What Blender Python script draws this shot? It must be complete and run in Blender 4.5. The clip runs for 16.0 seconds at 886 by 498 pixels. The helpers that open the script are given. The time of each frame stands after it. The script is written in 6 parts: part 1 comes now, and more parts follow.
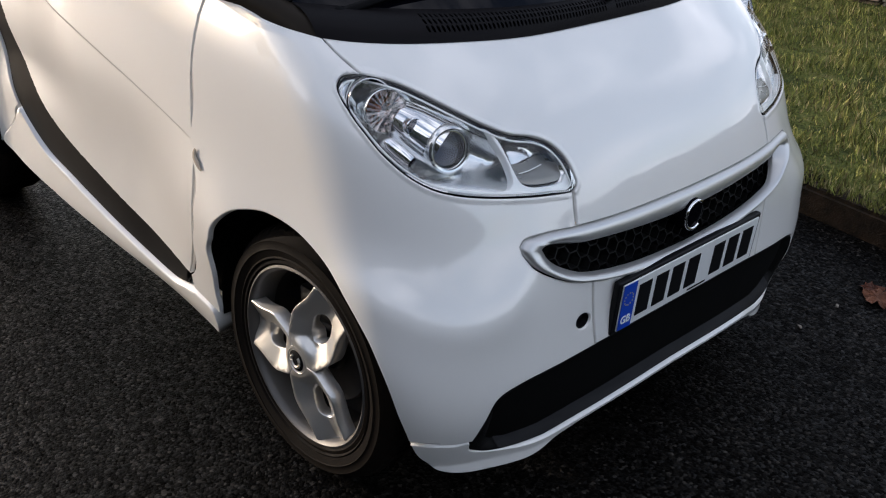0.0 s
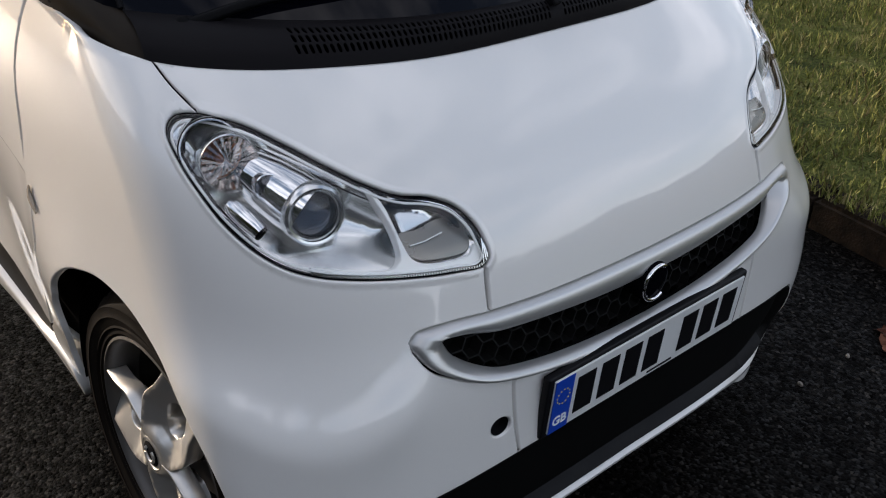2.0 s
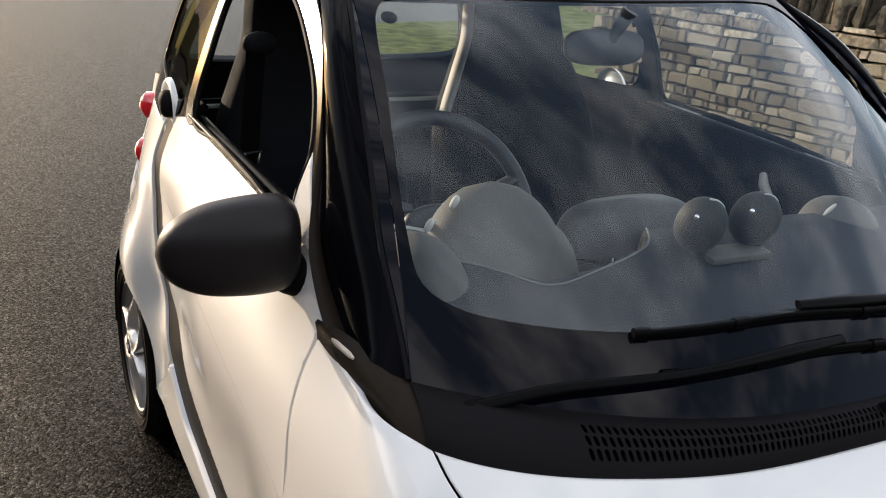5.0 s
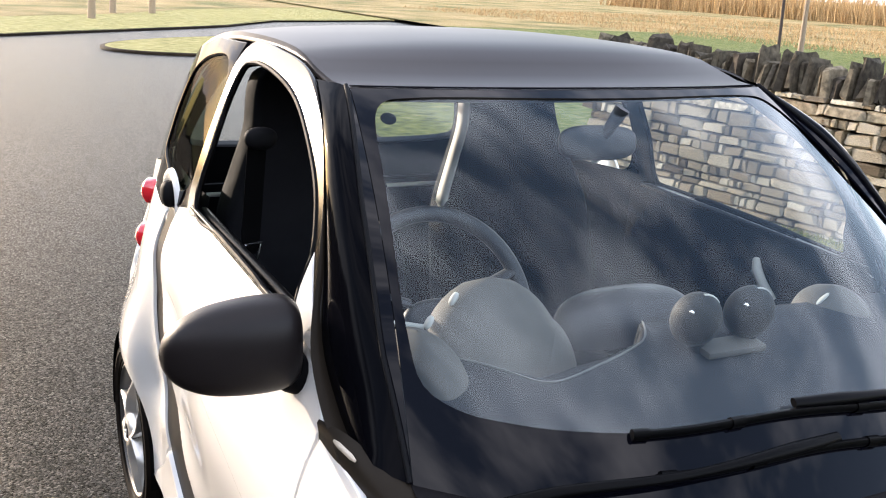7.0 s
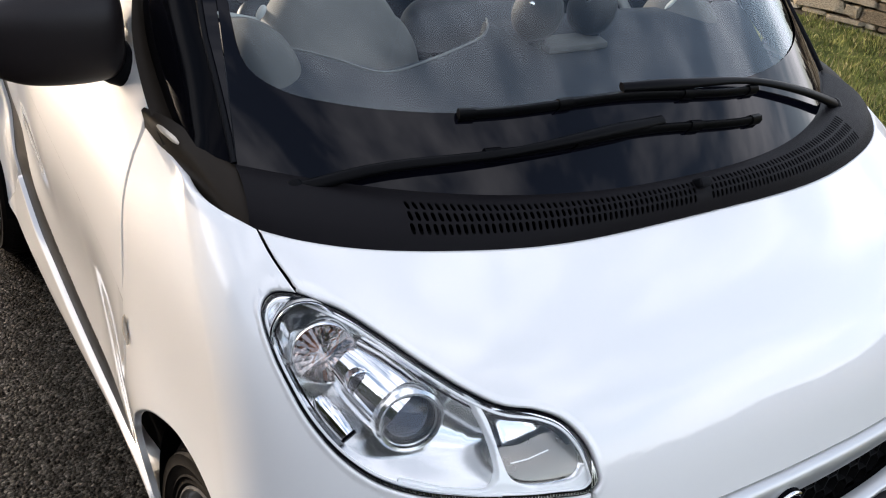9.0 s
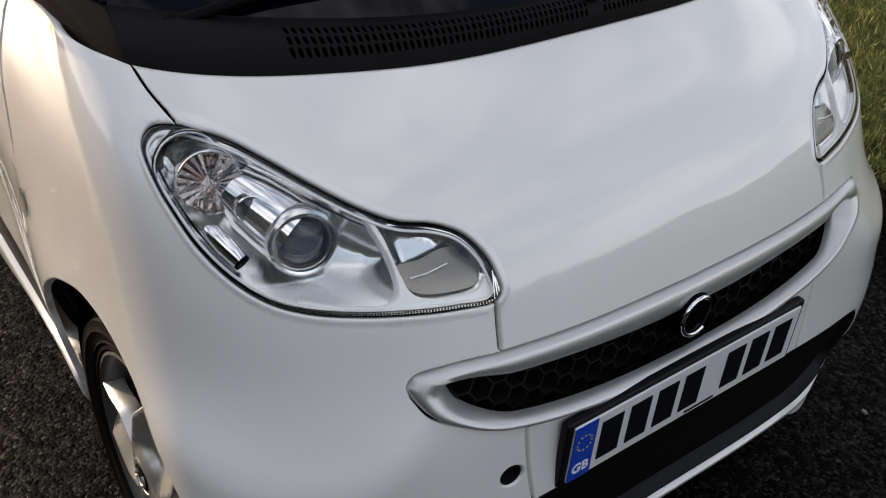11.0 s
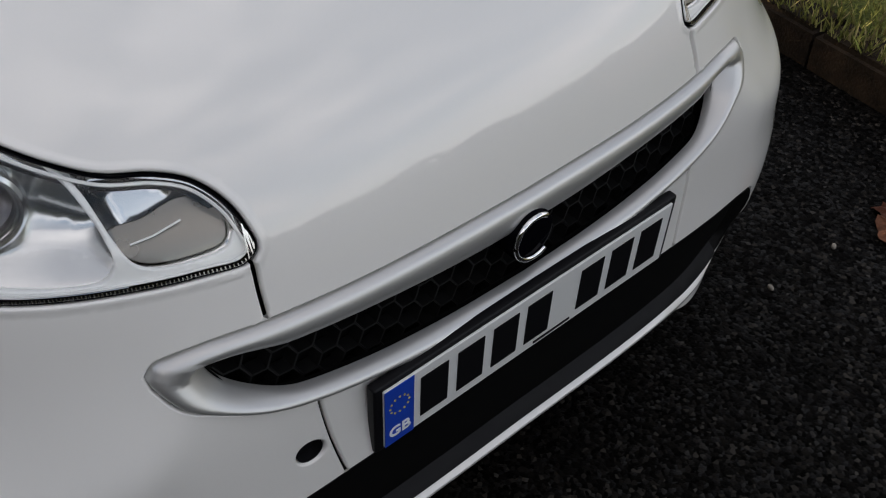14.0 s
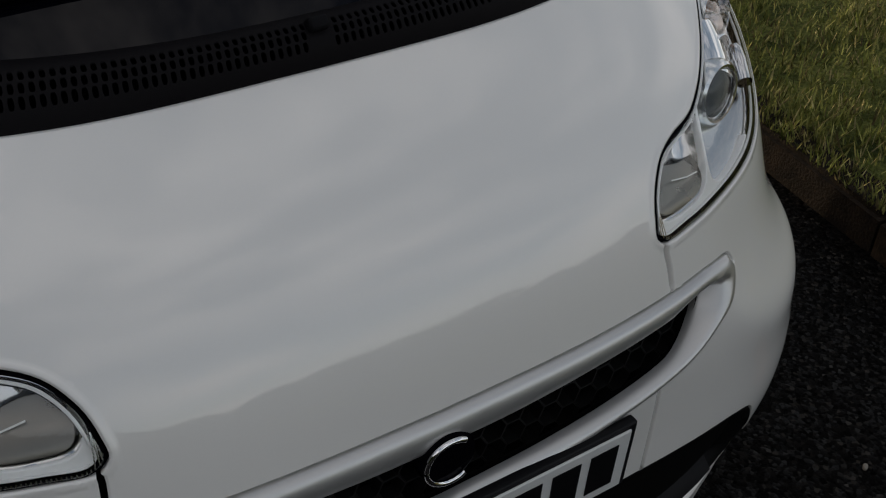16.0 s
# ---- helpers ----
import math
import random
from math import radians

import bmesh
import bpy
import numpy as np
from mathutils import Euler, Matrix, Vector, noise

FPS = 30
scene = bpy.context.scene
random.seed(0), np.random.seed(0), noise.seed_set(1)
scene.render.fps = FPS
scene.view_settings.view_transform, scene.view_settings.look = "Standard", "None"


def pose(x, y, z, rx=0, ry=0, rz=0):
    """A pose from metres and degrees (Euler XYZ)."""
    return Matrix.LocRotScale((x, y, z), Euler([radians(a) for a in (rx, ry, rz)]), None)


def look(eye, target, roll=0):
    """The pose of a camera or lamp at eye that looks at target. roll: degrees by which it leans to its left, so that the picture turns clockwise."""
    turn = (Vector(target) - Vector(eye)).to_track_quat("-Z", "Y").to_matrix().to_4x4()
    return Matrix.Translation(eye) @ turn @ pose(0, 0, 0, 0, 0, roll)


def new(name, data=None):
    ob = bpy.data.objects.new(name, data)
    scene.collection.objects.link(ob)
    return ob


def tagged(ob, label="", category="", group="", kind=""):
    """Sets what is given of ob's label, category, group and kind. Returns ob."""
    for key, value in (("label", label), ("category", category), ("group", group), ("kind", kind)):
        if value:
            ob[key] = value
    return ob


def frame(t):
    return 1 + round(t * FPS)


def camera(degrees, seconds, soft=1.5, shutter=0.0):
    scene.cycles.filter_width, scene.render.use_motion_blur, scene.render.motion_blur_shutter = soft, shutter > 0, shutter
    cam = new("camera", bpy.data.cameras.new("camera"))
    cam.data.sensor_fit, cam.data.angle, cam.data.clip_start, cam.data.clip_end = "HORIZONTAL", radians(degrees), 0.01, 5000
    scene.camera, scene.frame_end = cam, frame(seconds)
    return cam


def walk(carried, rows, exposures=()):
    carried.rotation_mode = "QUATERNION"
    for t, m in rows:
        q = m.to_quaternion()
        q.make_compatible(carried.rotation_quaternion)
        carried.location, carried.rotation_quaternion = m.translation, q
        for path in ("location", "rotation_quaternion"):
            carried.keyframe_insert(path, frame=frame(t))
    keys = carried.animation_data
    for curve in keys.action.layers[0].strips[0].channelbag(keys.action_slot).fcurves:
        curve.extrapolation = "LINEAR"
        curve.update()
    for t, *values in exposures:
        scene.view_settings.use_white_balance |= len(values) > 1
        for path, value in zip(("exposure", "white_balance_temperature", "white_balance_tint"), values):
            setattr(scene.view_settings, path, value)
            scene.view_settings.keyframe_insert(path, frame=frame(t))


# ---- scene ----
cam = camera(48.41, 16.0, soft=1.1)
# seconds, eye, yaw, pitch, roll
ROWS = [
    (0.0, -1.7470, -0.9890, 1.4810, -44.84, -27.35, 2.70),
    (0.5, -1.6600, -0.9230, 1.4680, -45.96, -27.78, 3.00),
    (1.0, -1.4900, -0.8850, 1.4780, -44.24, -28.17, 3.70),
    (1.5, -1.3570, -0.8590, 1.4810, -42.70, -29.18, 3.30),
    (2.0, -1.2360, -0.7890, 1.4680, -42.98, -30.33, 3.00),
    (2.5, -1.1540, -0.6790, 1.4900, -42.76, -30.90, 3.90),
    (3.0, -1.1230, -0.6050, 1.4970, -37.42, -30.65, 4.50),
    (3.5, -1.1380, -0.5520, 1.5110, -33.02, -29.87, 4.90),
    (4.0, -1.1590, -0.5430, 1.5400, -30.36, -26.94, 4.80),
    (4.5, -1.1620, -0.5400, 1.5970, -28.43, -22.77, 4.20),
    (5.0, -1.1700, -0.5240, 1.6420, -27.77, -19.15, 3.50),
    (5.2, -1.1780, -0.5240, 1.6540, -27.18, -17.79, 3.50),
    (6.3, -1.1830, -0.5270, 1.6950, -27.60, -15.40, 3.20),
    (7.3, -1.1840, -0.5290, 1.7060, -27.95, -15.57, 3.20),
    (7.5, -1.1850, -0.5370, 1.6950, -28.35, -15.99, 3.80),
    (8.0, -1.1640, -0.5500, 1.6460, -29.97, -19.09, 5.60),
    (8.5, -1.1280, -0.5750, 1.5950, -32.23, -23.19, 6.10),
    (9.0, -1.1000, -0.6050, 1.5880, -35.19, -28.39, 5.60),
    (9.5, -1.0730, -0.6450, 1.5240, -36.42, -30.63, 4.70),
    (9.7, -1.0710, -0.6790, 1.4750, -36.44, -30.73, 3.80),
    (11.8, -0.9870, -0.7280, 1.4610, -39.77, -36.23, 2.50),
    (12.0, -0.9590, -0.7410, 1.4320, -38.69, -37.95, 1.30),
    (12.5, -0.9070, -0.7400, 1.4120, -37.39, -39.23, 0.50),
    (13.0, -0.8590, -0.7320, 1.4110, -37.97, -39.83, 0.80),
    (13.5, -0.7740, -0.6540, 1.4120, -38.98, -40.69, 1.30),
    (14.0, -0.6790, -0.6100, 1.4140, -40.74, -42.82, -0.20),
    (14.5, -0.5840, -0.6310, 1.4250, -37.63, -42.36, -2.70),
    (15.0, -0.4830, -0.6310, 1.4720, -33.41, -42.19, -0.40),
    (15.5, -0.4230, -0.6340, 1.5070, -32.69, -40.70, 1.30),
    (16.0, -0.4031, -0.6115, 1.4543, -32.22, -37.37, 0.96),
]
EXPOSURE = [(0.0, 0.90, 5950, 15), (2.5, 0.61, 6200, 15), (3.5, 0.43, 6400, 14), (4.0, 0.66, 6450, 14), (4.5, 0.80, 6450, 14), (5.0, 1.25, 6500, 14), (7.5, 2.15, 6050, 16), (8.0, 2.10, 6050, 16), (8.5, 1.85, 6050, 16), (9.0, 1.55, 6100, 15), (9.5, 1.22, 6200, 15), (12.0, 0.76, 6600, 15), (14.0, 0.76, 6700, 15), (15.0, 0.49, 6700, 15), (16.0, 0.0, 6700, 12)]
walk(cam, [(t, pose(x, y, z, 90 + pitch, 0, yaw) @ pose(0, 0, 0, 0, 0, roll)) for t, x, y, z, yaw, pitch, roll in ROWS], EXPOSURE)

# ---- light ----
SUN_TO = Vector((-0.36, 0.92, 0.16)).normalized()
world = bpy.data.worlds.new("world")
scene.world = world
world.use_nodes = True
wn = world.node_tree
sky = wn.nodes.new("ShaderNodeTexSky")
sky.sky_type, sky.sun_disc = "NISHITA", False
sky.sun_elevation, sky.sun_rotation = math.asin(SUN_TO.z), math.atan2(SUN_TO.x, SUN_TO.y)
sky.air_density, sky.dust_density = 1.0, 1.5
# thin high cloud over the sky
cloud_co, cloud = wn.nodes.new("ShaderNodeTexCoord"), wn.nodes.new("ShaderNodeTexNoise")
cloud.inputs["Scale"].default_value, cloud.inputs["Detail"].default_value, cloud.inputs["Roughness"].default_value = 2.6, 8.0, 0.62
stretch = wn.nodes.new("ShaderNodeMapping")
stretch.inputs["Scale"].default_value = (1.0, 0.7, 2.2)
wn.links.new(cloud_co.outputs["Generated"], stretch.inputs[0])
wn.links.new(stretch.outputs[0], cloud.inputs["Vector"])
cover = wn.nodes.new("ShaderNodeMapRange")
cover.inputs["From Min"].default_value, cover.inputs["From Max"].default_value = 0.44, 0.68
cover.inputs["To Min"].default_value, cover.inputs["To Max"].default_value = 0.04, 0.86
wn.links.new(cloud.outputs["Fac"], cover.inputs["Value"])
# haze thickens towards the horizon
split, low_sky, more = wn.nodes.new("ShaderNodeSeparateXYZ"), wn.nodes.new("ShaderNodeMapRange"), wn.nodes.new("ShaderNodeMath")
wn.links.new(cloud_co.outputs["Generated"], split.inputs[0])
wn.links.new(split.outputs["Z"], low_sky.inputs["Value"])
low_sky.inputs["From Min"].default_value, low_sky.inputs["From Max"].default_value = 0.0, 0.65
low_sky.inputs["To Min"].default_value, low_sky.inputs["To Max"].default_value = 0.28, 0.0
more.operation, more.use_clamp = "ADD", True
wn.links.new(cover.outputs[0], more.inputs[0])
wn.links.new(low_sky.outputs[0], more.inputs[1])
veil = wn.nodes.new("ShaderNodeMix")
veil.data_type = "RGBA"
wn.links.new(more.outputs[0], veil.inputs[0])
wn.links.new(sky.outputs[0], veil.inputs[6])
veil.inputs[7].default_value = (8.2, 7.95, 7.8, 1)
wn.links.new(veil.outputs[2], wn.nodes["Background"].inputs[0])
wn.nodes["Background"].inputs[1].default_value = 0.15
sun = new("sun", bpy.data.lights.new("sun", "SUN"))
sun.data.energy, sun.data.angle, sun.data.color = 1.72, radians(0.6), (1.0, 0.84, 0.63)
sun.matrix_world = look((0, 0, 0), -SUN_TO)


# ---- materials ----
def mat(name, color, rough=0.5, metal=0.0, coat=0.0, spec=0.5, vary=0.0, scale=8.0, bump=0.0, bump_scale=60.0, coat_rough=0.03, emit=0.0):
    """A surface with its grain at two scales: slow stains over the colour and fine relief."""
    m = bpy.data.materials.new(name)
    m.use_nodes = True
    n, ln = m.node_tree.nodes, m.node_tree.links
    b = n["Principled BSDF"]
    b.inputs["Base Color"].default_value = (*color, 1)
    b.inputs["Roughness"].default_value, b.inputs["Metallic"].default_value = rough, metal
    b.inputs["Specular IOR Level"].default_value = spec
    b.inputs["Coat Weight"].default_value, b.inputs["Coat Roughness"].default_value, b.inputs["Coat IOR"].default_value = coat, coat_rough, 1.64
    if emit:
        b.inputs["Emission Color"].default_value, b.inputs["Emission Strength"].default_value = (*color, 1), emit
    if vary or bump:
        co = n.new("ShaderNodeTexCoord")
        big, fine = n.new("ShaderNodeTexNoise"), n.new("ShaderNodeTexNoise")
        for t, s, d in ((big, scale, 4), (fine, bump_scale, 6)):
            t.inputs["Scale"].default_value, t.inputs["Detail"].default_value = s, d
            ln.new(co.outputs["Object"], t.inputs["Vector"])
        if vary:
            ramp = n.new("ShaderNodeMapRange")
            ramp.inputs["To Min"].default_value, ramp.inputs["To Max"].default_value = 1 - vary, 1 + vary
            add = n.new("ShaderNodeMath")
            add.operation = "MULTIPLY_ADD"
            add.inputs[1].default_value, add.inputs[2].default_value = 0.45, 0.0
            ln.new(fine.outputs["Fac"], add.inputs[0])
            mix = n.new("ShaderNodeMath")
            mix.operation = "MULTIPLY_ADD"
            mix.inputs[1].default_value = 0.55
            ln.new(big.outputs["Fac"], mix.inputs[0])
            ln.new(add.outputs[0], mix.inputs[2])
            ln.new(mix.outputs[0], ramp.inputs["Value"])
            mul = n.new("ShaderNodeVectorMath")
            mul.operation = "SCALE"
            mul.inputs[0].default_value = color
            ln.new(ramp.outputs[0], mul.inputs["Scale"])
            ln.new(mul.outputs[0], b.inputs["Base Color"])
            rr = n.new("ShaderNodeMapRange")
            rr.inputs["To Min"].default_value, rr.inputs["To Max"].default_value = rough * (1 - vary), min(1, rough * (1 + vary))
            ln.new(big.outputs["Fac"], rr.inputs["Value"])
            ln.new(rr.outputs[0], b.inputs["Roughness"])
        if bump:
            bp = n.new("ShaderNodeBump")
            bp.inputs["Strength"].default_value, bp.inputs["Distance"].default_value = bump, 0.002
            ln.new(fine.outputs["Fac"], bp.inputs["Height"])
            ln.new(bp.outputs[0], b.inputs["Normal"])
    return m


def clear(name, tint=(1, 1, 1), base=0.04, rough=0.0, most=1.0, sheen=(1, 1, 1)):
    """A thin clear pane: it lets light straight through and mirrors by the angle, the same from both sides."""
    m = bpy.data.materials.new(name)
    m.use_nodes = True
    n, ln = m.node_tree.nodes, m.node_tree.links
    n.remove(n["Principled BSDF"])
    tr, gl, lw, mx = (n.new("ShaderNode" + k) for k in ("BsdfTransparent", "BsdfGlossy", "LayerWeight", "MixShader"))
    tr.inputs[0].default_value = (*tint, 1)
    gl.inputs["Roughness"].default_value = rough
    gl.inputs[0].default_value = (*sheen, 1)
    power, lift = n.new("ShaderNodeMath"), n.new("ShaderNodeMath")
    power.operation, power.inputs[1].default_value = "POWER", 5.0
    lift.operation, lift.inputs[1].default_value, lift.inputs[2].default_value = "MULTIPLY_ADD", most - base, base
    ln.new(lw.outputs["Facing"], power.inputs[0])
    ln.new(power.outputs[0], lift.inputs[0])
    ln.new(lift.outputs[0], mx.inputs[0])
    ln.new(tr.outputs[0], mx.inputs[1])
    ln.new(gl.outputs[0], mx.inputs[2])
    ln.new(mx.outputs[0], n["Material Output"].inputs[0])
    return m


WHITE = mat("white_paint", (0.76, 0.75, 0.72), 0.35, 0, 1.0, 0.5, vary=0.02, scale=3, bump_scale=400)
SILVER = mat("silver_trim_paint", (0.56, 0.56, 0.55), 0.38, 0.75, 0.0, vary=0.03, scale=5, bump_scale=500)
PLASTIC = mat("black_grained_plastic", (0.006, 0.006, 0.007), 0.60, 0, 0, 0.07, vary=0.2, scale=9, bump=0.25, bump_scale=900)
TRIM = mat("dark_bumper_plastic", (0.004, 0.004, 0.004), 0.55, 0, 0, 0.07, vary=0.2, scale=9, bump=0.2, bump_scale=900)
LIP = mat("grey_lip_plastic", (0.010, 0.010, 0.011), 0.55, 0, 0, 0.12, vary=0.2, scale=9)
CELL = mat("gloss_black_safety_cell", (0.020, 0.016, 0.012), 0.17, 0, 0.0, 0.14, vary=0.15, scale=30)
COVER = mat("gloss_black_pillar_cover", (0.002, 0.002, 0.003), 0.08, 0, 0.0, 0.03)
MARKER = mat("clear_marker_lens", (0.46, 0.39, 0.30), 0.22, 0.0, 0.4, vary=0.3, scale=120)
# the warm brown of sun on black plastic is put into this colour
SCUTTLE_END = mat("sunlit_black_scuttle_end", (0.019, 0.015, 0.011), 0.45, 0, 0.0, 0.06, vary=0.15, scale=9)
GLOSS_BLACK = mat("gloss_black", (0.002, 0.002, 0.003), 0.04, 0, 0.0, 0.008)
INNER = mat("dark_inner_shell", (0.003, 0.003, 0.003), 0.95, spec=0.05, vary=0.2)
RUBBER = mat("tyre_rubber", (0.007, 0.0052, 0.0038), 0.8, 0, 0, 0.08, vary=0.35, scale=18, bump=0.3, bump_scale=300)
ALLOY = mat("silver_alloy", (0.66, 0.64, 0.60), 0.34, 0.75, 0.3, vary=0.08, scale=14, bump_scale=300)
# darker copy of the alloy, with the shade inside the wheel in its colour
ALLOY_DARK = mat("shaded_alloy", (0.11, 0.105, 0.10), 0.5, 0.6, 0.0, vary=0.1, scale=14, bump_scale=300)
STEEL = mat("brake_steel", (0.12, 0.11, 0.11), 0.45, 0.9, vary=0.3, scale=30)
CHROME = mat("chrome", (0.85, 0.85, 0.86), 0.06, 1.0)
SATIN = mat("satin_reflector", (0.68, 0.69, 0.69), 0.20, 1.0, vary=0.06, scale=20, bump_scale=400)
BEZEL = mat("pale_lamp_bezel", (0.90, 0.90, 0.88), 0.25, 0.0, 0.6)
AMBER = mat("amber_bulb", (0.34, 0.12, 0.05), 0.2, 0, 0.5)
RED = mat("red_lamp", (0.65, 0.02, 0.03), 0.15, 0, 1.0)
PLATE_WHITE = mat("plate_white", (0.66, 0.67, 0.66), 0.4, vary=0.05, scale=12, bump_scale=300)
PLATE_BLUE = mat("plate_blue", (0.010, 0.055, 0.42), 0.35)
PLATE_BLACK = mat("plate_black", (0.005, 0.005, 0.006), 0.45, spec=0.15)
HEX = mat("dark_grille_mesh", (0.006, 0.006, 0.006), 0.5, spec=0.25, vary=0.2)
POLISH = mat("polished_reflector", (0.62, 0.62, 0.62), 0.16, 1.0)
YELLOW = mat("star_yellow", (0.55, 0.45, 0.10), 0.5)
LETTER = mat("letter_white", (0.75, 0.78, 0.8), 0.5)
FABRIC = mat("black_seat_fabric", (0.006, 0.006, 0.008), 0.85, spec=0.12, vary=0.25, scale=20)
DASH = mat("grey_dash_fabric", (0.013, 0.015, 0.018), 0.8, vary=0.12, scale=14)
DASH_DARK = mat("dark_dash_plastic", (0.011, 0.013, 0.016), 0.5, vary=0.12, scale=14)
BINNACLE = mat("grey_instrument_hood", (0.080, 0.077, 0.068), 0.7, vary=0.12, scale=14)
POD = mat("dark_matt_pod", (0.026, 0.027, 0.027), 0.62, spec=0.25, vary=0.1, scale=14)
DASH_EDGE = mat("lit_dash_edge", (0.10, 0.105, 0.10), 0.6, vary=0.1)
PALE = mat("pale_trim_and_highlights", (0.45, 0.46, 0.42), 0.6, vary=0.08)
GLASS = clear("window_glass", (0.90, 0.94, 0.95), 0.043, sheen=(0.84, 0.93, 1.0))
# left rear pane: the dark cabin behind it is put into the tint
QGLASS = clear("cabin_shade_glass", (0.14, 0.18, 0.15), 0.015, 0.0, 0.04)
LENS = clear("lamp_lens", (0.97, 0.98, 0.98), 0.035)
BULGE = clear("bulb_glass", (0.30, 0.30, 0.32), 0.03, 0.0, 0.4)
FRIT = mat("black_glass_edge", (0.002, 0.002, 0.004), 0.04, 0, 0.0, 0.17)
SCUTTLE = mat("black_scuttle_plastic", (0.0065, 0.0058, 0.0066), 0.5, 0, 0, 0.06, vary=0.15, scale=9, bump=0.2, bump_scale=900)
MIRROR_SHELL = mat("brown_black_mirror_shell", (0.012, 0.0095, 0.0095), 0.40, 0, 0, 0.22, vary=0.15, scale=9, bump=0.15, bump_scale=900)
WIPER = mat("black_wiper_rubber", (0.0030, 0.0030, 0.0034), 0.36, 0, 0, 0.05, vary=0.2)
ROOF = mat("dark_roof_glass", (0.036, 0.029, 0.027), 0.40, 0, 0.0, 0.12, vary=0.05)


# ---- mesh tools ----
def link(name, verts, faces, material, parent=None, label="", smooth=True, normals=None):
    me = bpy.data.meshes.new(name)
    me.from_pydata([tuple(v) for v in verts], [], [tuple(f) for f in faces])
    me.materials.append(material)
    if smooth:
        me.shade_smooth()
    me.validate()
    if normals is not None:
        me.normals_split_custom_set_from_vertices([tuple(n) for n in normals])
    ob = new(name, me)
    ob.parent = parent
    if label:
        tagged(ob, label)
    return ob


def part(name, bm, material, parent=None, label="", smooth=True, angle=None):
    me = bpy.data.meshes.new(name)
    bmesh.ops.recalc_face_normals(bm, faces=bm.faces)
    bm.to_mesh(me)
    bm.free()
    me.materials.append(material)
    if smooth:
        me.shade_smooth()
        if angle:
            me.set_sharp_from_angle(angle=radians(angle))
    ob = new(name, me)
    ob.parent = parent
    if label:
        tagged(ob, label)
    return ob


def empty(name, parent=None, label="", category="", group="", kind=""):
    ob = new(name)
    ob.parent = parent
    return tagged(ob, label, category, group, kind)


def spline(xs, ys):
    """A natural cubic spline through a few stations."""
    xs, ys = np.array(xs, float), np.array(ys, float)
    n, h = len(xs), np.diff(xs)
    a, b = np.eye(n), np.zeros(n)
    for i in range(1, n - 1):
        a[i, i - 1:i + 2] = h[i - 1], 2 * (h[i - 1] + h[i]), h[i]
        b[i] = 3 * ((ys[i + 1] - ys[i]) / h[i] - (ys[i] - ys[i - 1]) / h[i - 1])
    c = np.linalg.solve(a, b)

    def at(x):
        x = np.clip(np.asarray(x, float), xs[0], xs[-1])
        i = np.clip(np.searchsorted(xs, x) - 1, 0, n - 2)
        d = (c[i + 1] - c[i]) / (3 * h[i])
        k = (ys[i + 1] - ys[i]) / h[i] - h[i] * (2 * c[i] + c[i + 1]) / 3
        t = x - xs[i]
        return ys[i] + k * t + c[i] * t * t + d * t ** 3
    return at


def curve(points, step=0.008, closed=False):
    """A smooth line through the given points (centripetal Catmull-Rom), resampled evenly; any dimension."""
    p = np.array(points, float)
    if closed:
        p = np.vstack([p[-1], p, p[0], p[1]])
    else:
        p = np.vstack([2 * p[0] - p[1], p, 2 * p[-1] - p[-2]])
    out = []
    for i in range(1, len(p) - 2):
        a, b, c, d = p[i - 1:i + 3]
        t1 = max(np.linalg.norm(b - a), 1e-6) ** 0.5
        t2 = t1 + max(np.linalg.norm(c - b), 1e-6) ** 0.5
        t3 = t2 + max(np.linalg.norm(d - c), 1e-6) ** 0.5
        k = max(2, int(np.ceil(np.linalg.norm(c - b) / step)))
        for t in np.linspace(t1, t2, k, endpoint=False):
            a1 = a * (t1 - t) / t1 + b * t / t1
            a2 = b * (t2 - t) / (t2 - t1) + c * (t - t1) / (t2 - t1)
            a3 = c * (t3 - t) / (t3 - t2) + d * (t - t2) / (t3 - t2)
            b1 = a1 * (t2 - t) / t2 + a2 * t / t2
            b2 = a2 * (t3 - t) / (t3 - t1) + a3 * (t - t1) / (t3 - t1)
            out.append(b1 * (t2 - t) / (t2 - t1) + b2 * (t - t1) / (t2 - t1))
    if not closed:
        out.append(p[-2])
    return np.array(out)


def inside(poly, pts):
    x, y = pts[:, 0], pts[:, 1]
    odd = np.zeros(len(pts), bool)
    q = np.roll(poly, -1, 0)
    for (x1, y1), (x2, y2) in zip(poly, q):
        if y1 == y2:
            continue
        odd ^= ((y1 > y) != (y2 > y)) & (x < (x2 - x1) * (y - y1) / (y2 - y1) + x1)
    return odd


def clean(poly, least=0.0015):
    out = [poly[0]]
    for p in poly[1:]:
        if np.linalg.norm(p - out[-1]) > least:
            out.append(p)
    if np.linalg.norm(out[0] - out[-1]) < least:
        out.pop()
    return np.array(out)


def area(poly):
    x, y = poly[:, 0], poly[:, 1]
    return 0.5 * np.sum(x * np.roll(y, -1) - y * np.roll(x, -1))


def grown(poly, by):
    """The outline moved outwards (inwards: minus)."""
    p = poly if area(poly) > 0 else poly[::-1]
    t = np.roll(p, -1, 0) - np.roll(p, 1, 0)
    t /= np.maximum(np.linalg.norm(t, axis=1, keepdims=True), 1e-9)
    return p + by * np.stack([t[:, 1], -t[:, 0]], 1)


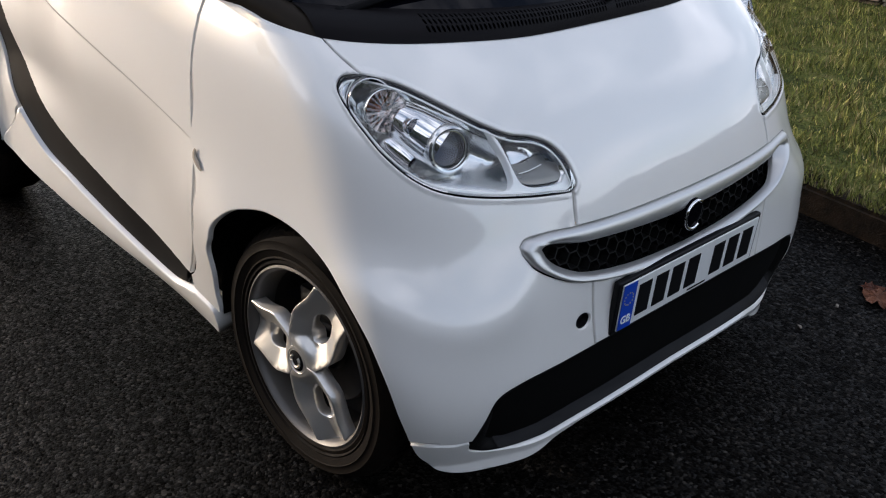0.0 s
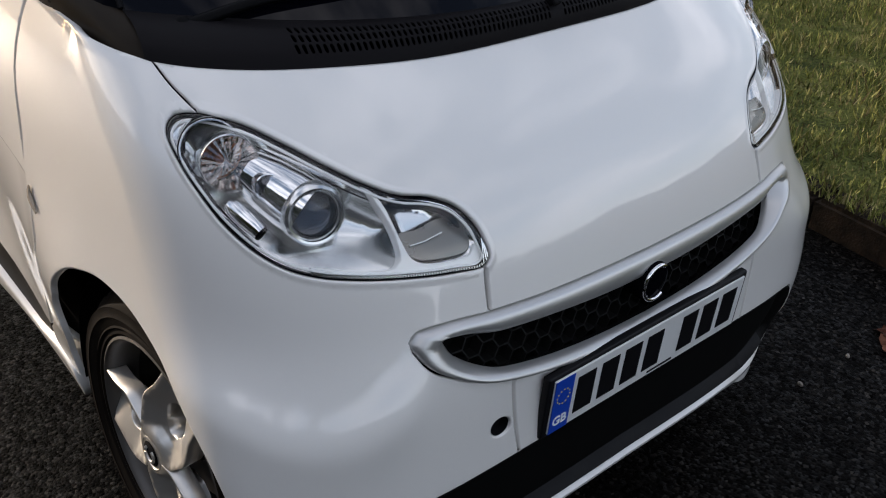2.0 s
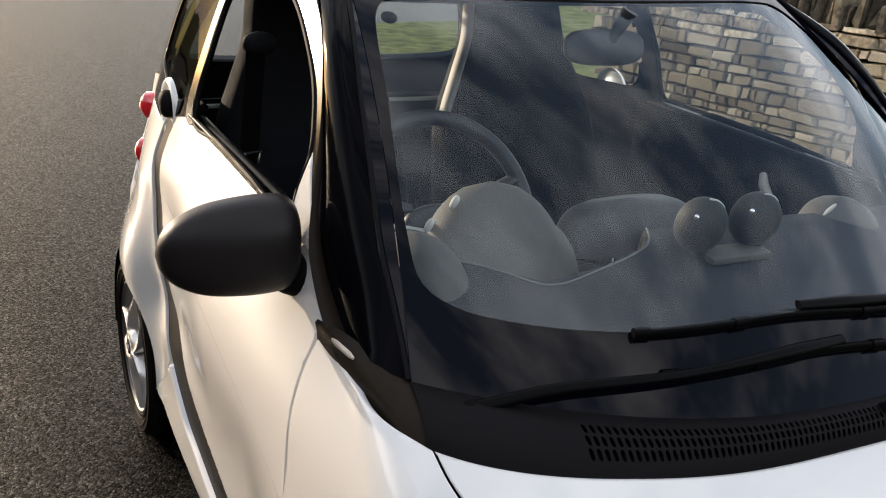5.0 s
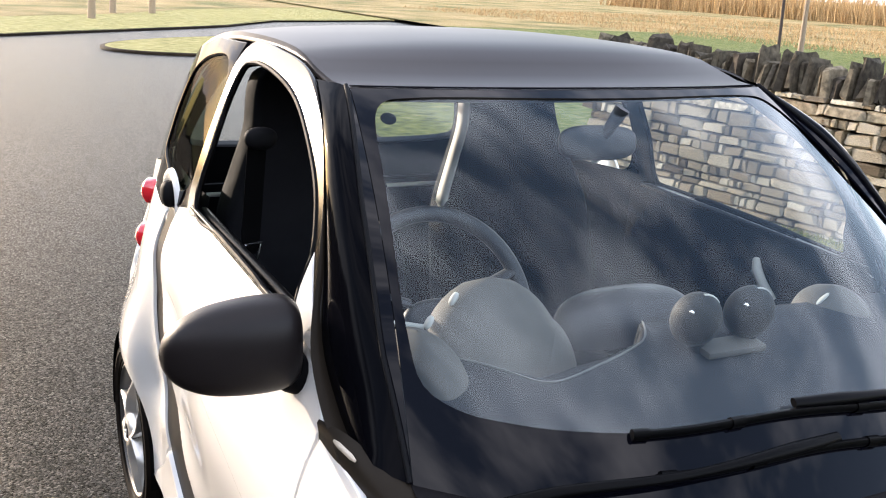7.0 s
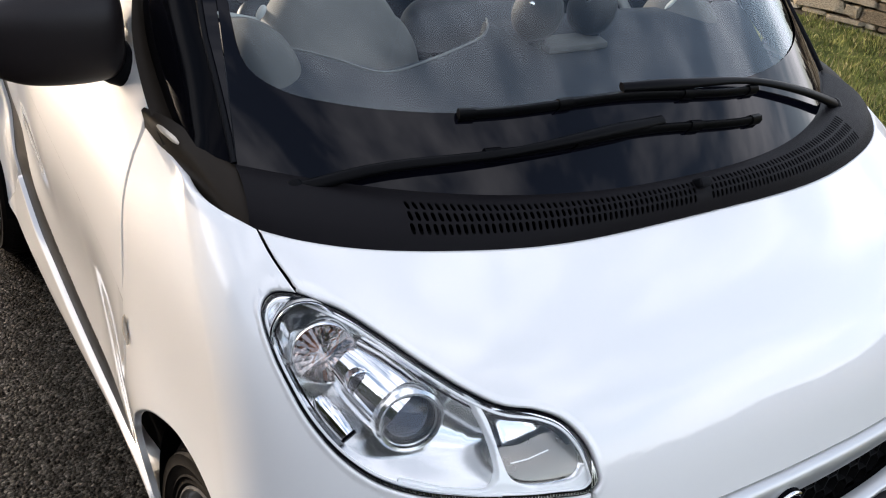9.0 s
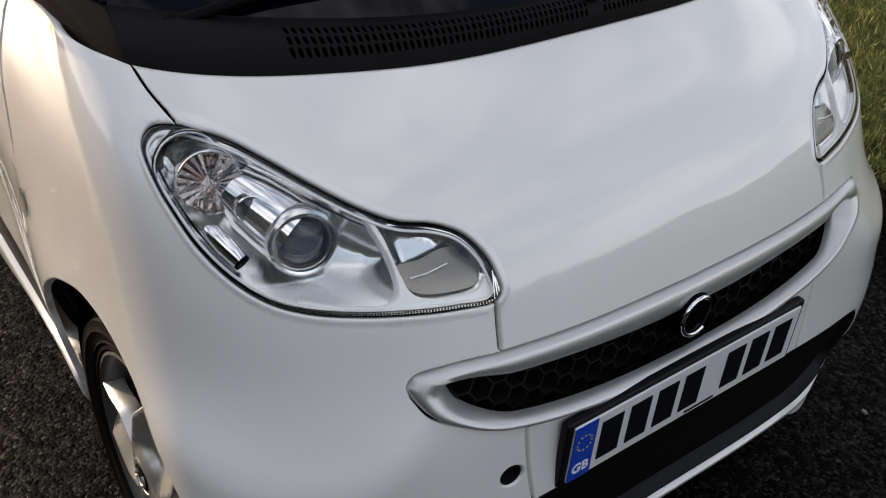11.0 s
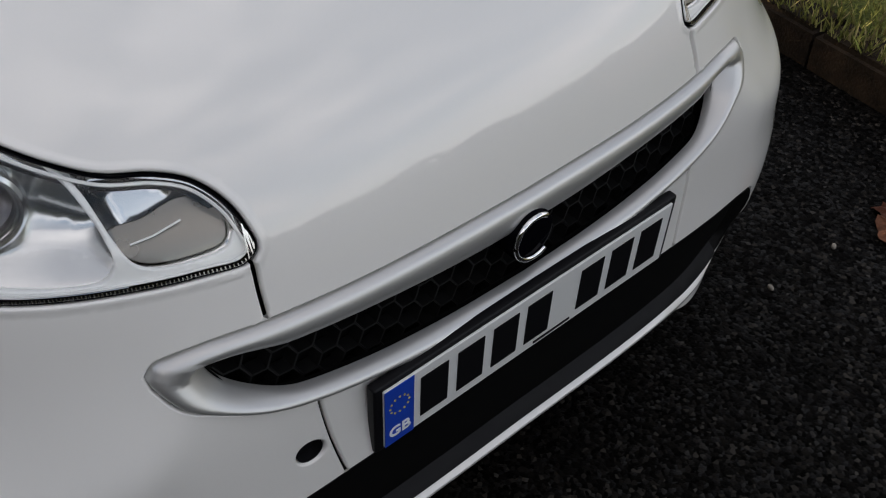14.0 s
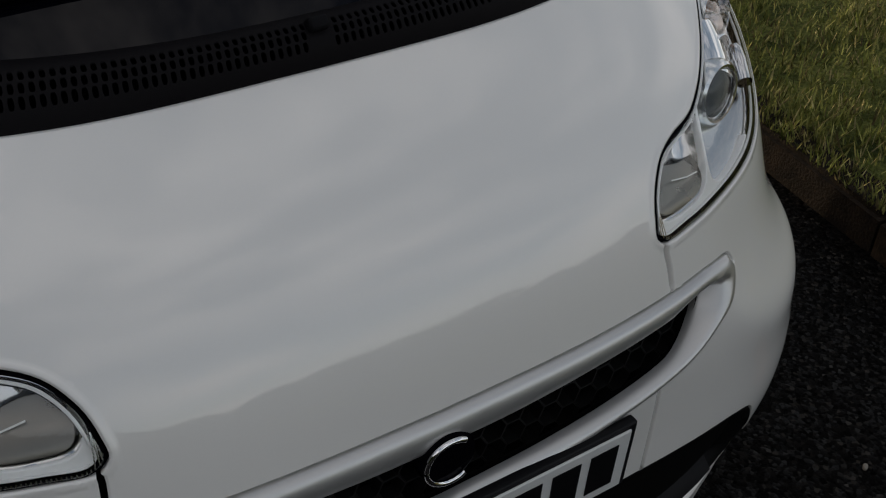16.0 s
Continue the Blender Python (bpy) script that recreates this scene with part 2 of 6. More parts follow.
def panel(name, outline, surf, material, parent, label="", holes=(), spacing=0.014, lift=0.0, thick=0.012, edge=0.0025, bend=None, more=(), pins=()):
    """A sheet on a surface: an outline in the surface's two coordinates, with holes, rounded edges and a turned-in rim."""
    from mathutils.geometry import delaunay_2d_cdt
    loops = [clean(np.array(outline, float))] + [clean(np.array(h, float)) for h in holes]
    loops = [l if area(l) > 0 else l[::-1] for l in loops]
    pts, edges, marks = [], [], []
    for l in loops:
        s = len(pts)
        pts += [tuple(p) for p in l]
        edges += [(s + i, s + (i + 1) % len(l)) for i in range(len(l))]
    nb = len(pts)
    lo, hi = loops[0].min(0), loops[0].max(0)
    gx = np.arange(lo[0] + spacing / 2, hi[0], spacing)
    gy = np.arange(lo[1] + spacing / 2, hi[1], spacing)
    g = np.array(np.meshgrid(gx, gy)).reshape(2, -1).T
    g[:, 0] += (np.round((g[:, 1] - lo[1]) / spacing) % 2) * spacing * 0.5
    if edge:
        rings = np.vstack([grown(loops[0], -e) for e in (edge, *more)] + [grown(h, edge) for h in loops[1:]])
    def ok(q, margin):
        keep = inside(loops[0], q)
        for h in loops[1:]:
            keep &= ~inside(h, q)
        b = np.array(pts[:nb])
        near = np.full(len(q), 9.0)
        for s in range(0, nb, 400):
            near = np.minimum(near, np.sqrt(((q[:, None] - b[None, s:s + 400]) ** 2).sum(-1)).min(1))
        return keep & (near > margin)
    extra = [g[ok(g, spacing * 0.55)]]
    if edge:
        extra.append(rings[ok(rings, edge * 0.8)])
    if len(pins):
        pins = np.array(pins)
        extra = [e[np.sqrt(((e[:, None] - pins[None]) ** 2).sum(-1)).min(1) > 0.004] for e in extra] + [pins[ok(pins, 0.002)]]
    allp = [Vector(p) for p in pts] + [Vector(p) for e in extra for p in e]
    v, _, f, ov, _, _ = delaunay_2d_cdt(allp, edges, [], 0, 1e-6)
    v = np.array([tuple(p) for p in v])
    f = np.array([t for t in f if len(t) == 3])
    c = v[f].mean(1)
    keep = inside(loops[0], c)
    for h in loops[1:]:
        keep &= ~inside(h, c)
    f = f[keep]
    p = surf(v)
    e = 1e-4
    n = np.cross((surf(v + [e, 0]) - p), (surf(v + [0, e]) - p))
    n /= np.maximum(np.linalg.norm(n, axis=1, keepdims=True), 1e-12)
    ref = bend(p) if callable(bend) else np.array([tuple(bend)]) if bend is not None else None
    if ref is not None:
        n *= np.sign((n * ref).sum(1, keepdims=True) + 1e-9)
    n *= 1.0
    p = p + n * lift
    # triangles face along the normal
    fn = np.cross(p[f[:, 1]] - p[f[:, 0]], p[f[:, 2]] - p[f[:, 0]])
    flip = (fn * n[f[:, 0]]).sum(1) < 0
    f[flip] = f[flip][:, ::-1]
    count = {}
    for t in f:
        for a, b in ((t[0], t[1]), (t[1], t[2]), (t[2], t[0])):
            count[(a, b)] = 1
    rim = [(a, b) for a, b in count if (b, a) not in count]
    verts, norms, faces = list(p), list(n), [tuple(t) for t in f]
    if thick:
        out = np.zeros_like(n)
        for a, b in rim:
            o = np.cross(p[b] - p[a], n[a])
            o /= max(np.linalg.norm(o), 1e-9)
            out[a] += o
            out[b] += o
        ids = sorted({i for r in rim for i in r})
        low = {}
        for i in ids:
            o = out[i] / max(np.linalg.norm(out[i]), 1e-9)
            if edge:
                verts[i] = p[i] - n[i] * edge * 0.6
                norms[i] = n[i] * 0.55 + o * 0.83
            low[i] = len(verts)
            verts.append(p[i] - n[i] * thick)
            norms.append(o)
        faces += [(b, a, low[a], low[b]) for a, b in rim]
    return link(name, verts, faces, material, parent, label, True, norms)


def loft(name, lines, material, parent, label="", closed=False, thick=0.0):
    """A smooth sheet through lines of equally many points."""
    lines = [np.array(l, float) for l in lines]
    n = len(lines[0])
    verts = np.vstack(lines)
    faces = []
    for r in range(len(lines) - 1):
        for i in range(n if closed else n - 1):
            j = (i + 1) % n
            faces.append((r * n + i, r * n + j, (r + 1) * n + j, (r + 1) * n + i))
    ob = link(name, verts, faces, material, parent, label)
    if thick:
        bm = bmesh.new()
        bm.from_mesh(ob.data)
        bmesh.ops.solidify(bm, geom=bm.faces[:], thickness=thick)
        bm.to_mesh(ob.data)
        bm.free()
        ob.data.shade_smooth()
        ob.data.set_sharp_from_angle(angle=radians(50))
    return ob


def along(points, n):
    """n points evenly along a line."""
    p = np.array(points, float)
    d = np.r_[0, np.cumsum(np.linalg.norm(np.diff(p, axis=0), axis=1))]
    s = np.linspace(0, d[-1], n)
    return np.stack([np.interp(s, d, p[:, k]) for k in range(p.shape[1])], 1)


def tube(name, points, radius, material, parent, label="", sides=10, flat=1.0, up=(0, 0, 1), caps=True):
    """A rod along a line; radius a number or one for each point; flat squashes it along up."""
    p = np.array(points, float)
    r = np.broadcast_to(np.asarray(radius, float), (len(p),))
    t = np.gradient(p, axis=0)
    t /= np.maximum(np.linalg.norm(t, axis=1, keepdims=True), 1e-9)
    a = np.cross(t, np.array(up, float))
    a /= np.maximum(np.linalg.norm(a, axis=1, keepdims=True), 1e-9)
    b = np.cross(a, t)
    th = np.linspace(0, 2 * np.pi, sides, endpoint=False)
    verts = np.vstack([p[i] + r[i] * (np.cos(th)[:, None] * a[i] + flat * np.sin(th)[:, None] * b[i]) for i in range(len(p))])
    faces = [(i * sides + j, i * sides + (j + 1) % sides, (i + 1) * sides + (j + 1) % sides, (i + 1) * sides + j)
             for i in range(len(p) - 1) for j in range(sides)]
    if caps:
        faces += [tuple(range(sides))[::-1], tuple((len(p) - 1) * sides + j for j in range(sides))]
    ob = link(name, verts, faces, material, parent, label)
    ob.data.set_sharp_from_angle(angle=radians(55))
    return ob


def lathe(name, profile, m, material, parent, label="", sides=32, sharp=40):
    """A turned shape: (radius, height) pairs round the local z of the pose m."""
    th = np.linspace(0, 2 * np.pi, sides, endpoint=False)
    verts, faces = [], []
    for r, h in profile:
        verts += [m @ Vector((r * math.cos(a), r * math.sin(a), h)) for a in th]
    for i in range(len(profile) - 1):
        for j in range(sides):
            k = (j + 1) % sides
            faces.append((i * sides + j, i * sides + k, (i + 1) * sides + k, (i + 1) * sides + j))
    ob = link(name, verts, faces, material, parent, label)
    ob.data.set_sharp_from_angle(angle=radians(sharp))
    return ob


def box(name, m, size, material, parent=None, label="", bevel=0.004, seg=2):
    bm = bmesh.new()
    bmesh.ops.create_cube(bm, size=1, matrix=m @ Matrix.Diagonal((*size, 1)))
    if bevel:
        bmesh.ops.bevel(bm, geom=bm.edges[:], offset=bevel, segments=seg, affect="EDGES", profile=0.6)
    return part(name, bm, material, parent, label, True, 35)


def pillow(name, m, size, material, parent=None, label="", power=3.2, rings=18, sides=28):
    """A soft rounded block (superellipsoid)."""
    verts, faces = [], []
    q = 2 / power
    f = lambda c: math.copysign(abs(c) ** q, c)
    for i in range(rings + 1):
        v = -math.pi / 2 + math.pi * i / rings
        for j in range(sides):
            u = 2 * math.pi * j / sides
            verts.append(m @ Vector((size[0] / 2 * f(math.cos(v)) * f(math.cos(u)), size[1] / 2 * f(math.cos(v)) * f(math.sin(u)), size[2] / 2 * f(math.sin(v)))))
    for i in range(rings):
        for j in range(sides):
            k = (j + 1) % sides
            faces.append((i * sides + j, i * sides + k, (i + 1) * sides + k, (i + 1) * sides + j))
    return link(name, verts, faces, material, parent, label)


# ---- the car's skin ----
# nose line, half width, squareness and depth of the front corner over the height
NOSE = spline((0.18, 0.30, 0.45, 0.58, 0.66, 0.76, 0.88, 1.00, 1.06), (0.014, -0.009, -0.001, 0.009, 0.031, 0.071, 0.173, 0.353, 0.45))
HALF = spline((0.18, 0.32, 0.50, 0.66, 0.80, 0.92, 1.02, 1.135, 1.48, 1.56), (0.700, 0.730, 0.757, 0.740, 0.731, 0.716, 0.679, 0.648, 0.530, 0.490))
SQUARE = spline((0.18, 0.45, 0.66, 0.85, 1.02), (3.341, 3.443, 3.299, 3.3, 3.151))
DEEP = spline((0.18, 0.45, 0.66, 0.85, 1.02), (0.205, 0.200, 0.326, 0.314, 0.273))
K = 0.8


def skin(q):
    """The front skin: U runs from the middle round the corner and along the side, z up."""
    u, z = q[:, 0], q[:, 1]
    a, s = np.abs(u) / K, np.sign(u)
    w, e, d, n = HALF(z), SQUARE(z), DEEP(z), NOSE(z)
    r = np.where(a < 1, 1 - (1 - np.minimum(a, 1)) ** 2, 1.0)
    y = np.where(a < 1, n + d * (1 - np.sqrt(np.maximum(1 - r ** e, 0))), n + d + (a - 1) * d * np.sqrt(e))
    x = w * r - w + width_at(y, z)
    # the bumper's shoulder at the corner: upright below, a short sloping shelf above, hollow under the lamp
    out = SHOULDER(z - 0.05 * ((x - 0.61) / 0.12) ** 2) * smooth((x - 0.42) / 0.12) * (1 - smooth((y - 0.17) / 0.17))
    side = np.sqrt(smooth((x - 0.38) / 0.34))
    return np.stack([s * (x + out * side), y - out * np.sqrt(np.maximum(1 - side ** 2, 0)), z], 1)


SHOULDER = spline((0.36, 0.40, 0.44, 0.480, 0.510, 0.535, 0.565, 0.595, 0.63, 0.67, 0.72, 0.77), (0.0, 0.0004, 0.0028, 0.0088, 0.0124, 0.0088, 0.0004, -0.0042, -0.0050, -0.0026, -0.0004, 0.0))


# half width behind the front wing: a tucked-in door foot, a flat sill and the cabin narrowing upwards
DOOR_HALF = spline((0.16, 0.20, 0.26, 0.33, 0.42, 0.50, 0.58, 0.66, 0.72, 0.80, 0.92, 1.02, 1.135, 1.30, 1.45, 1.50, 1.56),
                   (0.655, 0.680, 0.689, 0.689, 0.690, 0.695, 0.705, 0.717, 0.724, 0.726, 0.716, 0.694, 0.672, 0.625, 0.567, 0.545, 0.505))


def width_at(y, z):
    k = smooth((y - 0.62) / 0.56)
    w = HALF(z) * (1 - k) + DOOR_HALF(z) * k
    w = w - smooth((y - 2.02) / 0.46) * np.interp(z, (0.62, 0.76, 0.95, 1.05, 1.2), (0.0, 0.030, 0.055, 0.045, 0.028))
    return w - 0.026 * smooth((y - 1.40) / 0.45) * smooth((z - 0.48) / 0.16) * smooth((1.02 - z) / 0.16) * (1 - smooth((y - 1.95) / 0.2))


def off_line(q, line):
    """How far points lie from a closed line."""
    q = np.abs(q) if line[:, 0].min() > 0 else q
    a, d = line, np.roll(line, -1, 0) - line
    k = (d ** 2).sum(1)
    best = np.full(len(q), 9.0)
    for s in range(0, len(q), 2000):
        v = q[s:s + 2000, None] - a[None]
        t = np.clip((v * d[None]).sum(-1) / k[None], 0, 1)
        best[s:s + 2000] = np.sqrt(((v - t[..., None] * d[None]) ** 2).sum(-1)).min(1)
    return best


FOLD_Y, FOLD_Z = (0.38, 0.41, 0.44, 0.475, 0.54, 0.61, 0.72), (0.912, 0.926, 0.942, 0.957, 0.977, 0.990, 1.000)


def lipped(q):
    """The skin with the raised lip round the headlights."""
    p = skin(q)
    d = off_line(q, lamp_r)
    up = 0.0016 * (1 - smooth((d - 0.006) / 0.005))
    side, y = np.abs(p[:, 0]), p[:, 1]
    off = np.abs(q[:, 1] - np.interp(y, FOLD_Y, FOLD_Z))
    ridge = 0.0045 * np.maximum(0, 1 - off / 0.045) * smooth((y - 0.385) / 0.05) * smooth((side - 0.60) / 0.04) * (1 - smooth((y - 0.57) / 0.09))
    p += ridge[:, None] * np.stack([np.sign(p[:, 0]) * 0.72, np.zeros(len(p)), np.full(len(p), 0.68)], 1)
    p += up[:, None] * np.stack([np.sign(p[:, 0]) * 0.45, np.full(len(p), -0.75), np.full(len(p), 0.45)], 1)
    return p


def smooth(t):
    t = np.clip(t, 0, 1)
    return t * t * (3 - 2 * t)


def ux(x, z):
    """U from the distance off the middle."""
    x, z = np.asarray(x, float), np.asarray(z, float)
    return np.sign(x) * K * (1 - np.sqrt(np.maximum(1 - np.minimum(np.abs(x) / HALF(z), 1), 0)))


def uy(y, z):
    """U from the distance back, round the corner and on the side."""
    y, z = np.asarray(y, float), np.asarray(z, float)
    n, d, e = NOSE(z), DEEP(z), SQUARE(z)
    t = np.clip((y - n) / d, 0, 1)
    r = (1 - (1 - t) ** 2) ** (1 / e)
    return K * np.where(y - n < d, 1 - np.sqrt(np.maximum(1 - r, 0)), 1 + (y - n - d) / (d * np.sqrt(e)))


def fx(points, step=0.008, closed=False):
    """A line on the front skin from (x, z) points."""
    p = np.array(points, float)
    return curve(np.stack([ux(p[:, 0], p[:, 1]), p[:, 1]], 1), step, closed)


def fy(points, step=0.008):
    """A line on the corner and side from (y, z) points."""
    p = np.array(points, float)
    return curve(np.stack([uy(p[:, 0], p[:, 1]), p[:, 1]], 1), step)


def flank(q):
    """The side skin behind the front wing, by y and z (right side)."""
    y, z = q[:, 0], q[:, 1]
    w = width_at(y, z)
    crease = 0.682 + (y - 0.81) * 0.225
    w = w - 0.0032 * smooth((crease - z) / 0.011 + 0.5) * smooth((y - 0.80) / 0.08) * (1 - smooth((y - 1.7) / 0.2)) * smooth((z - 0.35) / 0.3)
    w = w + 0.044 * smooth((y - 1.99) / 0.22) * smooth((0.86 - z) / 0.26) * (1 - smooth((y - 2.45) / 0.35))
    w = w - 0.085 * smooth((y - 2.20) / 0.60)
    w = w - 0.035 * smooth((y - 1.75) / 0.45) * smooth((z - 0.95) / 0.3)
    return np.stack([-w, y, z], 1)


def flip(q):
    return q * np.array([[-1, 1]])


car = empty("car", None, "small white two-seat city car parked on dark tarmac", "car")

# headlight outline in x and z, from the top rear corner along the lower edge to the inner tip and back
LAMP = [(0.634, 0.930), (0.662, 0.924), (0.678, 0.905), (0.681, 0.870), (0.677, 0.845), (0.668, 0.815), (0.648, 0.783), (0.620, 0.760), (0.588, 0.748),
        (0.530, 0.738), (0.462, 0.730), (0.400, 0.725), (0.358, 0.722), (0.341, 0.732), (0.342, 0.752), (0.351, 0.782), (0.373, 0.809), (0.403, 0.823),
        (0.448, 0.833), (0.484, 0.850), (0.525, 0.876), (0.560, 0.900), (0.592, 0.919)]
GRILLE_TOP = [(0.490, 0.644), (0.478, 0.655), (0.430, 0.660), (0.355, 0.657), (0.20, 0.652), (0.0, 0.649)]
GRILLE_LOW = [(0.0, 0.500), (0.09, 0.503), (0.236, 0.525), (0.329, 0.541), (0.387, 0.556), (0.437, 0.580), (0.472, 0.606), (0.488, 0.630)]
HOLE_TOP = [(0.0, 0.605), (0.085, 0.606), (0.235, 0.615), (0.360, 0.624), (0.416, 0.629)]
HOLE_LOW = [(0.427, 0.621), (0.413, 0.594), (0.365, 0.566), (0.280, 0.547), (0.135, 0.531), (0.0, 0.526)]
SKIRT_TOP = [(0.0, 0.397), (0.15, 0.396), (0.305, 0.391), (0.402, 0.384), (0.514, 0.371), (0.562, 0.352), (0.585, 0.300), (0.598, 0.250)]
SKIRT_LOW = [(0.596, 0.226), (0.560, 0.208), (0.500, 0.198), (0.42, 0.196), (0.33, 0.210), (0.16, 0.219), (0.0, 0.223)]
COWL = [(0.0, 0.960), (0.25, 0.961), (0.435, 0.968), (0.54, 0.972), (0.643, 0.978)]
ARCH = [(0.132, 0.222), (0.1315, 0.268), (0.138, 0.335), (0.160, 0.420), (0.205, 0.497), (0.285, 0.566), (0.394, 0.612), (0.505, 0.622), (0.610, 0.597),
        (0.700, 0.543), (0.752, 0.478), (0.780, 0.400), (0.791, 0.320), (0.795, 0.248)]

lamp_r = fx(LAMP, 0.008, True)


def mirrored(line):
    return np.vstack([line, flip(line)[::-1]])


# bonnet: from the middle of its scuttle edge round one half, then the other half
lamp_upper = fx([(0.352, 0.722)] + LAMP[13:] + LAMP[:1], 0.008)
half = np.vstack([fx(COWL, 0.01), fx([(0.6435, 0.977), (0.641, 0.955), (0.632, 0.933)], 0.008), grown(lamp_r, 0.004)[0:0],
                  (lamp_upper + 0)[::-1], fx([(0.350, 0.718), (0.354, 0.690), (0.356, 0.661)], 0.008), fx(GRILLE_TOP[3:], 0.01)])
bonnet_line = clean(np.vstack([half, flip(half)[::-1]]))


def inset(line, by):
    return grown(line, -by)


bonnet = panel("bonnet", inset(bonnet_line, 0.0022), lipped, WHITE, car, "smooth white bonnet", spacing=0.016, bend=(0, -1, 0.6), more=(0.0055, 0.009, 0.0125, 0.017))

# front wing and bumper corner in one piece, each side
wing_line = clean(np.vstack([
    fx([(0.352, 0.722), (0.356, 0.690), (0.358, 0.662)]),
    fx(GRILLE_TOP[:4][::-1]), fx(GRILLE_LOW[3:][::-1]),
    fx([(0.329, 0.539), (0.322, 0.46), (0.311, 0.392)]),
    fx(SKIRT_TOP[2:]),
    fx([(0.600, 0.252), (0.630, 0.250), (0.655, 0.254)]), fy([(0.131, 0.257), (0.131, 0.262)]),
    fy(ARCH[1:]),
    fy([(0.81, 0.248), (0.92, 0.258)]), fy([(0.926, 0.295), (0.872, 0.40), (0.841, 0.50), (0.818, 0.62), (0.812, 0.75), (0.806, 0.86), (0.800, 0.95), (0.79, 1.010)]),
    fy([(0.78, 1.014), (0.70, 1.005), (0.60, 0.993), (0.52, 0.984)]),
    fx([(0.6445, 0.977), (0.642, 0.955), (0.633, 0.931)]),
    fx(LAMP[:13]),
]))
plug = curve([(ux(0.351, 0.459) + 0.0145 * math.cos(a), 0.459 + 0.0175 * math.sin(a)) for a in np.linspace(0, 2 * math.pi, 14, endpoint=False)], 0.004, True)
fold_pins = fy(list(zip(FOLD_Y, FOLD_Z)), 0.006)
for s in (-1, 1):
    line = inset(wing_line, 0.0015)
    holes = [plug] if s < 0 else []
    if s < 0:
        line, holes = flip(line), [flip(h) for h in holes]
    panel("front_wing", line, lipped, WHITE, car, "white front wing and bumper corner", holes=holes, spacing=0.012, pins=fold_pins if s > 0 else flip(fold_pins), bend=(s * 0.7, -0.7, 0.2), more=(0.0055, 0.009, 0.0125, 0.017))

# bumper middle under the grille
mid = np.vstack([fx([(0.0, 0.505)] + GRILLE_LOW[1:4]), fx([(0.329, 0.539), (0.322, 0.46), (0.311, 0.392)]), fx(SKIRT_TOP[:3][::-1])])
panel("bumper_middle", inset(clean(np.vstack([mid, flip(mid)[::-1]])), 0.0018), skin, WHITE, car, "white bumper panel behind the number plate", spacing=0.02, bend=(0, -1, 0))

# chin below the dark skirt
CHIN_LOW = [(0.648, 0.178), (0.640, 0.169), (0.622, 0.160), (0.58, 0.152), (0.50, 0.152), (0.43, 0.160), (0.37, 0.186), (0.30, 0.200), (0.16, 0.2075), (0.0, 0.211)]
chin = np.vstack([fx([(0.0, 0.224), (0.16, 0.220), (0.33, 0.211), (0.42, 0.197), (0.50, 0.199), (0.560, 0.209), (0.597, 0.227), (0.602, 0.248), (0.630, 0.246), (0.655, 0.250)]), fy([(0.131, 0.2525), (0.131, 0.225), (0.129, 0.205), (0.124, 0.190)]), fx(CHIN_LOW)])


def chin_skin(q):
    """The lip stands a little forward of the skirt, and runs flush into the corners."""
    p = skin(q)
    p[:, 1] -= 0.011 * smooth((0.56 - np.abs(p[:, 0])) / 0.12)
    return p


panel("chin", inset(clean(np.vstack([chin, flip(chin)[::-1]])), 0.0012), chin_skin, WHITE, car, "thin white lower bumper lip", spacing=0.009, edge=0.002, thick=0.022, bend=(0, -1, 0), more=(0.005, 0.008))

# dark skirt between them: a hollowed band
skirt = clean(np.vstack([fx(SKIRT_TOP), fx(SKIRT_LOW)]))
skirt_all = clean(np.vstack([skirt, flip(skirt)[::-1]]))


def hollow(q):
    p = skin(q)
    z, x = q[:, 1], np.abs(p[:, 0])
    top = np.interp(x, [a for a, b in SKIRT_TOP], [b for a, b in SKIRT_TOP])
    low = np.interp(x, [a for a, b in SKIRT_LOW[::-1]], [b for a, b in SKIRT_LOW[::-1]])
    t = np.clip((z - low) / np.maximum(top - low, 0.01), 0, 1)
    dip = 0.046 * smooth(t / 0.20) * smooth((1 - t) / 0.12) * smooth((0.60 - x) / 0.10)
    p[:, 1] += dip
    return p


panel("bumper_skirt", inset(skirt_all, 0.001), hollow, TRIM, car, "matt black lower bumper skirt", spacing=0.010, edge=0.0015, lift=-0.001, bend=(0, -1, 0))

# grey lower lip of the skirt with a toothed upper edge
def lip_edge(x):
    saw = (abs(x) * 31 + 0.3 * math.sin(x * 23)) % 1.0
    return float(np.interp(abs(x), [a for a, b in SKIRT_LOW[::-1]], [b for a, b in SKIRT_LOW[::-1]])) + 0.056 - 0.030 * smooth(np.array((abs(x) - 0.30) / 0.25)) + 0.007 * saw


lip_top = np.array([(float(ux(x, lip_edge(x))), lip_edge(x)) for x in np.linspace(0.53, -0.53, 260)])
lip_low = [(float(ux(x, z)), z) for x, z in [(-0.53, 0.208), (-0.50, 0.202), (-0.42, 0.200), (-0.33, 0.214), (-0.16, 0.223), (0.0, 0.227), (0.16, 0.223), (0.33, 0.214), (0.42, 0.200), (0.50, 0.202), (0.53, 0.208)]]
panel("skirt_lip", clean(np.vstack([lip_top, along(lip_low, 60)])), hollow, LIP, car, "dark grey toothed lower lip of the skirt", spacing=0.012, edge=0.0, lift=0.004, thick=0.008, bend=(0, -1, 0))

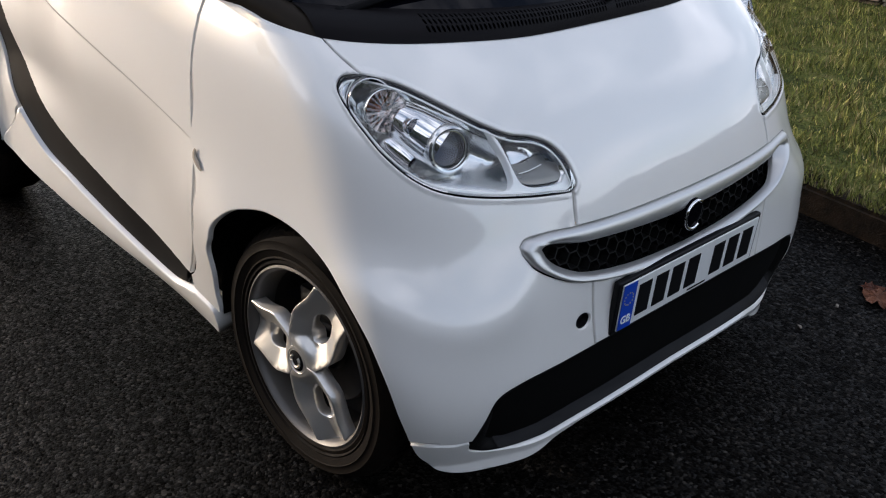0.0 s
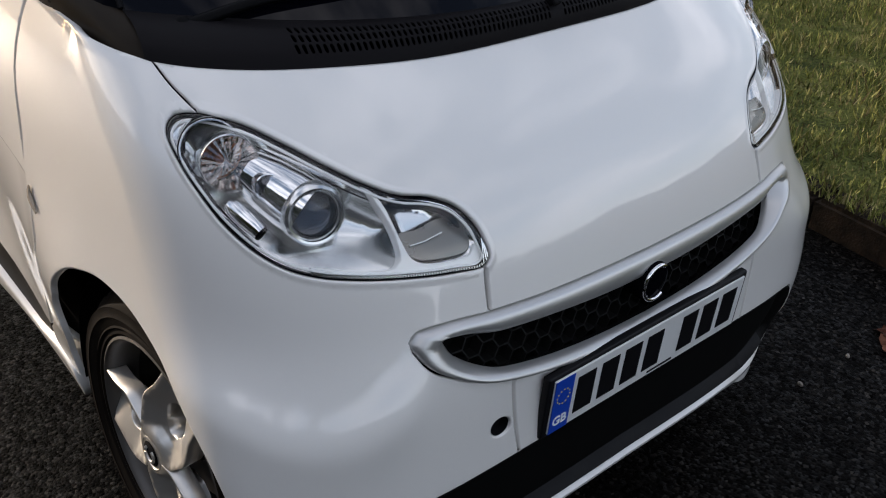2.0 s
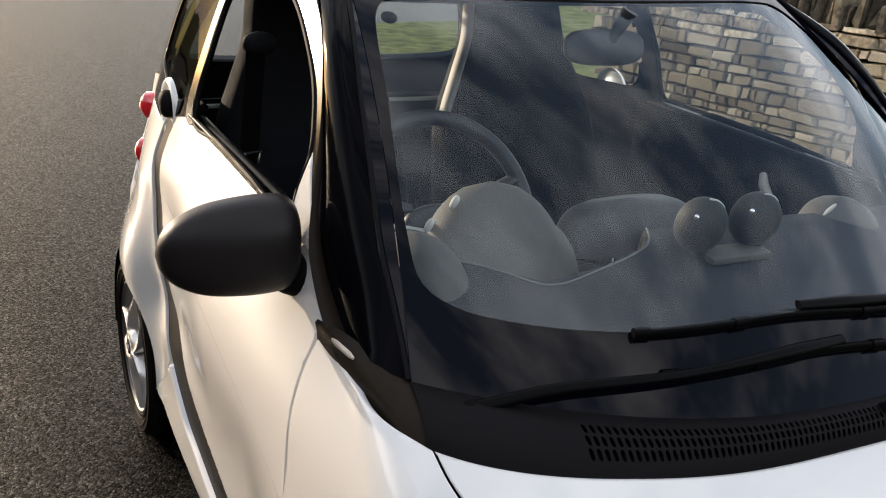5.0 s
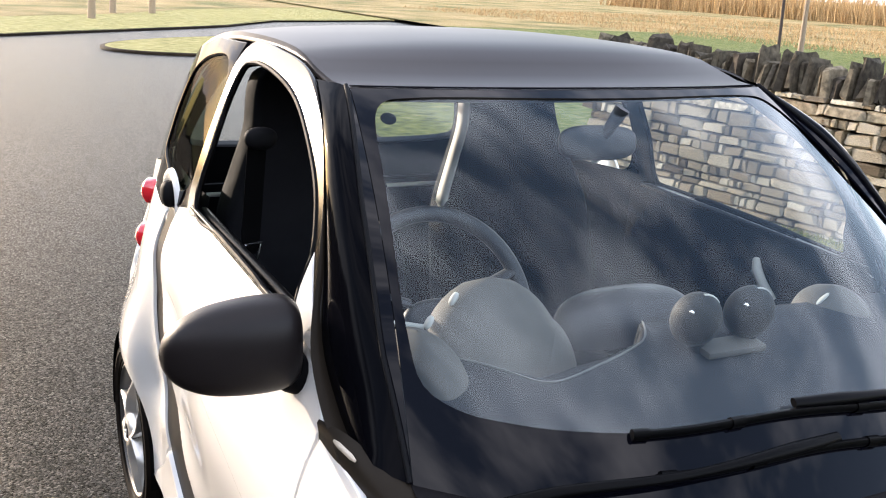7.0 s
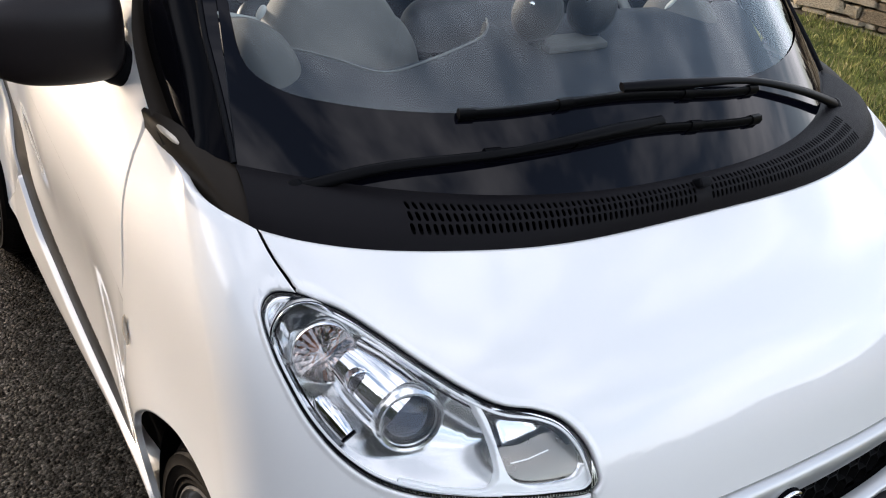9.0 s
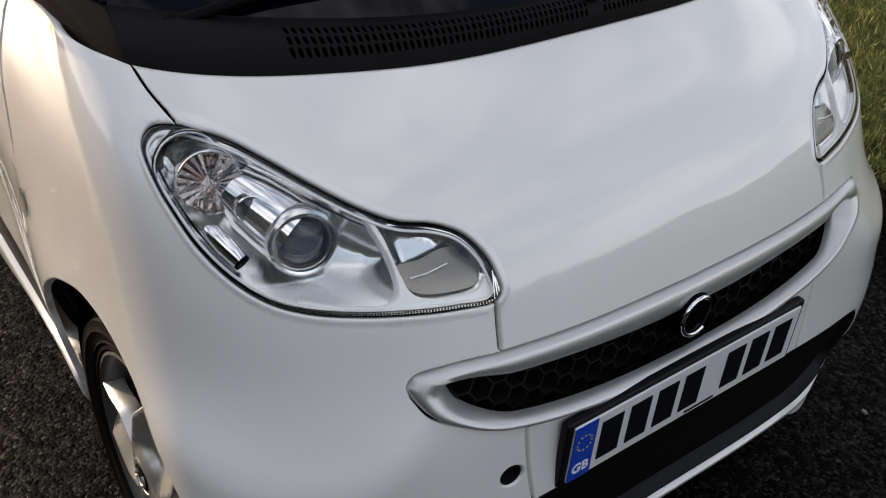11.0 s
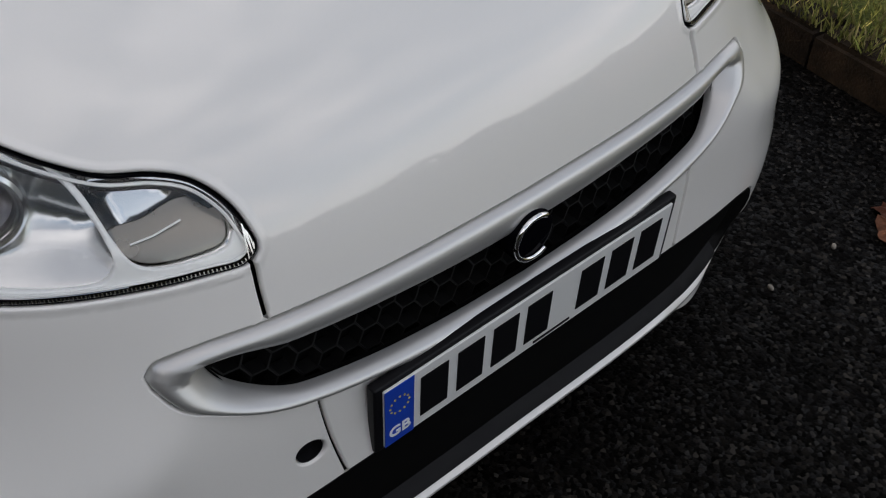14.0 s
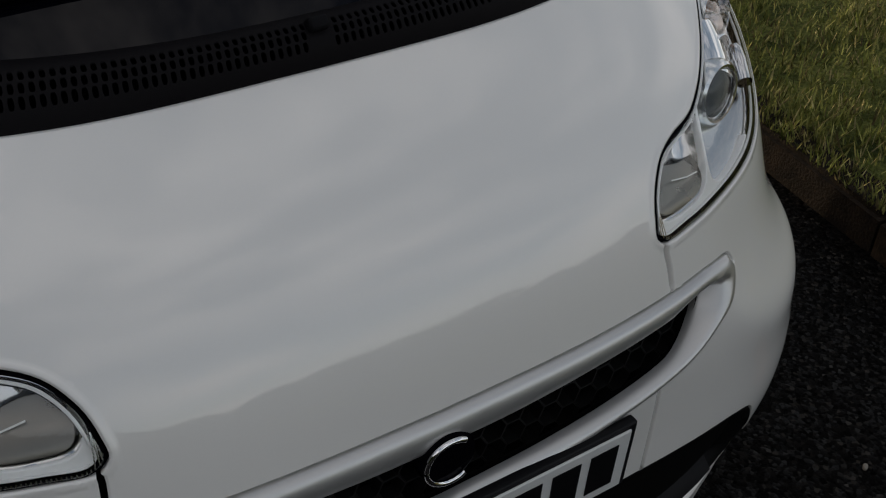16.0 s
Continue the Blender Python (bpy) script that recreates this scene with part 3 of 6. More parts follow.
# dark shell behind all gaps
shell = clean(np.vstack([fx([(0.0, 0.950), (0.45, 0.962), (0.625, 0.965)]), fy([(0.50, 0.97), (0.70, 0.99), (0.92, 0.99)]), fy([(0.93, 0.90), (0.93, 0.66), (0.93, 0.64)]),
                         fy([(0.60, 0.63), (0.50, 0.640), (0.394, 0.634), (0.270, 0.585), (0.19, 0.51), (0.150, 0.430), (0.12, 0.335), (0.105, 0.245)]), fx([(0.62, 0.215), (0.50, 0.20), (0.0, 0.225)])]))
shell_all = clean(np.vstack([shell, flip(shell)[::-1]]))
shell_holes = [inset(lamp_r, 0.012), flip(inset(lamp_r, 0.012)), mirrored(np.vstack([fx(HOLE_TOP), fx(HOLE_LOW)]))]
panel("inner_shell", shell_all, skin, INNER, car, "", holes=shell_holes, spacing=0.03, lift=-0.022, thick=0, edge=0, bend=lambda p: np.stack([2.5 * p[:, 0], np.full(len(p), -1.0), np.full(len(p), 0.3)], 1))

# ---- grille ----
ring = clean(np.vstack([fx(GRILLE_TOP[::-1], 0.006), fx(GRILLE_LOW[::-1], 0.006)]))
ring = clean(np.vstack([ring, flip(ring)[::-1]]))
hole = clean(np.vstack([fx(HOLE_TOP, 0.006), fx(HOLE_LOW, 0.006)]))
hole = clean(np.vstack([hole, flip(hole)[::-1]]))


grille = empty("grille", car, "silver-framed black honeycomb front grille")
TIP_OUT, TIP_IN = (0.4905, 0.639), (0.4285, 0.626)
quads = [along(fx(l, 0.004), 60) for l in (GRILLE_TOP[::-1][:-1] + [(0.478, 0.655), TIP_OUT], HOLE_TOP + [TIP_IN], [TIP_OUT] + GRILLE_LOW[::-1], [TIP_IN] + HOLE_LOW)]
outer_loop, inner_loop = np.vstack([quads[0], quads[2][1:]]), np.vstack([quads[1], quads[3][1:]])
outer_loop, inner_loop = (np.vstack([l, flip(l)[::-1][1:-1]]) for l in (outer_loop, inner_loop))
outer_loop = inset(outer_loop, 0.0012)[::1 if area(outer_loop) > 0 else -1]
lines = []
for t, dy in ((0.0, 0.012), (0.0, 0.001), (0.03, -0.004), (0.09, -0.0075), (0.2, -0.0095), (0.4, -0.0095), (0.6, -0.008), (0.78, -0.005), (0.92, 0.0), (1.0, 0.006), (1.0, 0.014)):
    q = outer_loop * (1 - t) + inner_loop * t
    p = skin(q)
    p[:, 1] += dy + 0.022 * smooth((np.abs(p[:, 0]) - 0.34) / 0.10) * smooth((t - 0.35) / 0.65)
    lines.append(p)
frame_ob = loft("grille_frame", lines, SILVER, grille, "satin silver grille frame", closed=True)
frame_ob.data.set_sharp_from_angle(angle=radians(60))


def honeycomb(name, inside_of, cell, depth, surf_y, material, parent):
    verts, faces = [], []
    r = cell / math.sqrt(3)
    for i in range(-40, 41):
        for j in range(-12, 13):
            cx, cz = i * cell * math.sqrt(3) / 2, 0.575 + (j + 0.5 * (i % 2)) * cell
            if not inside_of(cx, cz):
                continue
            s = len(verts)
            for rr, dy in ((r * 1.0, 0), (r * 0.93, 0.0), (r * 0.93, depth)):
                for k in range(6):
                    a = k * math.pi / 3
                    x, z = cx + rr * math.cos(a), cz + rr * math.sin(a)
                    verts.append((x, surf_y(x, z) + dy, z))
            for k in range(6):
                n = (k + 1) % 6
                faces += [(s + k, s + n, s + 6 + n, s + 6 + k), (s + 6 + k, s + 6 + n, s + 12 + n, s + 12 + k)]
    return link(name, verts, faces, material, parent, "black honeycomb mesh", smooth=False)


y_at = lambda x, z: float(skin(np.array([[float(ux(x, z)), z]]))[0, 1])
in_hole = lambda x, z: abs(x) < 0.44 and np.interp(abs(x), [0, 0.135, 0.280, 0.365, 0.44], [0.490, 0.495, 0.511, 0.530, 0.590]) < z < np.interp(abs(x), [0, 0.235, 0.36, 0.44], [0.632, 0.638, 0.645, 0.645])
tagged(honeycomb("honeycomb", in_hole, 0.033, 0.02, lambda x, z: y_at(x, z) + 0.036, HEX, grille), kind="stuff")
back = clean(np.vstack([fx(HOLE_TOP, 0.01), fx(HOLE_LOW, 0.01)]))
panel("grille_back", grown(clean(np.vstack([back, flip(back)[::-1]])), 0.035), skin, INNER, grille, spacing=0.03, lift=-0.060, thick=0, edge=0, bend=(0, -1, 0))

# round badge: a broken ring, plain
badge_at = pose(0, y_at(0, 0.592) - 0.004, 0.592, 90, 0, 0)
badge = lathe("badge_disc", [(0.0, 0.003), (0.028, 0.003), (0.034, 0.001), (0.037, -0.004), (0.037, -0.05)], badge_at, GLOSS_BLACK, grille, "round black badge with a broken chrome ring", 40)
arc = [badge_at @ Vector((0.0325 * math.cos(a), 0.0325 * math.sin(a), 0.004)) for a in np.radians(np.linspace(55, 305, 40))]
tube("badge_ring", arc, 0.0036, CHROME, grille, "chrome ring", 10)

# ---- number plate ----
PW, PH = 0.520, 0.111
plate = empty("number_plate", car, "white front number plate in a black holder")
pz, py = 0.4615, -0.0115
box("plate_holder", pose(0, py + 0.008, pz, 3), (PW + 0.024, 0.016, PH + 0.016), PLATE_BLACK, plate, "black plate holder", 0.005, 3)
face = box("plate_face", pose(0, py - 0.0015, pz, 3), (PW, 0.004, PH), PLATE_WHITE, plate, "white plate", 0.0012, 1)
tilt = pose(0, py - 0.004, pz, 3)
box("blue_band", tilt @ pose(-PW / 2 + 0.0225, -0.0004, 0), (0.045, 0.001, PH - 0.002), PLATE_BLUE, plate, "blue band", 0)
xs = [-0.186, -0.126, -0.066, -0.006, 0.094, 0.154, 0.214]
for x in xs:
    box("plate_bar", tilt @ pose(x + 0.004, -0.0004, 0.001), (0.044, 0.0012, 0.076), PLATE_BLACK, plate, "", 0)
box("small_print_bar", tilt @ pose(0.03, -0.0004, -0.0475), (0.07, 0.0010, 0.004), PLATE_BLACK, plate, "", 0)
for k in range(12):
    a = k * math.pi / 6
    lathe("star", [(0.0, 0.0006), (0.0017, 0.0006), (0.0017, 0)], tilt @ pose(-PW / 2 + 0.0225 + 0.0145 * math.cos(a), -0.0009, 0.018 + 0.0145 * math.sin(a), 90), YELLOW, plate, "", 6)
gb = bpy.data.curves.new("country_letters", "FONT")
gb.body, gb.size, gb.align_x, gb.extrude, gb.offset = "GB", 0.026, "CENTER", 0.0004, 0.0006
gb.materials.append(LETTER)
gbo = new("country_letters", gb)
gbo.parent = plate
gbo.matrix_world = tilt @ pose(-PW / 2 + 0.0225, -0.0012, -0.040, 90)

# towing-eye recess plug
px = -0.351
lathe("tow_plug", [(0.0, -0.016), (0.014, -0.016), (0.017, -0.004), (0.0175, -0.002)], pose(px, y_at(px, 0.459) + 0.001, 0.459, 90, 0, -3), PLASTIC, car, "round black towing-eye recess", 24)

# ---- headlights ----
mat_shutter = mat("projector_shutter", (0.012, 0.010, 0.009), 0.30, 0.3)
DULL = mat("dull_lamp_floor", (0.22, 0.205, 0.18), 0.28, 0.85, vary=0.1, scale=30)
FLUTE = clear("fluted_glass", (0.72, 0.66, 0.63), 0.14, 0.03)


def below(line, depth):
    """Points under the skin along its own normal."""
    p, e = skin(line), 1e-4
    n = np.cross(skin(line + [e, 0]) - p, skin(line + [0, e]) - p)
    n /= np.linalg.norm(n, axis=1, keepdims=True)
    n *= np.sign((n * np.stack([np.sign(p[:, 0]) * 0.5, np.full(len(p), -0.7), np.full(len(p), 0.3)], 1)).sum(1, keepdims=True))
    return p - n * depth


def lamp_unit(s):
    unit = empty("headlight", car, "clear headlight with silver reflector and round projector")
    f = (lambda l: l) if s > 0 else flip
    out = (s * 0.55, -0.7, 0.45)
    panel("seal", f(inset(lamp_r, 0.0005)), skin, GLOSS_BLACK, unit, "thin black rubber seal", holes=[f(inset(lamp_r, 0.0024))], spacing=0.02, lift=-0.002, thick=0.02, edge=0, bend=out)
    lens = panel("lens", f(inset(lamp_r, 0.0022)), skin, LENS, unit, "clear lamp lens", spacing=0.014, lift=0.001, thick=0.012, edge=0.003, bend=out)
    lens.visible_shadow = False

    def bowl(q):
        """The reflector's floor under the lens."""
        p = skin(q)
        x = np.abs(p[:, 0])
        near = off_line(q, lamp_r)
        d = 0.046 * smooth(near / 0.060) + 0.045 * smooth((0.468 - x) / 0.02)
        p[:, 1] += d * 0.80
        p[:, 0] -= s * d * 0.45
        p[:, 2] -= d * 0.30
        return p
    panel("reflector", f(inset(lamp_r, 0.004)), bowl, SATIN, unit, "satin silver reflector bowl", spacing=0.008, lift=-0.012, thick=0, edge=0, bend=out)
    # pale bezel that splits off the inner pocket and runs along the lower edge
    bz = [(0.478, 0.843), (0.470, 0.826), (0.467, 0.805), (0.464, 0.780), (0.457, 0.756), (0.444, 0.7465), (0.400, 0.7405), (0.366, 0.743), (0.3545, 0.755),
          (0.3475, 0.742), (0.356, 0.7295), (0.400, 0.7310), (0.462, 0.7360), (0.530, 0.7445), (0.590, 0.7565), (0.590, 0.7590), (0.530, 0.7485), (0.486, 0.7460), (0.4730, 0.758), (0.4710, 0.782), (0.4735, 0.807), (0.4795, 0.832), (0.489, 0.852)]
    panel("bezel", f(fx(bz, 0.006, True)), skin, BEZEL, unit, "pale satin bezel strip", spacing=0.006, lift=-0.008, thick=0.022, edge=0.002, bend=out)
    rim_line = np.vstack([f(inset(lamp_r, 0.0075)), f(inset(lamp_r, 0.0075))[:1]])
    tube("lens_rim", below(rim_line, 0.006), 0.0020, BEZEL, unit, "bright fine rim under the lens", 6)

    # fine toothed gasket along the lower edge of the lens
    low_edge = f(inset(lamp_r, 0.0030))
    low_edge = low_edge[(low_edge[:, 1] < 0.765) & (np.abs(low_edge[:, 0]) > 0.17)]
    low_edge = low_edge[np.argsort(np.abs(low_edge[:, 0]))]
    teeth_v, teeth_f = [], []
    for q0 in along(low_edge, 110):
        for dz in (0.0, 0.0032):
            for du in (-0.00055, 0.00055):
                teeth_v.append(tuple(below(np.array([[q0[0] + du, q0[1] + dz]]), -0.0016)[0]))
        k = len(teeth_v) - 4
        teeth_f.append((k, k + 1, k + 3, k + 2))
    tagged(link("gasket_teeth", teeth_v, teeth_f, SATIN, unit, "fine toothed gasket", smooth=False), kind="stuff")

    def at(x, z, back, yaw=14, pitch=-8):
        return pose(s * x, y_at(x, z) + back, z) @ Matrix.Rotation(radians(s * yaw), 4, "Z") @ Matrix.Rotation(radians(90 + pitch), 4, "X")
    m = at(0.553, 0.812, 0.028)
    pod = lathe("projector_ring", [(0.0350, -0.016), (0.0358, -0.002), (0.0376, 0.003), (0.0408, 0.004), (0.0445, 0.0005), (0.0470, -0.008), (0.0468, -0.022), (0.045, -0.08)], m, SATIN, unit, "bright satin projector ring", 48, 25)
    lathe("ring_edge", [(0.0350 + 0.0012 * math.cos(a), -0.003 + 0.0012 * math.sin(a)) for a in np.linspace(0, 2 * math.pi, 7)], m, CHROME, unit, "", 48, 60)
    lathe("projector_lens", [(0.0, 0.006), (0.012, 0.0052), (0.026, 0.0005), (0.0348, -0.010)], m, BULGE, unit, "glass projector lens", 40, 80)
    lathe("projector_bowl", [(0.0350, -0.012), (0.034, -0.026), (0.028, -0.044), (0.012, -0.056), (0.0, -0.058)], m, mat_shutter, unit, "dark mirror bowl", 40, 60)
    b0, b1 = Vector(at(0.590, 0.852, 0.078).translation), m @ Vector((0, 0, -0.030))
    tube("barrel", [b0, b0.lerp(b1, 0.35), b0.lerp(b1, 0.7), b1], [0.034, 0.042, 0.0455, 0.0465], CHROME, unit, "polished barrel behind the projector", 40, 1.0, (s, 0, 0.4), False)
    # indicator: chrome cup set back, fluted clear disc and bulb in front of it
    m = at(0.626, 0.875, 0.016, 20, -14)
    ind = lathe("indicator_cup", [(0.0385, -0.002), (0.0400, 0.000), (0.0415, -0.003), (0.0425, -0.014), (0.040, -0.05)], m, SATIN, unit, "pale indicator ring", 40, 30)
    verts, faces = [m @ Vector((0, 0, 0.003))], []
    N = 44
    for r in (0.008, 0.022, 0.0385):
        for k in range(N):
            a = 2 * math.pi * k / N
            verts.append(m @ Vector((r * math.cos(a), r * math.sin(a), 0.003 - r * 0.10 + (0.0018 if k % 2 else -0.0018) * (r / 0.04))))
    for k in range(N):
        n = (k + 1) % N
        faces.append((0, 1 + k, 1 + n))
        for j in (0, 1):
            faces.append((1 + j * N + k, 1 + (j + 1) * N + k, 1 + (j + 1) * N + n, 1 + j * N + n))
    link("indicator_disc", verts, faces, FLUTE, unit, "fluted clear disc", smooth=False)
    back_v, back_f = [m @ Vector((0, 0, -0.040))], []
    for r, h in ((0.012, -0.037), (0.027, -0.026), (0.038, -0.008)):
        for k in range(N):
            a = 2 * math.pi * k / N
            back_v.append(m @ Vector((r * math.cos(a), r * math.sin(a), h + (0.002 if (k // 2) % 2 else 0))))
    for k in range(N):
        n = (k + 1) % N
        back_f.append((0, 1 + k, 1 + n))
        for j in (0, 1):
            back_f.append((1 + j * N + k, 1 + (j + 1) * N + k, 1 + (j + 1) * N + n, 1 + j * N + n))
    link("indicator_back", back_v, back_f, CHROME, unit, "ribbed chrome back", smooth=False)
    lathe("indicator_bulb", [(0.0, -0.008), (0.006, -0.010), (0.008, -0.016), (0.008, -0.034)], m @ pose(s * 0.012, 0.006, 0), AMBER, unit, "amber bulb", 16, 50)
    m2 = at(0.636, 0.887, 0.026, 20, -14)
    lathe("indicator_surround", [(0.0405, 0.0), (0.043, 0.002), (0.0445, -0.004), (0.043, -0.04)], m2, CHROME, unit, "", 40, 30)
    lathe("surround_bowl", [(0.045, -0.001), (0.040, -0.020), (0.030, -0.03)], m2, CHROME, unit, "", 40, 60)
    # small glass cup between the two
    m = at(0.596, 0.850, 0.022)
    cup = lathe("inner_cup", [(0.017, 0.003), (0.0185, 0.002), (0.019, -0.012), (0.018, -0.045)], m, CHROME, unit, "small polished cup", 24, 30)
    lathe("inner_cup_glass", [(0.0, 0.005), (0.009, 0.004), (0.017, 0.0)], m, BULGE, unit, "", 24, 80)
    # small side lamp: a stubby polished tube with a dark open end
    a0, a1 = Vector(at(0.646, 0.830, 0.021).translation), Vector(at(0.627, 0.799, 0.012).translation)
    small = tube("side_lamp", [a0, a0.lerp(a1, 0.15), a0.lerp(a1, 0.5), a0.lerp(a1, 0.85), a1], [0.008, 0.0125, 0.0135, 0.0120, 0.0105], CHROME, unit, "small chrome side-lamp tube", 18, 0.9, (s, 0, 0.5))
    tube("side_lamp_end", [a1 - (a1 - a0) * 0.02, a1 + (a1 - a0) * 0.04, a1 + (a1 - a0) * 0.05], [0.0112, 0.0105, 0.0070], GLOSS_BLACK, unit, "dark open end", 18)
    # inner pocket: a polished bowl over a darker slanted floor with a fine bright line
    pocket = fx([(0.472, 0.829), (0.469, 0.805), (0.466, 0.780), (0.459, 0.754), (0.444, 0.7445), (0.400, 0.7385), (0.364, 0.741), (0.350, 0.756),
                 (0.356, 0.782), (0.376, 0.806), (0.405, 0.8195), (0.445, 0.8295)], 0.005, True)

    def hollow_pocket(q):
        p = skin(q)
        d = 0.038 * smooth(off_line(q, pocket) / 0.026)
        p[:, 1] += d
        p[:, 2] += d * 0.12
        return p
    bowl_ob = panel("pocket_bowl", f(pocket), hollow_pocket, POLISH, unit, "polished inner reflector", spacing=0.005, lift=-0.0115, thick=0, edge=0, bend=out)
    floor_line = fx([(0.463, 0.774), (0.457, 0.757), (0.444, 0.7475), (0.400, 0.7415), (0.367, 0.744), (0.357, 0.757), (0.359, 0.776), (0.384, 0.783), (0.425, 0.777)], 0.005, True)

    def slanted(q):
        p = skin(q)
        p[:, 1] += 0.012 + 0.022 * smooth((q[:, 1] - 0.742) / 0.045)
        return p
    panel("pocket_floor", f(floor_line), slanted, DULL, unit, "dull grey pocket floor", spacing=0.006, thick=0.003, edge=0.001, bend=out)
    g0 = [Vector(at(x, z, 0.018).translation) for x, z in ((0.448, 0.764), (0.425, 0.766), (0.395, 0.772))]
    tube("pocket_line", g0, 0.0011, BEZEL, unit, "", 6)
    return unit


for s in (-1, 1):
    lamp_unit(s)

# ---- windscreen, scuttle, pillars, roof ----
GB0, GBC = np.array([0.0, 0.330, 0.998]), np.array([0.628, 0.582, 1.015])
GT0, GTC = np.array([0.0, 1.085, 1.502]), np.array([0.503, 1.165, 1.498])


def screen(q):
    """The windscreen: first coordinate -1..1 across, second 0..1 up."""
    a, t = q[:, 0:1], q[:, 1:2]
    c = np.abs(a) ** 2.4
    b = GB0 + (GBC - GB0) * c
    tp = GT0 + (GTC - GT0) * c
    b = np.hstack([GBC[0] * a, b[:, 1:]])
    tp = np.hstack([GTC[0] * a, tp[:, 1:]])
    p = b + (tp - b) * t
    bow = 0.040 * 4 * t * (1 - t)
    p[:, 1:2] -= bow * 0.55
    p[:, 2:3] += bow * 0.75
    return p


edge_line = lambda a, n=24: screen(np.array([[a, t] for t in np.linspace(0, 1, n)]))
sq = [(-0.995, 0.002), (0.995, 0.002), (0.995, 0.996), (-0.995, 0.996)]
resample = lambda poly, step: np.vstack([along([poly[i], poly[(i + 1) % len(poly)]], max(2, int(np.linalg.norm(np.subtract(poly[i], poly[(i + 1) % len(poly)])) / step)))[:-1] for i in range(len(poly))])
pane = panel("windscreen", resample(sq, 0.06), screen, GLASS, car, "curved windscreen with a black edge band", spacing=0.05, thick=0.0, edge=0, bend=(0, -1, 1))
pane.visible_shadow = False
cut = curve([(-0.955, 0.195), (-0.90, 0.160), (-0.78, 0.146), (0.0, 0.155), (0.78, 0.146), (0.90, 0.160), (0.955, 0.195), (0.972, 0.30), (0.965, 0.60), (0.935, 0.90), (0.895, 0.945), (0.80, 0.962), (0.0, 0.964), (-0.80, 0.962), (-0.895, 0.945), (-0.935, 0.90), (-0.965, 0.60), (-0.972, 0.30)], 0.03, True)
panel("screen_edge_band", resample(sq, 0.03), screen, FRIT, car, "black band round the windscreen", holes=[cut], spacing=0.05, lift=0.0025, thick=0, edge=0, bend=(0, -1, 1))

# scuttle: black plastic from the bonnet's edge up to the glass, slotted
cowl_front = lambda a: skin(np.array([[float(ux(abs(a) * 0.650, 0.966 + 0.012 * abs(a) ** 2)) * (1 if a >= 0 else -1), 0.956 + 0.017 * abs(a) ** 2.2]]))[0] + np.array([0, 0.004, -0.004])


def scuttle(q):
    out = []
    for a, t in q:
        f0 = cowl_front(a)
        g = screen(np.array([[a, 0.0]]))[0] + np.array([0, 0.0, 0.003])
        p = f0 + (g - f0) * t
        p[2] += 0.016 * 4 * t * (1 - t) * 0.7 + 0.010 * (1 - (1 - min(t * 4, 1)) ** 2)*(1-t)
        p[1] -= 0.006 * 4 * t * (1 - t)
        out.append(p)
    return np.array(out)


slots = []
for k in range(97):
    a = -0.72 + 1.44 * k / 96
    if abs(a - 0.012) < 0.026:
        continue
    for j in range(3):
        mid_t, w, h = 0.262 + 0.192 * j, 0.0047, 0.083
        lean = 0.003 * (j - 1)
        slots.append(np.array([(a + lean + w * math.copysign(abs(math.cos(t)) ** 0.6, math.cos(t)), mid_t + h * math.copysign(abs(math.sin(t)) ** 0.8, math.sin(t))) for t in np.linspace(0, 2 * math.pi, 8, endpoint=False) + 0.39]))
sq2 = resample([(-1, 0), (1, 0), (1, 1), (-1, 1)], 0.03)
panel("scuttle", sq2, scuttle, SCUTTLE, car, "black slotted plastic scuttle panel", holes=slots, spacing=0.035, thick=0.003, edge=0, bend=(0, -1, 1))
low = np.vstack([scuttle(np.array([[a, 0.02]])) for a in np.linspace(-1, 1, 40)])
high = np.vstack([scuttle(np.array([[a, 1.0]])) for a in np.linspace(-1, 1, 40)])
loft("scuttle_trough", [low - [0, -0.012, 0.05], high - [0, -0.02, 0.07]], INNER, car)
noz = scuttle(np.array([[0.012, 0.62]]))[0]
box("washer_nozzle", pose(*noz, -35), (0.024, 0.030, 0.016), PLASTIC, car, "black washer nozzle", 0.006, 3)

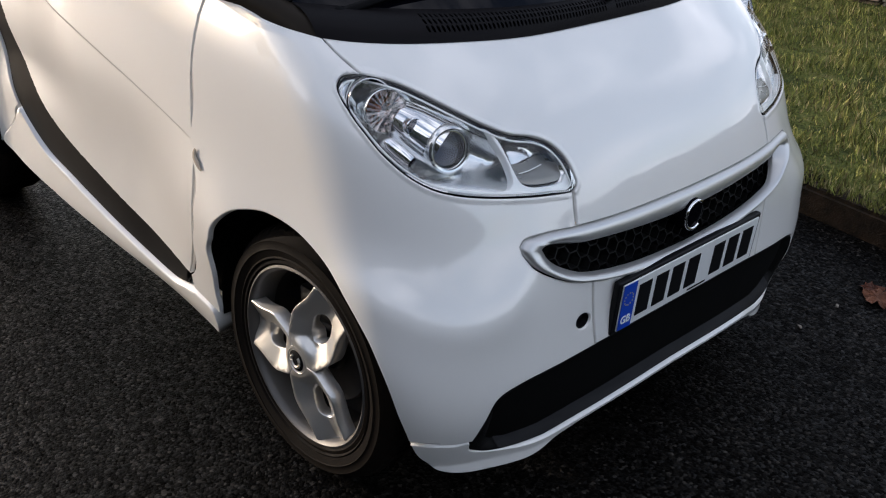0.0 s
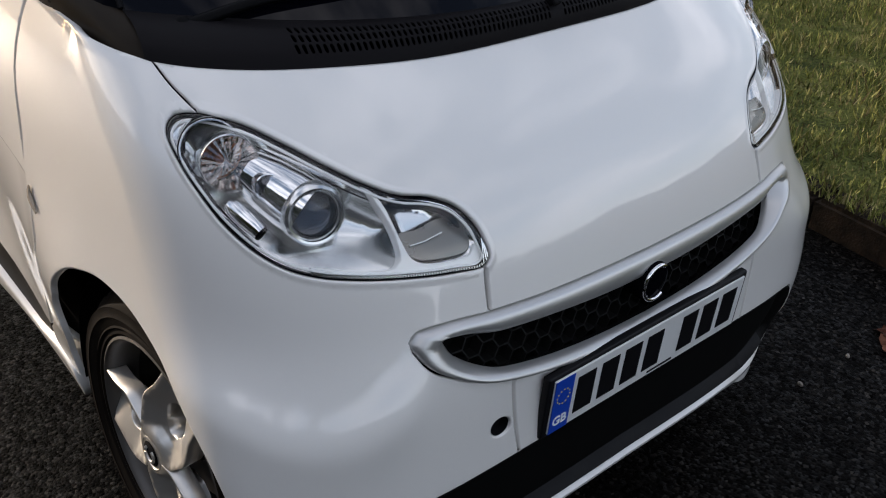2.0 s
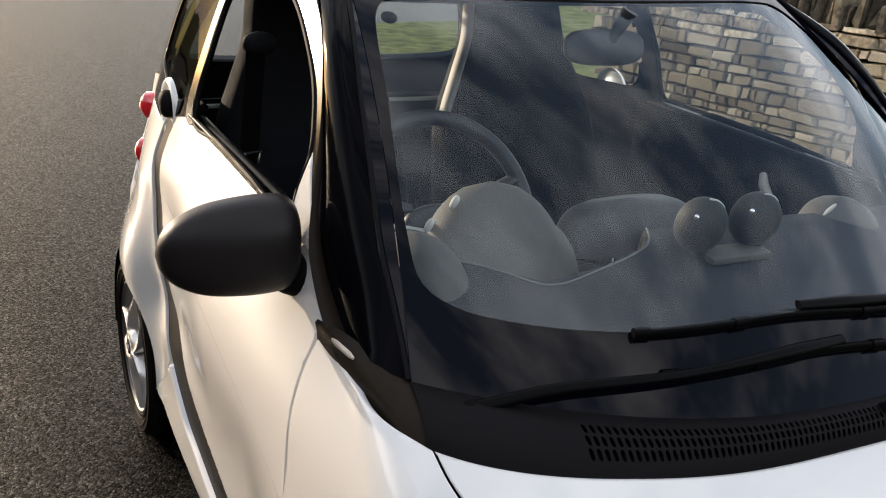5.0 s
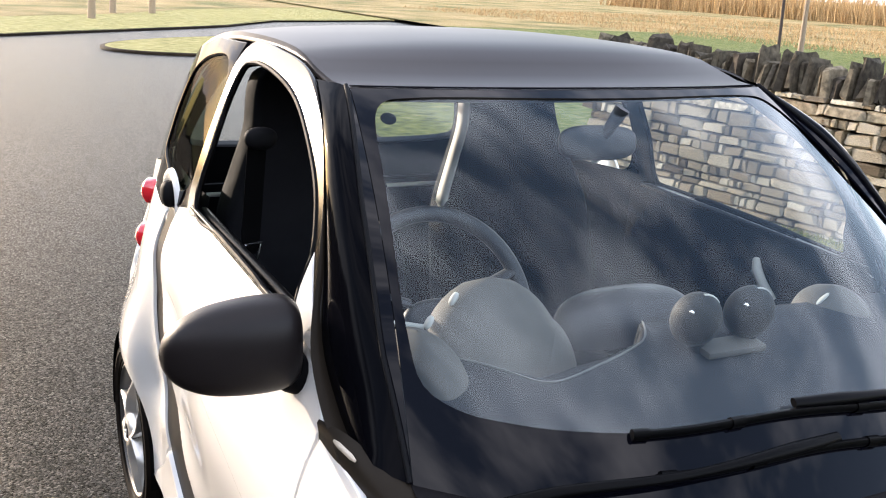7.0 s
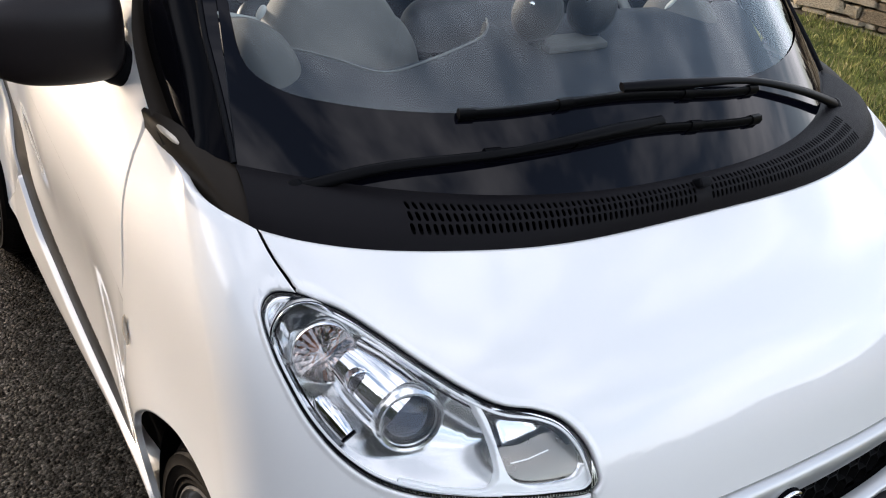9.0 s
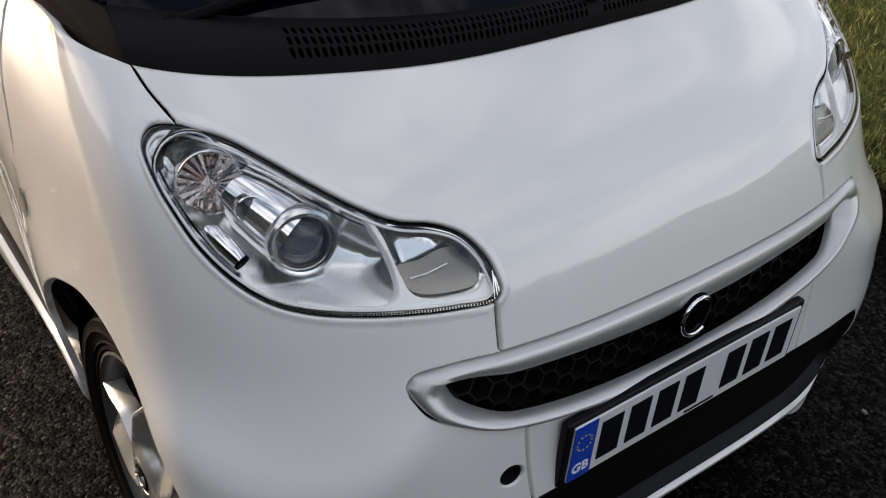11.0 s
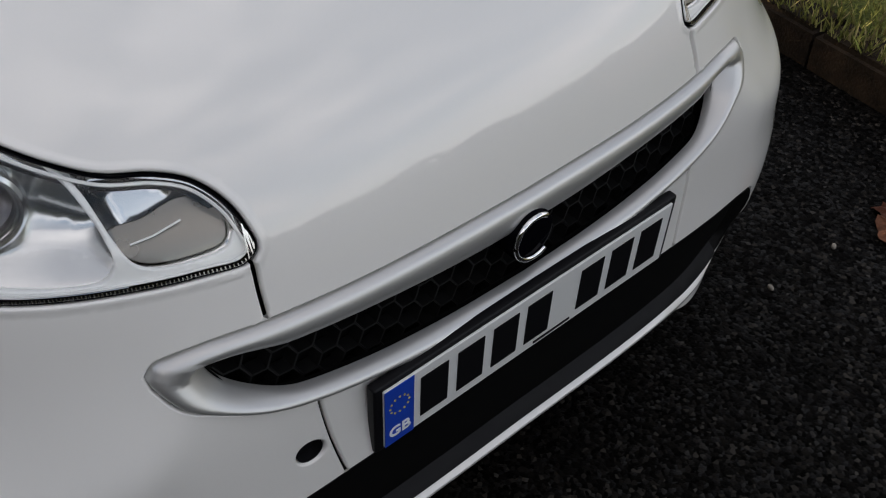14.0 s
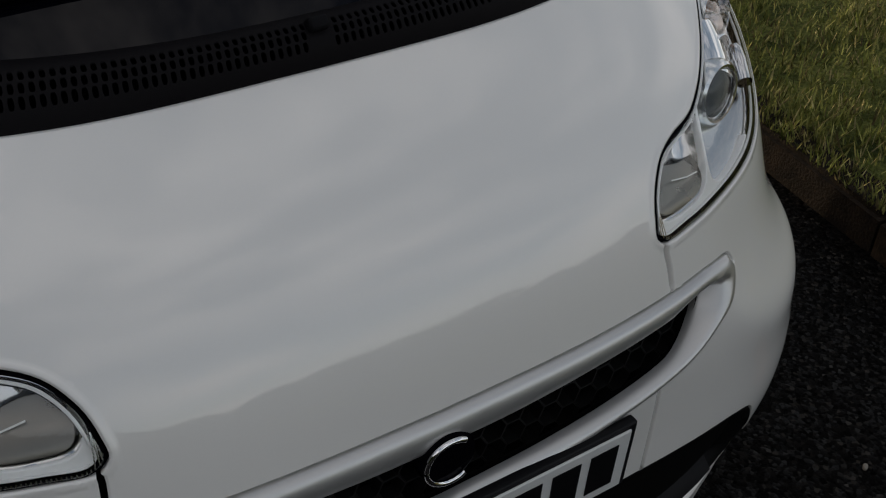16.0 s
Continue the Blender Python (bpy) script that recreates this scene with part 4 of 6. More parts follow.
# black pillar covers, from the screen's edge to the door frame
PILLAR = [(0.690, 0.700, 1.008), (0.684, 0.795, 1.050), (0.673, 0.876, 1.125), (0.642, 0.930, 1.245), (0.613, 0.990, 1.340), (0.590, 1.055, 1.402), (0.560, 1.160, 1.468), (0.535, 1.250, 1.505)]
for s in (-1, 1):
    rim_edge = along(curve([(s * x, y, z) for x, y, z in PILLAR], 0.01), 30)
    outer = rim_edge - np.array([s, 0, 0]) * np.interp(rim_edge[:, 2], (1.0, 1.05, 1.13, 1.25, 1.36), (0.030, 0.028, 0.020, 0.010, 0.0))[:, None]
    loft("pillar_side", [rim_edge, (rim_edge + outer) / 2 + np.array([s * 0.002, -0.004, 0.003]), outer], SCUTTLE_END, car, "black side of the windscreen pillar in a sunlit brown tone")
    inner = edge_line(s * 0.998, 30)
    inner[:, 2] += 0.003
    flat = np.interp(np.linspace(0, 1, 30), [0, 0.75, 1], [1, 1, 0.1])[:, None]
    midl = (outer + inner) / 2 + np.array([s * 0.022, -0.016, 0.012]) * flat
    q1, q2 = (outer + midl) / 2 + np.array([s * 0.006, -0.003, 0.002]) * flat, (inner + midl) / 2 + np.array([s * 0.004, -0.005, 0.004]) * flat
    share = np.interp(np.linspace(0, 1, 30), [0, 0.25, 0.6, 1], [0.10, 0.50, 0.62, 0.30])[:, None]
    joint = inner + (q2 - inner) * share * 1.3
    loft("pillar_cover", [outer, q1, midl, (midl + joint) / 2 + np.array([s * 0.002, -0.003, 0.002]), joint], COVER, car, "glossy black windscreen pillar cover")
    loft("screen_side_band", [joint + np.array([0, 0.001, -0.001]), inner], FRIT, car, "black glass edge beside the pillar")
    tube("screen_seal", joint + np.array([0, -0.001, 0.001]), 0.0045, PLASTIC, car, "", 8)
    # scuttle's end that runs back along the wing
    e0 = along(curve([(s * 0.618, 0.440, 0.967), (s * 0.652, 0.476, 0.974), (s * 0.676, 0.60, 0.995), (s * 0.687, 0.70, 1.006), (s * 0.688, 0.79, 1.014)], 0.01), 20)
    e1 = along(curve([(s * 0.600, 0.552, 1.010), (s * 0.628, 0.582, 1.017), (s * 0.655, 0.64, 1.035), (s * 0.672, 0.72, 1.040), (s * 0.684, 0.80, 1.030)], 0.01), 20)
    loft("scuttle_end", [e0 - np.array([0, 0, 0.02]), e0 + np.array([0, 0, -0.002]), (e0 + e1) / 2 + np.array([s * 0.006, -0.006, 0.008]), e1], SCUTTLE_END, car, "black plastic scuttle end along the wing in a sunlit brown tone")
    r0 = (e0[11] * 0.5 + e1[11] * 0.5) + np.array([s * 0.008, -0.006, 0.008])
    r1 = (e0[15] * 0.5 + e1[15] * 0.5) + np.array([s * 0.008, -0.006, 0.008])
    tube("side_repeater", [r0, r0 * 0.8 + r1 * 0.2, r0 * 0.2 + r1 * 0.8, r1], [0.002, 0.0046, 0.0044, 0.002], MARKER, car, "small clear side repeater", 12, 0.4, (s, -0.4, 0.6))


EAVE = spline((1.14, 1.29, 1.50, 1.80, 2.10, 2.42), (1.500, 1.532, 1.553, 1.554, 1.530, 1.450))


def roof(q):
    """Roof skin: -1..1 across, 0..1 back."""
    a, t = q[:, 0:1], q[:, 1:2]
    f = screen(np.hstack([a, np.full_like(a, 1.0)]))
    y = f[:, 1:2] + (2.42 - f[:, 1:2]) * t
    z = EAVE(y)
    side = -flank(np.hstack([y, z]))[:, 0:1]
    k = smooth(t * 5)
    half_w = GTC[0] * (1 - k) + (side - 0.004) * k
    z = z + 0.024 * smooth(t * 4) * (1 - np.abs(a) ** 2.5) - 0.002
    z = z * k + (f[:, 2:3] + 0.03 * t) * (1 - k)
    return np.hstack([half_w * a, y, z])


panel("roof", resample([(-1, 0.004), (1, 0.004), (1, 1), (-1, 1)], 0.05), roof, ROOF, car, "dark glass roof panel reflecting the sky", spacing=0.04, thick=0.02, edge=0, bend=(0, 0, 1))

BAND = mat("dull_black_band", (0.006, 0.006, 0.008), 0.9, spec=0.0)
panel("screen_top_band", resample([(-0.985, 0.005), (0.985, 0.005), (0.985, 0.014), (-0.985, 0.014)], 0.02), roof, BAND, car, "black glass band along the roof's front", spacing=0.02, lift=0.0035, thick=0.002, edge=0, bend=(0, 0, 1))

# ---- sides ----
def mirror_surf(s):
    def f(q):
        p = flank(q)
        p[:, 0] *= -s
        return p
    return f


DOOR_FRONT = [(0.930, 0.297), (0.876, 0.40), (0.844, 0.50), (0.820, 0.62), (0.815, 0.75), (0.808, 0.86), (0.802, 0.95), (0.794, 1.02)]
BELT = [(0.83, 1.060), (0.88, 1.105), (0.970, 1.126), (1.20, 1.140), (1.45, 1.151), (1.70, 1.158)]
DOOR_BACK = [(1.82, 1.135), (1.890, 1.06), (1.918, 0.95), (1.908, 0.85), (1.880, 0.725), (1.808, 0.592), (1.656, 0.472), (1.35, 0.377), (1.05, 0.317), (0.955, 0.300)]
WINDOW = [(0.992, 1.136), (0.984, 1.19), (0.974, 1.245), (1.010, 1.308), (1.070, 1.362), (1.265, 1.456), (1.45, 1.492), (1.62, 1.498), (1.668, 1.484), (1.690, 1.42), (1.680, 1.30), (1.668, 1.164), (1.45, 1.158), (1.20, 1.147)]
FRAME = [(0.83, 1.060), (0.876, 1.125), (0.930, 1.245), (0.990, 1.338), (1.055, 1.402), (1.16, 1.468), (1.285, 1.516), (1.50, 1.538), (1.70, 1.536), (1.738, 1.49), (1.745, 1.30), (1.738, 1.152), (1.70, 1.140), (1.66, 1.146), (1.20, 1.132), (0.985, 1.118), (0.88, 1.100)]
QUARTER = [(1.772, 1.200), (1.768, 1.44), (1.82, 1.485), (2.05, 1.475), (2.22, 1.43), (2.30, 1.36), (2.32, 1.22), (2.22, 1.185)]
REAR_PILLAR = [(1.742, 1.534), (2.10, 1.522), (2.40, 1.455), (2.52, 1.30), (2.60, 1.10), (2.03, 1.09), (1.90, 1.115), (1.742, 1.152), (1.750, 1.30)]
STRIP_TOP = [(0.944, 0.292), (1.049, 0.313), (1.35, 0.373), (1.660, 0.468), (1.812, 0.588), (1.884, 0.722), (1.912, 0.85), (1.922, 0.95), (1.894, 1.06), (1.86, 1.11)]
STRIP_LOW = [(1.955, 1.11), (1.995, 1.0), (1.998, 0.88), (1.986, 0.76), (1.958, 0.592), (1.903, 0.455), (1.77, 0.366), (1.593, 0.322), (1.301, 0.266), (1.038, 0.236), (0.972, 0.248)]
SILL = [(0.972, 0.244), (1.038, 0.232), (1.301, 0.262), (1.593, 0.318), (1.77, 0.362), (1.899, 0.449), (1.945, 0.40), (2.055, 0.30), (1.964, 0.262), (1.697, 0.225), (1.33, 0.197), (1.015, 0.182), (0.832, 0.168), (0.815, 0.20), (0.822, 0.240), (0.915, 0.254)]
REAR_ARCH = [(y + 0.053, z) for y, z in ((2.045, 0.245), (2.020, 0.30), (2.030, 0.42), (2.10, 0.54), (2.21, 0.605), (2.34, 0.628), (2.47, 0.60), (2.57, 0.53), (2.62, 0.42), (2.63, 0.30))]
REAR = [(1.906, 0.452), (1.961, 0.590), (1.989, 0.76), (2.001, 0.88), (1.998, 1.0), (1.96, 1.10), (2.03, 1.088), (2.60, 1.098), (2.68, 0.9), (2.715, 0.6), (2.71, 0.30), (2.69, 0.30)] + REAR_ARCH[::-1][1:-1] + [(2.085, 0.262), (2.058, 0.302), (1.948, 0.402)]


def quarter_poly(points, closed_step=0.02):
    return clean(np.vstack([along([points[i], points[(i + 1) % len(points)]], max(2, int(np.linalg.norm(np.subtract(points[i], points[(i + 1) % len(points)])) / closed_step) + 1))[:-1] for i in range(len(points))]))


crease_pins = along([(0.83, 0.682 + 0.02 * 0.225), (1.84, 0.682 + 1.03 * 0.225)], 130)
for s in (-1, 1):
    f, out = mirror_surf(s), (s, 0, 0)
    door = empty("door", car, "white door with a dark handle pod")
    line = clean(np.vstack([curve(DOOR_FRONT, 0.012), curve(BELT, 0.015), curve(DOOR_BACK, 0.012)]))
    panel("door_skin", inset(line, 0.0012), f, WHITE, door, "smooth creased white door skin", spacing=0.009, bend=out, pins=np.vstack([crease_pins + [0, k] for k in (-0.0055, -0.002, 0.002, 0.0055)]))
    win = curve(WINDOW, 0.015, True)
    if s > 0:
        g = panel("door_window", win, f, GLASS, door, "clear door window", spacing=0.05, lift=-0.012, thick=0, edge=0, bend=out)
        g.visible_shadow = False
    tube("waist_seal", f(along(curve(BELT[2:], 0.02), 20)) + [0, 0, 0.003], 0.005, WIPER, door, "black waist seal", 8)
    panel("door_frame", quarter_poly([(0.842, 1.064), (0.895, 1.108), (0.988, 1.130), (0.980, 1.19), (0.966, 1.250), (0.935, 1.20), (0.888, 1.125)]), f, WHITE, door, "white sail panel", spacing=0.02, lift=0.004, thick=0.01, edge=0.002, bend=out)
    frame_line = clean(curve([(y, z) for y, z in FRAME], 0.02, True))
    panel("side_frame", frame_line, f, CELL, car, "glossy black safety-cell frame round the side windows", holes=[grown(win, 0.004)], spacing=0.03, lift=0.002, thick=0.008, edge=0.003, bend=out)
    panel("rear_pillar", quarter_poly(REAR_PILLAR), f, GLOSS_BLACK, car, "black rear pillar panel", holes=[curve(QUARTER, 0.02, True)], spacing=0.03, thick=0.02, edge=0.004, bend=out)
    tube("window_seal", f(np.vstack([grown(win, 0.001), grown(win, 0.001)[:1]])) + [s * 0.001, 0, 0], 0.005, PLASTIC, car, "black window seal", 6)
    panel("pillar_lining", frame_line, f, FABRIC, car, "dark pillar lining", holes=[grown(win, 0.002)], spacing=0.05, lift=-0.010, thick=0, edge=0, bend=out)
    qg = panel("quarter_window", curve(QUARTER, 0.02, True), f, QGLASS if s < 0 else GLASS, car, "rear side window", spacing=0.05, lift=-0.006, thick=0, edge=0, bend=out)
    qg.visible_shadow = False
    panel("side_strip", clean(np.vstack([curve(STRIP_TOP, 0.015), curve(STRIP_LOW, 0.015)])), f, WIPER, car, "black strip under and behind the door", spacing=0.02, lift=-0.006, thick=0.01, edge=0.003, bend=out)
    panel("sill", inset(clean(np.vstack([curve(SILL[:6], 0.015), curve(SILL[6:13], 0.015), curve(SILL[13:], 0.015)])), 0.001), f, WHITE, car, "white sill below the door", spacing=0.02, lift=0.006, thick=0.06, edge=0.006, bend=out)
    rl = clean(np.vstack([curve(REAR[:6], 0.02), curve(REAR[6:12], 0.02), curve(REAR[12:], 0.02)]))
    panel("rear_wing", inset(rl, 0.0015), f, WHITE, car, "white flared rear wing", spacing=0.03, thick=0.03, edge=0.004, bend=out)
    panel("side_lining", quarter_poly([(1.70, 0.70), (2.56, 0.70), (2.50, 1.175), (1.70, 1.190)], 0.04), f, FABRIC, car, "dark side lining behind the seat", spacing=0.06, lift=-0.035, thick=0, edge=0, bend=out)
    hm = pose(*f(np.array([[1.925, 1.128]]))[0], 0, s * 90, 0)
    grip = lathe("handle_recess", [(0.0, -0.006), (0.050, -0.004), (0.064, 0.006), (0.072, 0.008), (0.078, 0.003), (0.080, -0.006)], hm, WHITE, door, "round pale handle recess", 32, 60)
    pillow("handle_flap", hm @ pose(0.018, -0.010, 0.008), (0.068, 0.060, 0.042), PLASTIC, door, "dark handle flap", 2.4, 12, 18)
    mk = f(np.array([[0.800, 0.672], [0.806, 0.655], [0.790, 0.640], [0.776, 0.630]])) + [s * 0.004, 0, 0]
    tube("side_marker", along(mk, 6), [0.003, 0.006, 0.008, 0.008, 0.006, 0.003], MARKER, car, "small clear side marker lamp", 10, 0.5, (s, 0, 0))
    for z, r, dx in ((1.030, 0.040, -0.010), (0.885, 0.042, 0.006)):
        lathe("rear_lamp", [(0.0, 0.02), (r * 0.6, 0.016), (r, 0.0), (r, -0.03)], pose(s * (0.628 + dx), 2.53 - (z - 0.7) * 0.15, z, 90, 0, 180 - s * 62), RED, car, "round red rear lamp", 24, 60)

# back of the car with its window
RW = [(-0.475, 1.175), (-0.41, 1.37), (-0.37, 1.415), (0.37, 1.415), (0.41, 1.37), (0.475, 1.175), (0.44, 1.160), (-0.44, 1.160)]


def tail(q):
    x, z = q[:, 0], q[:, 1]
    y = 2.70 - 0.05 * (np.abs(x) / 0.6) ** 2 - 0.30 * smooth((z - 0.95) / 0.75)
    return np.stack([x, y, z], 1)


rear_line = quarter_poly([(-0.64, 0.30), (-0.62, 0.72), (-0.54, 0.95), (-0.52, 1.15), (-0.45, 1.38), (-0.41, 1.45), (0.41, 1.45), (0.45, 1.38), (0.52, 1.15), (0.54, 0.95), (0.62, 0.72), (0.64, 0.30)], 0.03)
panel("tailgate", rear_line, tail, GLOSS_BLACK, car, "black tailgate", holes=[curve(RW, 0.02, True)], spacing=0.05, thick=0.04, edge=0.004, bend=(0, 1, 0))
rg = panel("rear_window", curve(RW, 0.02, True), tail, GLASS, car, "rear window", spacing=0.06, lift=-0.004, thick=0, edge=0, bend=(0, 1, 0))
rg.visible_shadow = False
panel("tailgate_lining", rear_line, tail, FABRIC, car, "dark tailgate lining", holes=[curve(RW, 0.02, True)], spacing=0.06, lift=-0.045, thick=0, edge=0, bend=(0, 1, 0))
# rear corners between the wings and the tailgate
for s in (-1, 1):
    zs = np.linspace(0.30, 1.10, 24)
    wing_y = np.interp(zs, (0.30, 0.60, 0.90, 1.10), (2.695, 2.700, 2.665, 2.590))
    edge_out = mirror_surf(s)(np.stack([wing_y, zs], 1))
    edge_in = tail(np.stack([s * (np.interp(zs, (0.30, 0.72, 0.95, 1.15), (0.64, 0.62, 0.54, 0.52)) - 0.004), zs], 1))
    bulge = (edge_out + edge_in) / 2 + np.array([s * 0.020, 0.020, 0])
    loft("rear_corner", [edge_out - np.array([s * 0.002, 0.0, 0]), bulge, edge_in], WHITE, car, "white rear body corner")
box("boot_wall", pose(0, 2.44, 0.70), (1.12, 0.02, 0.70), FABRIC, car, "dark boot lining", 0)
box("underbody", pose(0, 1.30, 0.27), (1.10, 2.40, 0.12), INNER, car, "", 0.03)
box("floor_pan", pose(0, 1.43, 0.30), (1.31, 1.24, 0.20), INNER, car, "dark floor pan between the sills", 0.02)

# ---- wheels ----
# brake steel again, darkened to hold the shade behind the spokes
INNER_STEEL = mat("shaded_brake_steel", (0.03, 0.028, 0.028), 0.5, 0.7, vary=0.3, scale=30)
PETAL = [(0.026, 59.5), (0.060, 58.5), (0.074, 52), (0.092, 45), (0.112, 40), (0.128, 34), (0.145, 27), (0.165, 21.5), (0.199, 17)]


def broad_spoke(m, turn, s, parent):
    """One broad spoke: two raised edges that run out to the rim, dished between them, with an oval window."""
    side = curve([(r * math.cos(radians(a)), r * math.sin(radians(a))) for r, a in PETAL], 0.006)
    tip = np.array([(0.199 * math.cos(a), 0.199 * math.sin(a)) for a in np.radians(np.linspace(13, -13, 9))])
    line = clean(np.vstack([side, tip, (side * [1, -1])[::-1]]))
    oval = np.array([(0.104 + 0.040 * math.cos(a), (0.027 + 0.006 * math.cos(a)) * math.sin(a)) for a in np.linspace(0, 2 * math.pi, 26, endpoint=False)])

    def surf(q):
        r = np.hypot(q[:, 0], q[:, 1])
        qa = np.abs(q) * [1, 1]
        v, k = qa[:, None] - side[None, :-1], np.diff(side, axis=0)[None]
        t = np.clip((v * k).sum(-1) / (k ** 2).sum(-1), 0, 1)
        near = np.sqrt(((v - t[..., None] * k) ** 2).sum(-1)).min(1)
        h = 0.019 - 0.016 * np.clip((r - 0.04) / 0.16, 0, 1) ** 1.4 - 0.024 * np.clip((near - 0.003) / 0.046, 0, 1) * smooth((r - 0.035) / 0.03)
        mm = m @ turn
        return np.array([tuple(mm @ Vector((x, y, z))) for (x, y), z in zip(q, h)])
    axis = (m.to_3x3() @ Vector((0, 0, 1)))
    return panel("spoke", line, surf, ALLOY, parent, "broad dished silver spoke with an oval window", holes=[oval], spacing=0.008, thick=0.036, edge=0.0022, bend=tuple(axis))


TURN = {-1: 90, 1: 90}


def wheel(x, y, s, R, width, lock=0.0):
    w = empty("wheel", car, "silver alloy wheel with three broad forked spokes")
    # local z points outwards
    m = pose(s * x, y, R) @ Matrix.Rotation(radians(lock), 4, "Z") @ Matrix.Rotation(radians(90 * s), 4, "Y")
    rim_r = 0.2105
    tyre = lathe("tyre", [(rim_r - 0.008, -0.004), (rim_r + 0.004, 0.006), (rim_r + 0.012, 0.004), (rim_r + 0.0155, 0.0085), (rim_r + 0.019, 0.0065), (rim_r + 0.035, 0.012), (rim_r + 0.0365, 0.0138), (rim_r + 0.040, 0.0118), (rim_r + 0.052, 0.0105), (rim_r + 0.0545, 0.0112), (R - 0.018, 0.000), (R - 0.007, -0.010), (R - 0.001, -0.024),
                          (R, -0.045), (R, -width + 0.03), (R - 0.010, -width + 0.006), (R - 0.03, -width), (rim_r, -width)], m, RUBBER, w, "worn brown-dusted black tyre", 72, 30)
    # tread blocks on the shoulder
    verts, faces = [], []
    N = 56
    for k in range(N):
        a0, a1 = 2 * math.pi * (k + 0.16) / N, 2 * math.pi * (k + 0.84) / N
        s0 = len(verts)
        for rr, zz in ((R - 0.012, -0.0055), (R - 0.003, -0.014), (R + 0.0025, -0.028), (R + 0.003, -0.050), (R + 0.003, -0.075)):
            for a in (a0, a1):
                aa = a + (0.02 if zz < -0.04 else 0)
                verts.append(m @ Vector((rr * math.cos(aa), rr * math.sin(aa), zz)))
        for i in range(4):
            faces.append((s0 + 2 * i, s0 + 2 * i + 1, s0 + 2 * i + 3, s0 + 2 * i + 2))
        b = len(verts)
        for i in range(5):
            for a in (a0, a1):
                rr, zz = ((R - 0.016, -0.007), (R - 0.008, -0.016), (R - 0.006, -0.028), (R - 0.006, -0.050), (R - 0.006, -0.075))[i]
                verts.append(m @ Vector((rr * math.cos(a), rr * math.sin(a), zz)))
        for i in range(4):
            for j in (0, 1):
                faces.append((s0 + 2 * i + j, s0 + 2 * i + 2 + j, b + 2 * i + 2 + j, b + 2 * i + j))
    tagged(link("tread", verts, faces, RUBBER, w, smooth=False), kind="stuff")
    rim = lathe("rim", [(rim_r - 0.004, -0.004), (rim_r - 0.001, 0.003), (rim_r - 0.006, 0.005), (rim_r - 0.012, 0.000), (rim_r - 0.016, -0.012), (rim_r - 0.020, -0.05), (rim_r - 0.024, -0.13)], m, ALLOY_DARK, w, "alloy rim lip and barrel in a shaded tone", 64, 40)
    lathe("rim_barrel", [(rim_r - 0.0225, -0.055), (rim_r - 0.026, -0.12), (0.05, -0.125)], m, INNER_STEEL, w, "", 48, 40)
    lathe("brake_disc", [(0.05, -0.060), (0.055, -0.070), (0.125, -0.070), (0.128, -0.074), (0.128, -0.09)], m, INNER_STEEL, w, "brake disc behind the spokes", 48, 30)
    box("brake_caliper", m @ pose(0.105, 0.02, -0.075), (0.05, 0.12, 0.05), INNER_STEEL, w, "", 0.01)
    for k in range(3):
        broad_spoke(m, Matrix.Rotation(radians(TURN[s] + 120 * k), 4, "Z"), s, w)
    m = m @ pose(0, 0, 0.007)
    hub = lathe("hub", [(0.0, 0.012), (0.024, 0.012), (0.0275, 0.010), (0.030, 0.013), (0.034, 0.012), (0.040, 0.004), (0.046, -0.04)], m, ALLOY, w, "silver hub with a round cap", 36, 30)
    lathe("hub_cap", [(0.0, 0.0145), (0.022, 0.0140), (0.0245, 0.0125)], m, PLASTIC, w, "dark cap", 30, 30)
    arc = [m @ Vector((0.0145 * math.cos(a), 0.0145 * math.sin(a), 0.0150)) for a in np.radians(np.linspace(40, 320, 30))]
    tube("cap_ring", arc, 0.0032, ALLOY, w, "", 8)
    for k in range(3):
        a = radians(30 + 120 * k)
        lathe("wheel_bolt", [(0.0, 0.0), (0.0075, 0.0), (0.0085, -0.002), (0.0085, -0.02)], m @ pose(0.052 * math.cos(a), 0.052 * math.sin(a), 0.006), STEEL, w, "", 12, 30)
    return w


for s in (-1, 1):
    wheel(0.703, 0.470, s, 0.287, 0.155)
    wheel(0.702, 2.390, s, 0.288, 0.175)
    # wheel housings
    for y, r, x in ((0.472, 0.322, 0.700), (2.390, 0.322, 0.710)):
        pts0 = [(s * x, y + r * math.cos(a), 0.283 + r * math.sin(a)) for a in np.linspace(-0.12, math.pi + 0.12, 30)]
        pts1 = [(s * (x - 0.26), p[1], p[2]) for p in pts0]
        loft("wheel_housing", [pts0, pts1], INNER, car)
        link("housing_wall", [(s * (x - 0.26), p[1], p[2]) for p in pts0] + [(s * (x - 0.26), y, 0.283)], [(i, i + 1, 30) for i in range(29)], INNER, car)

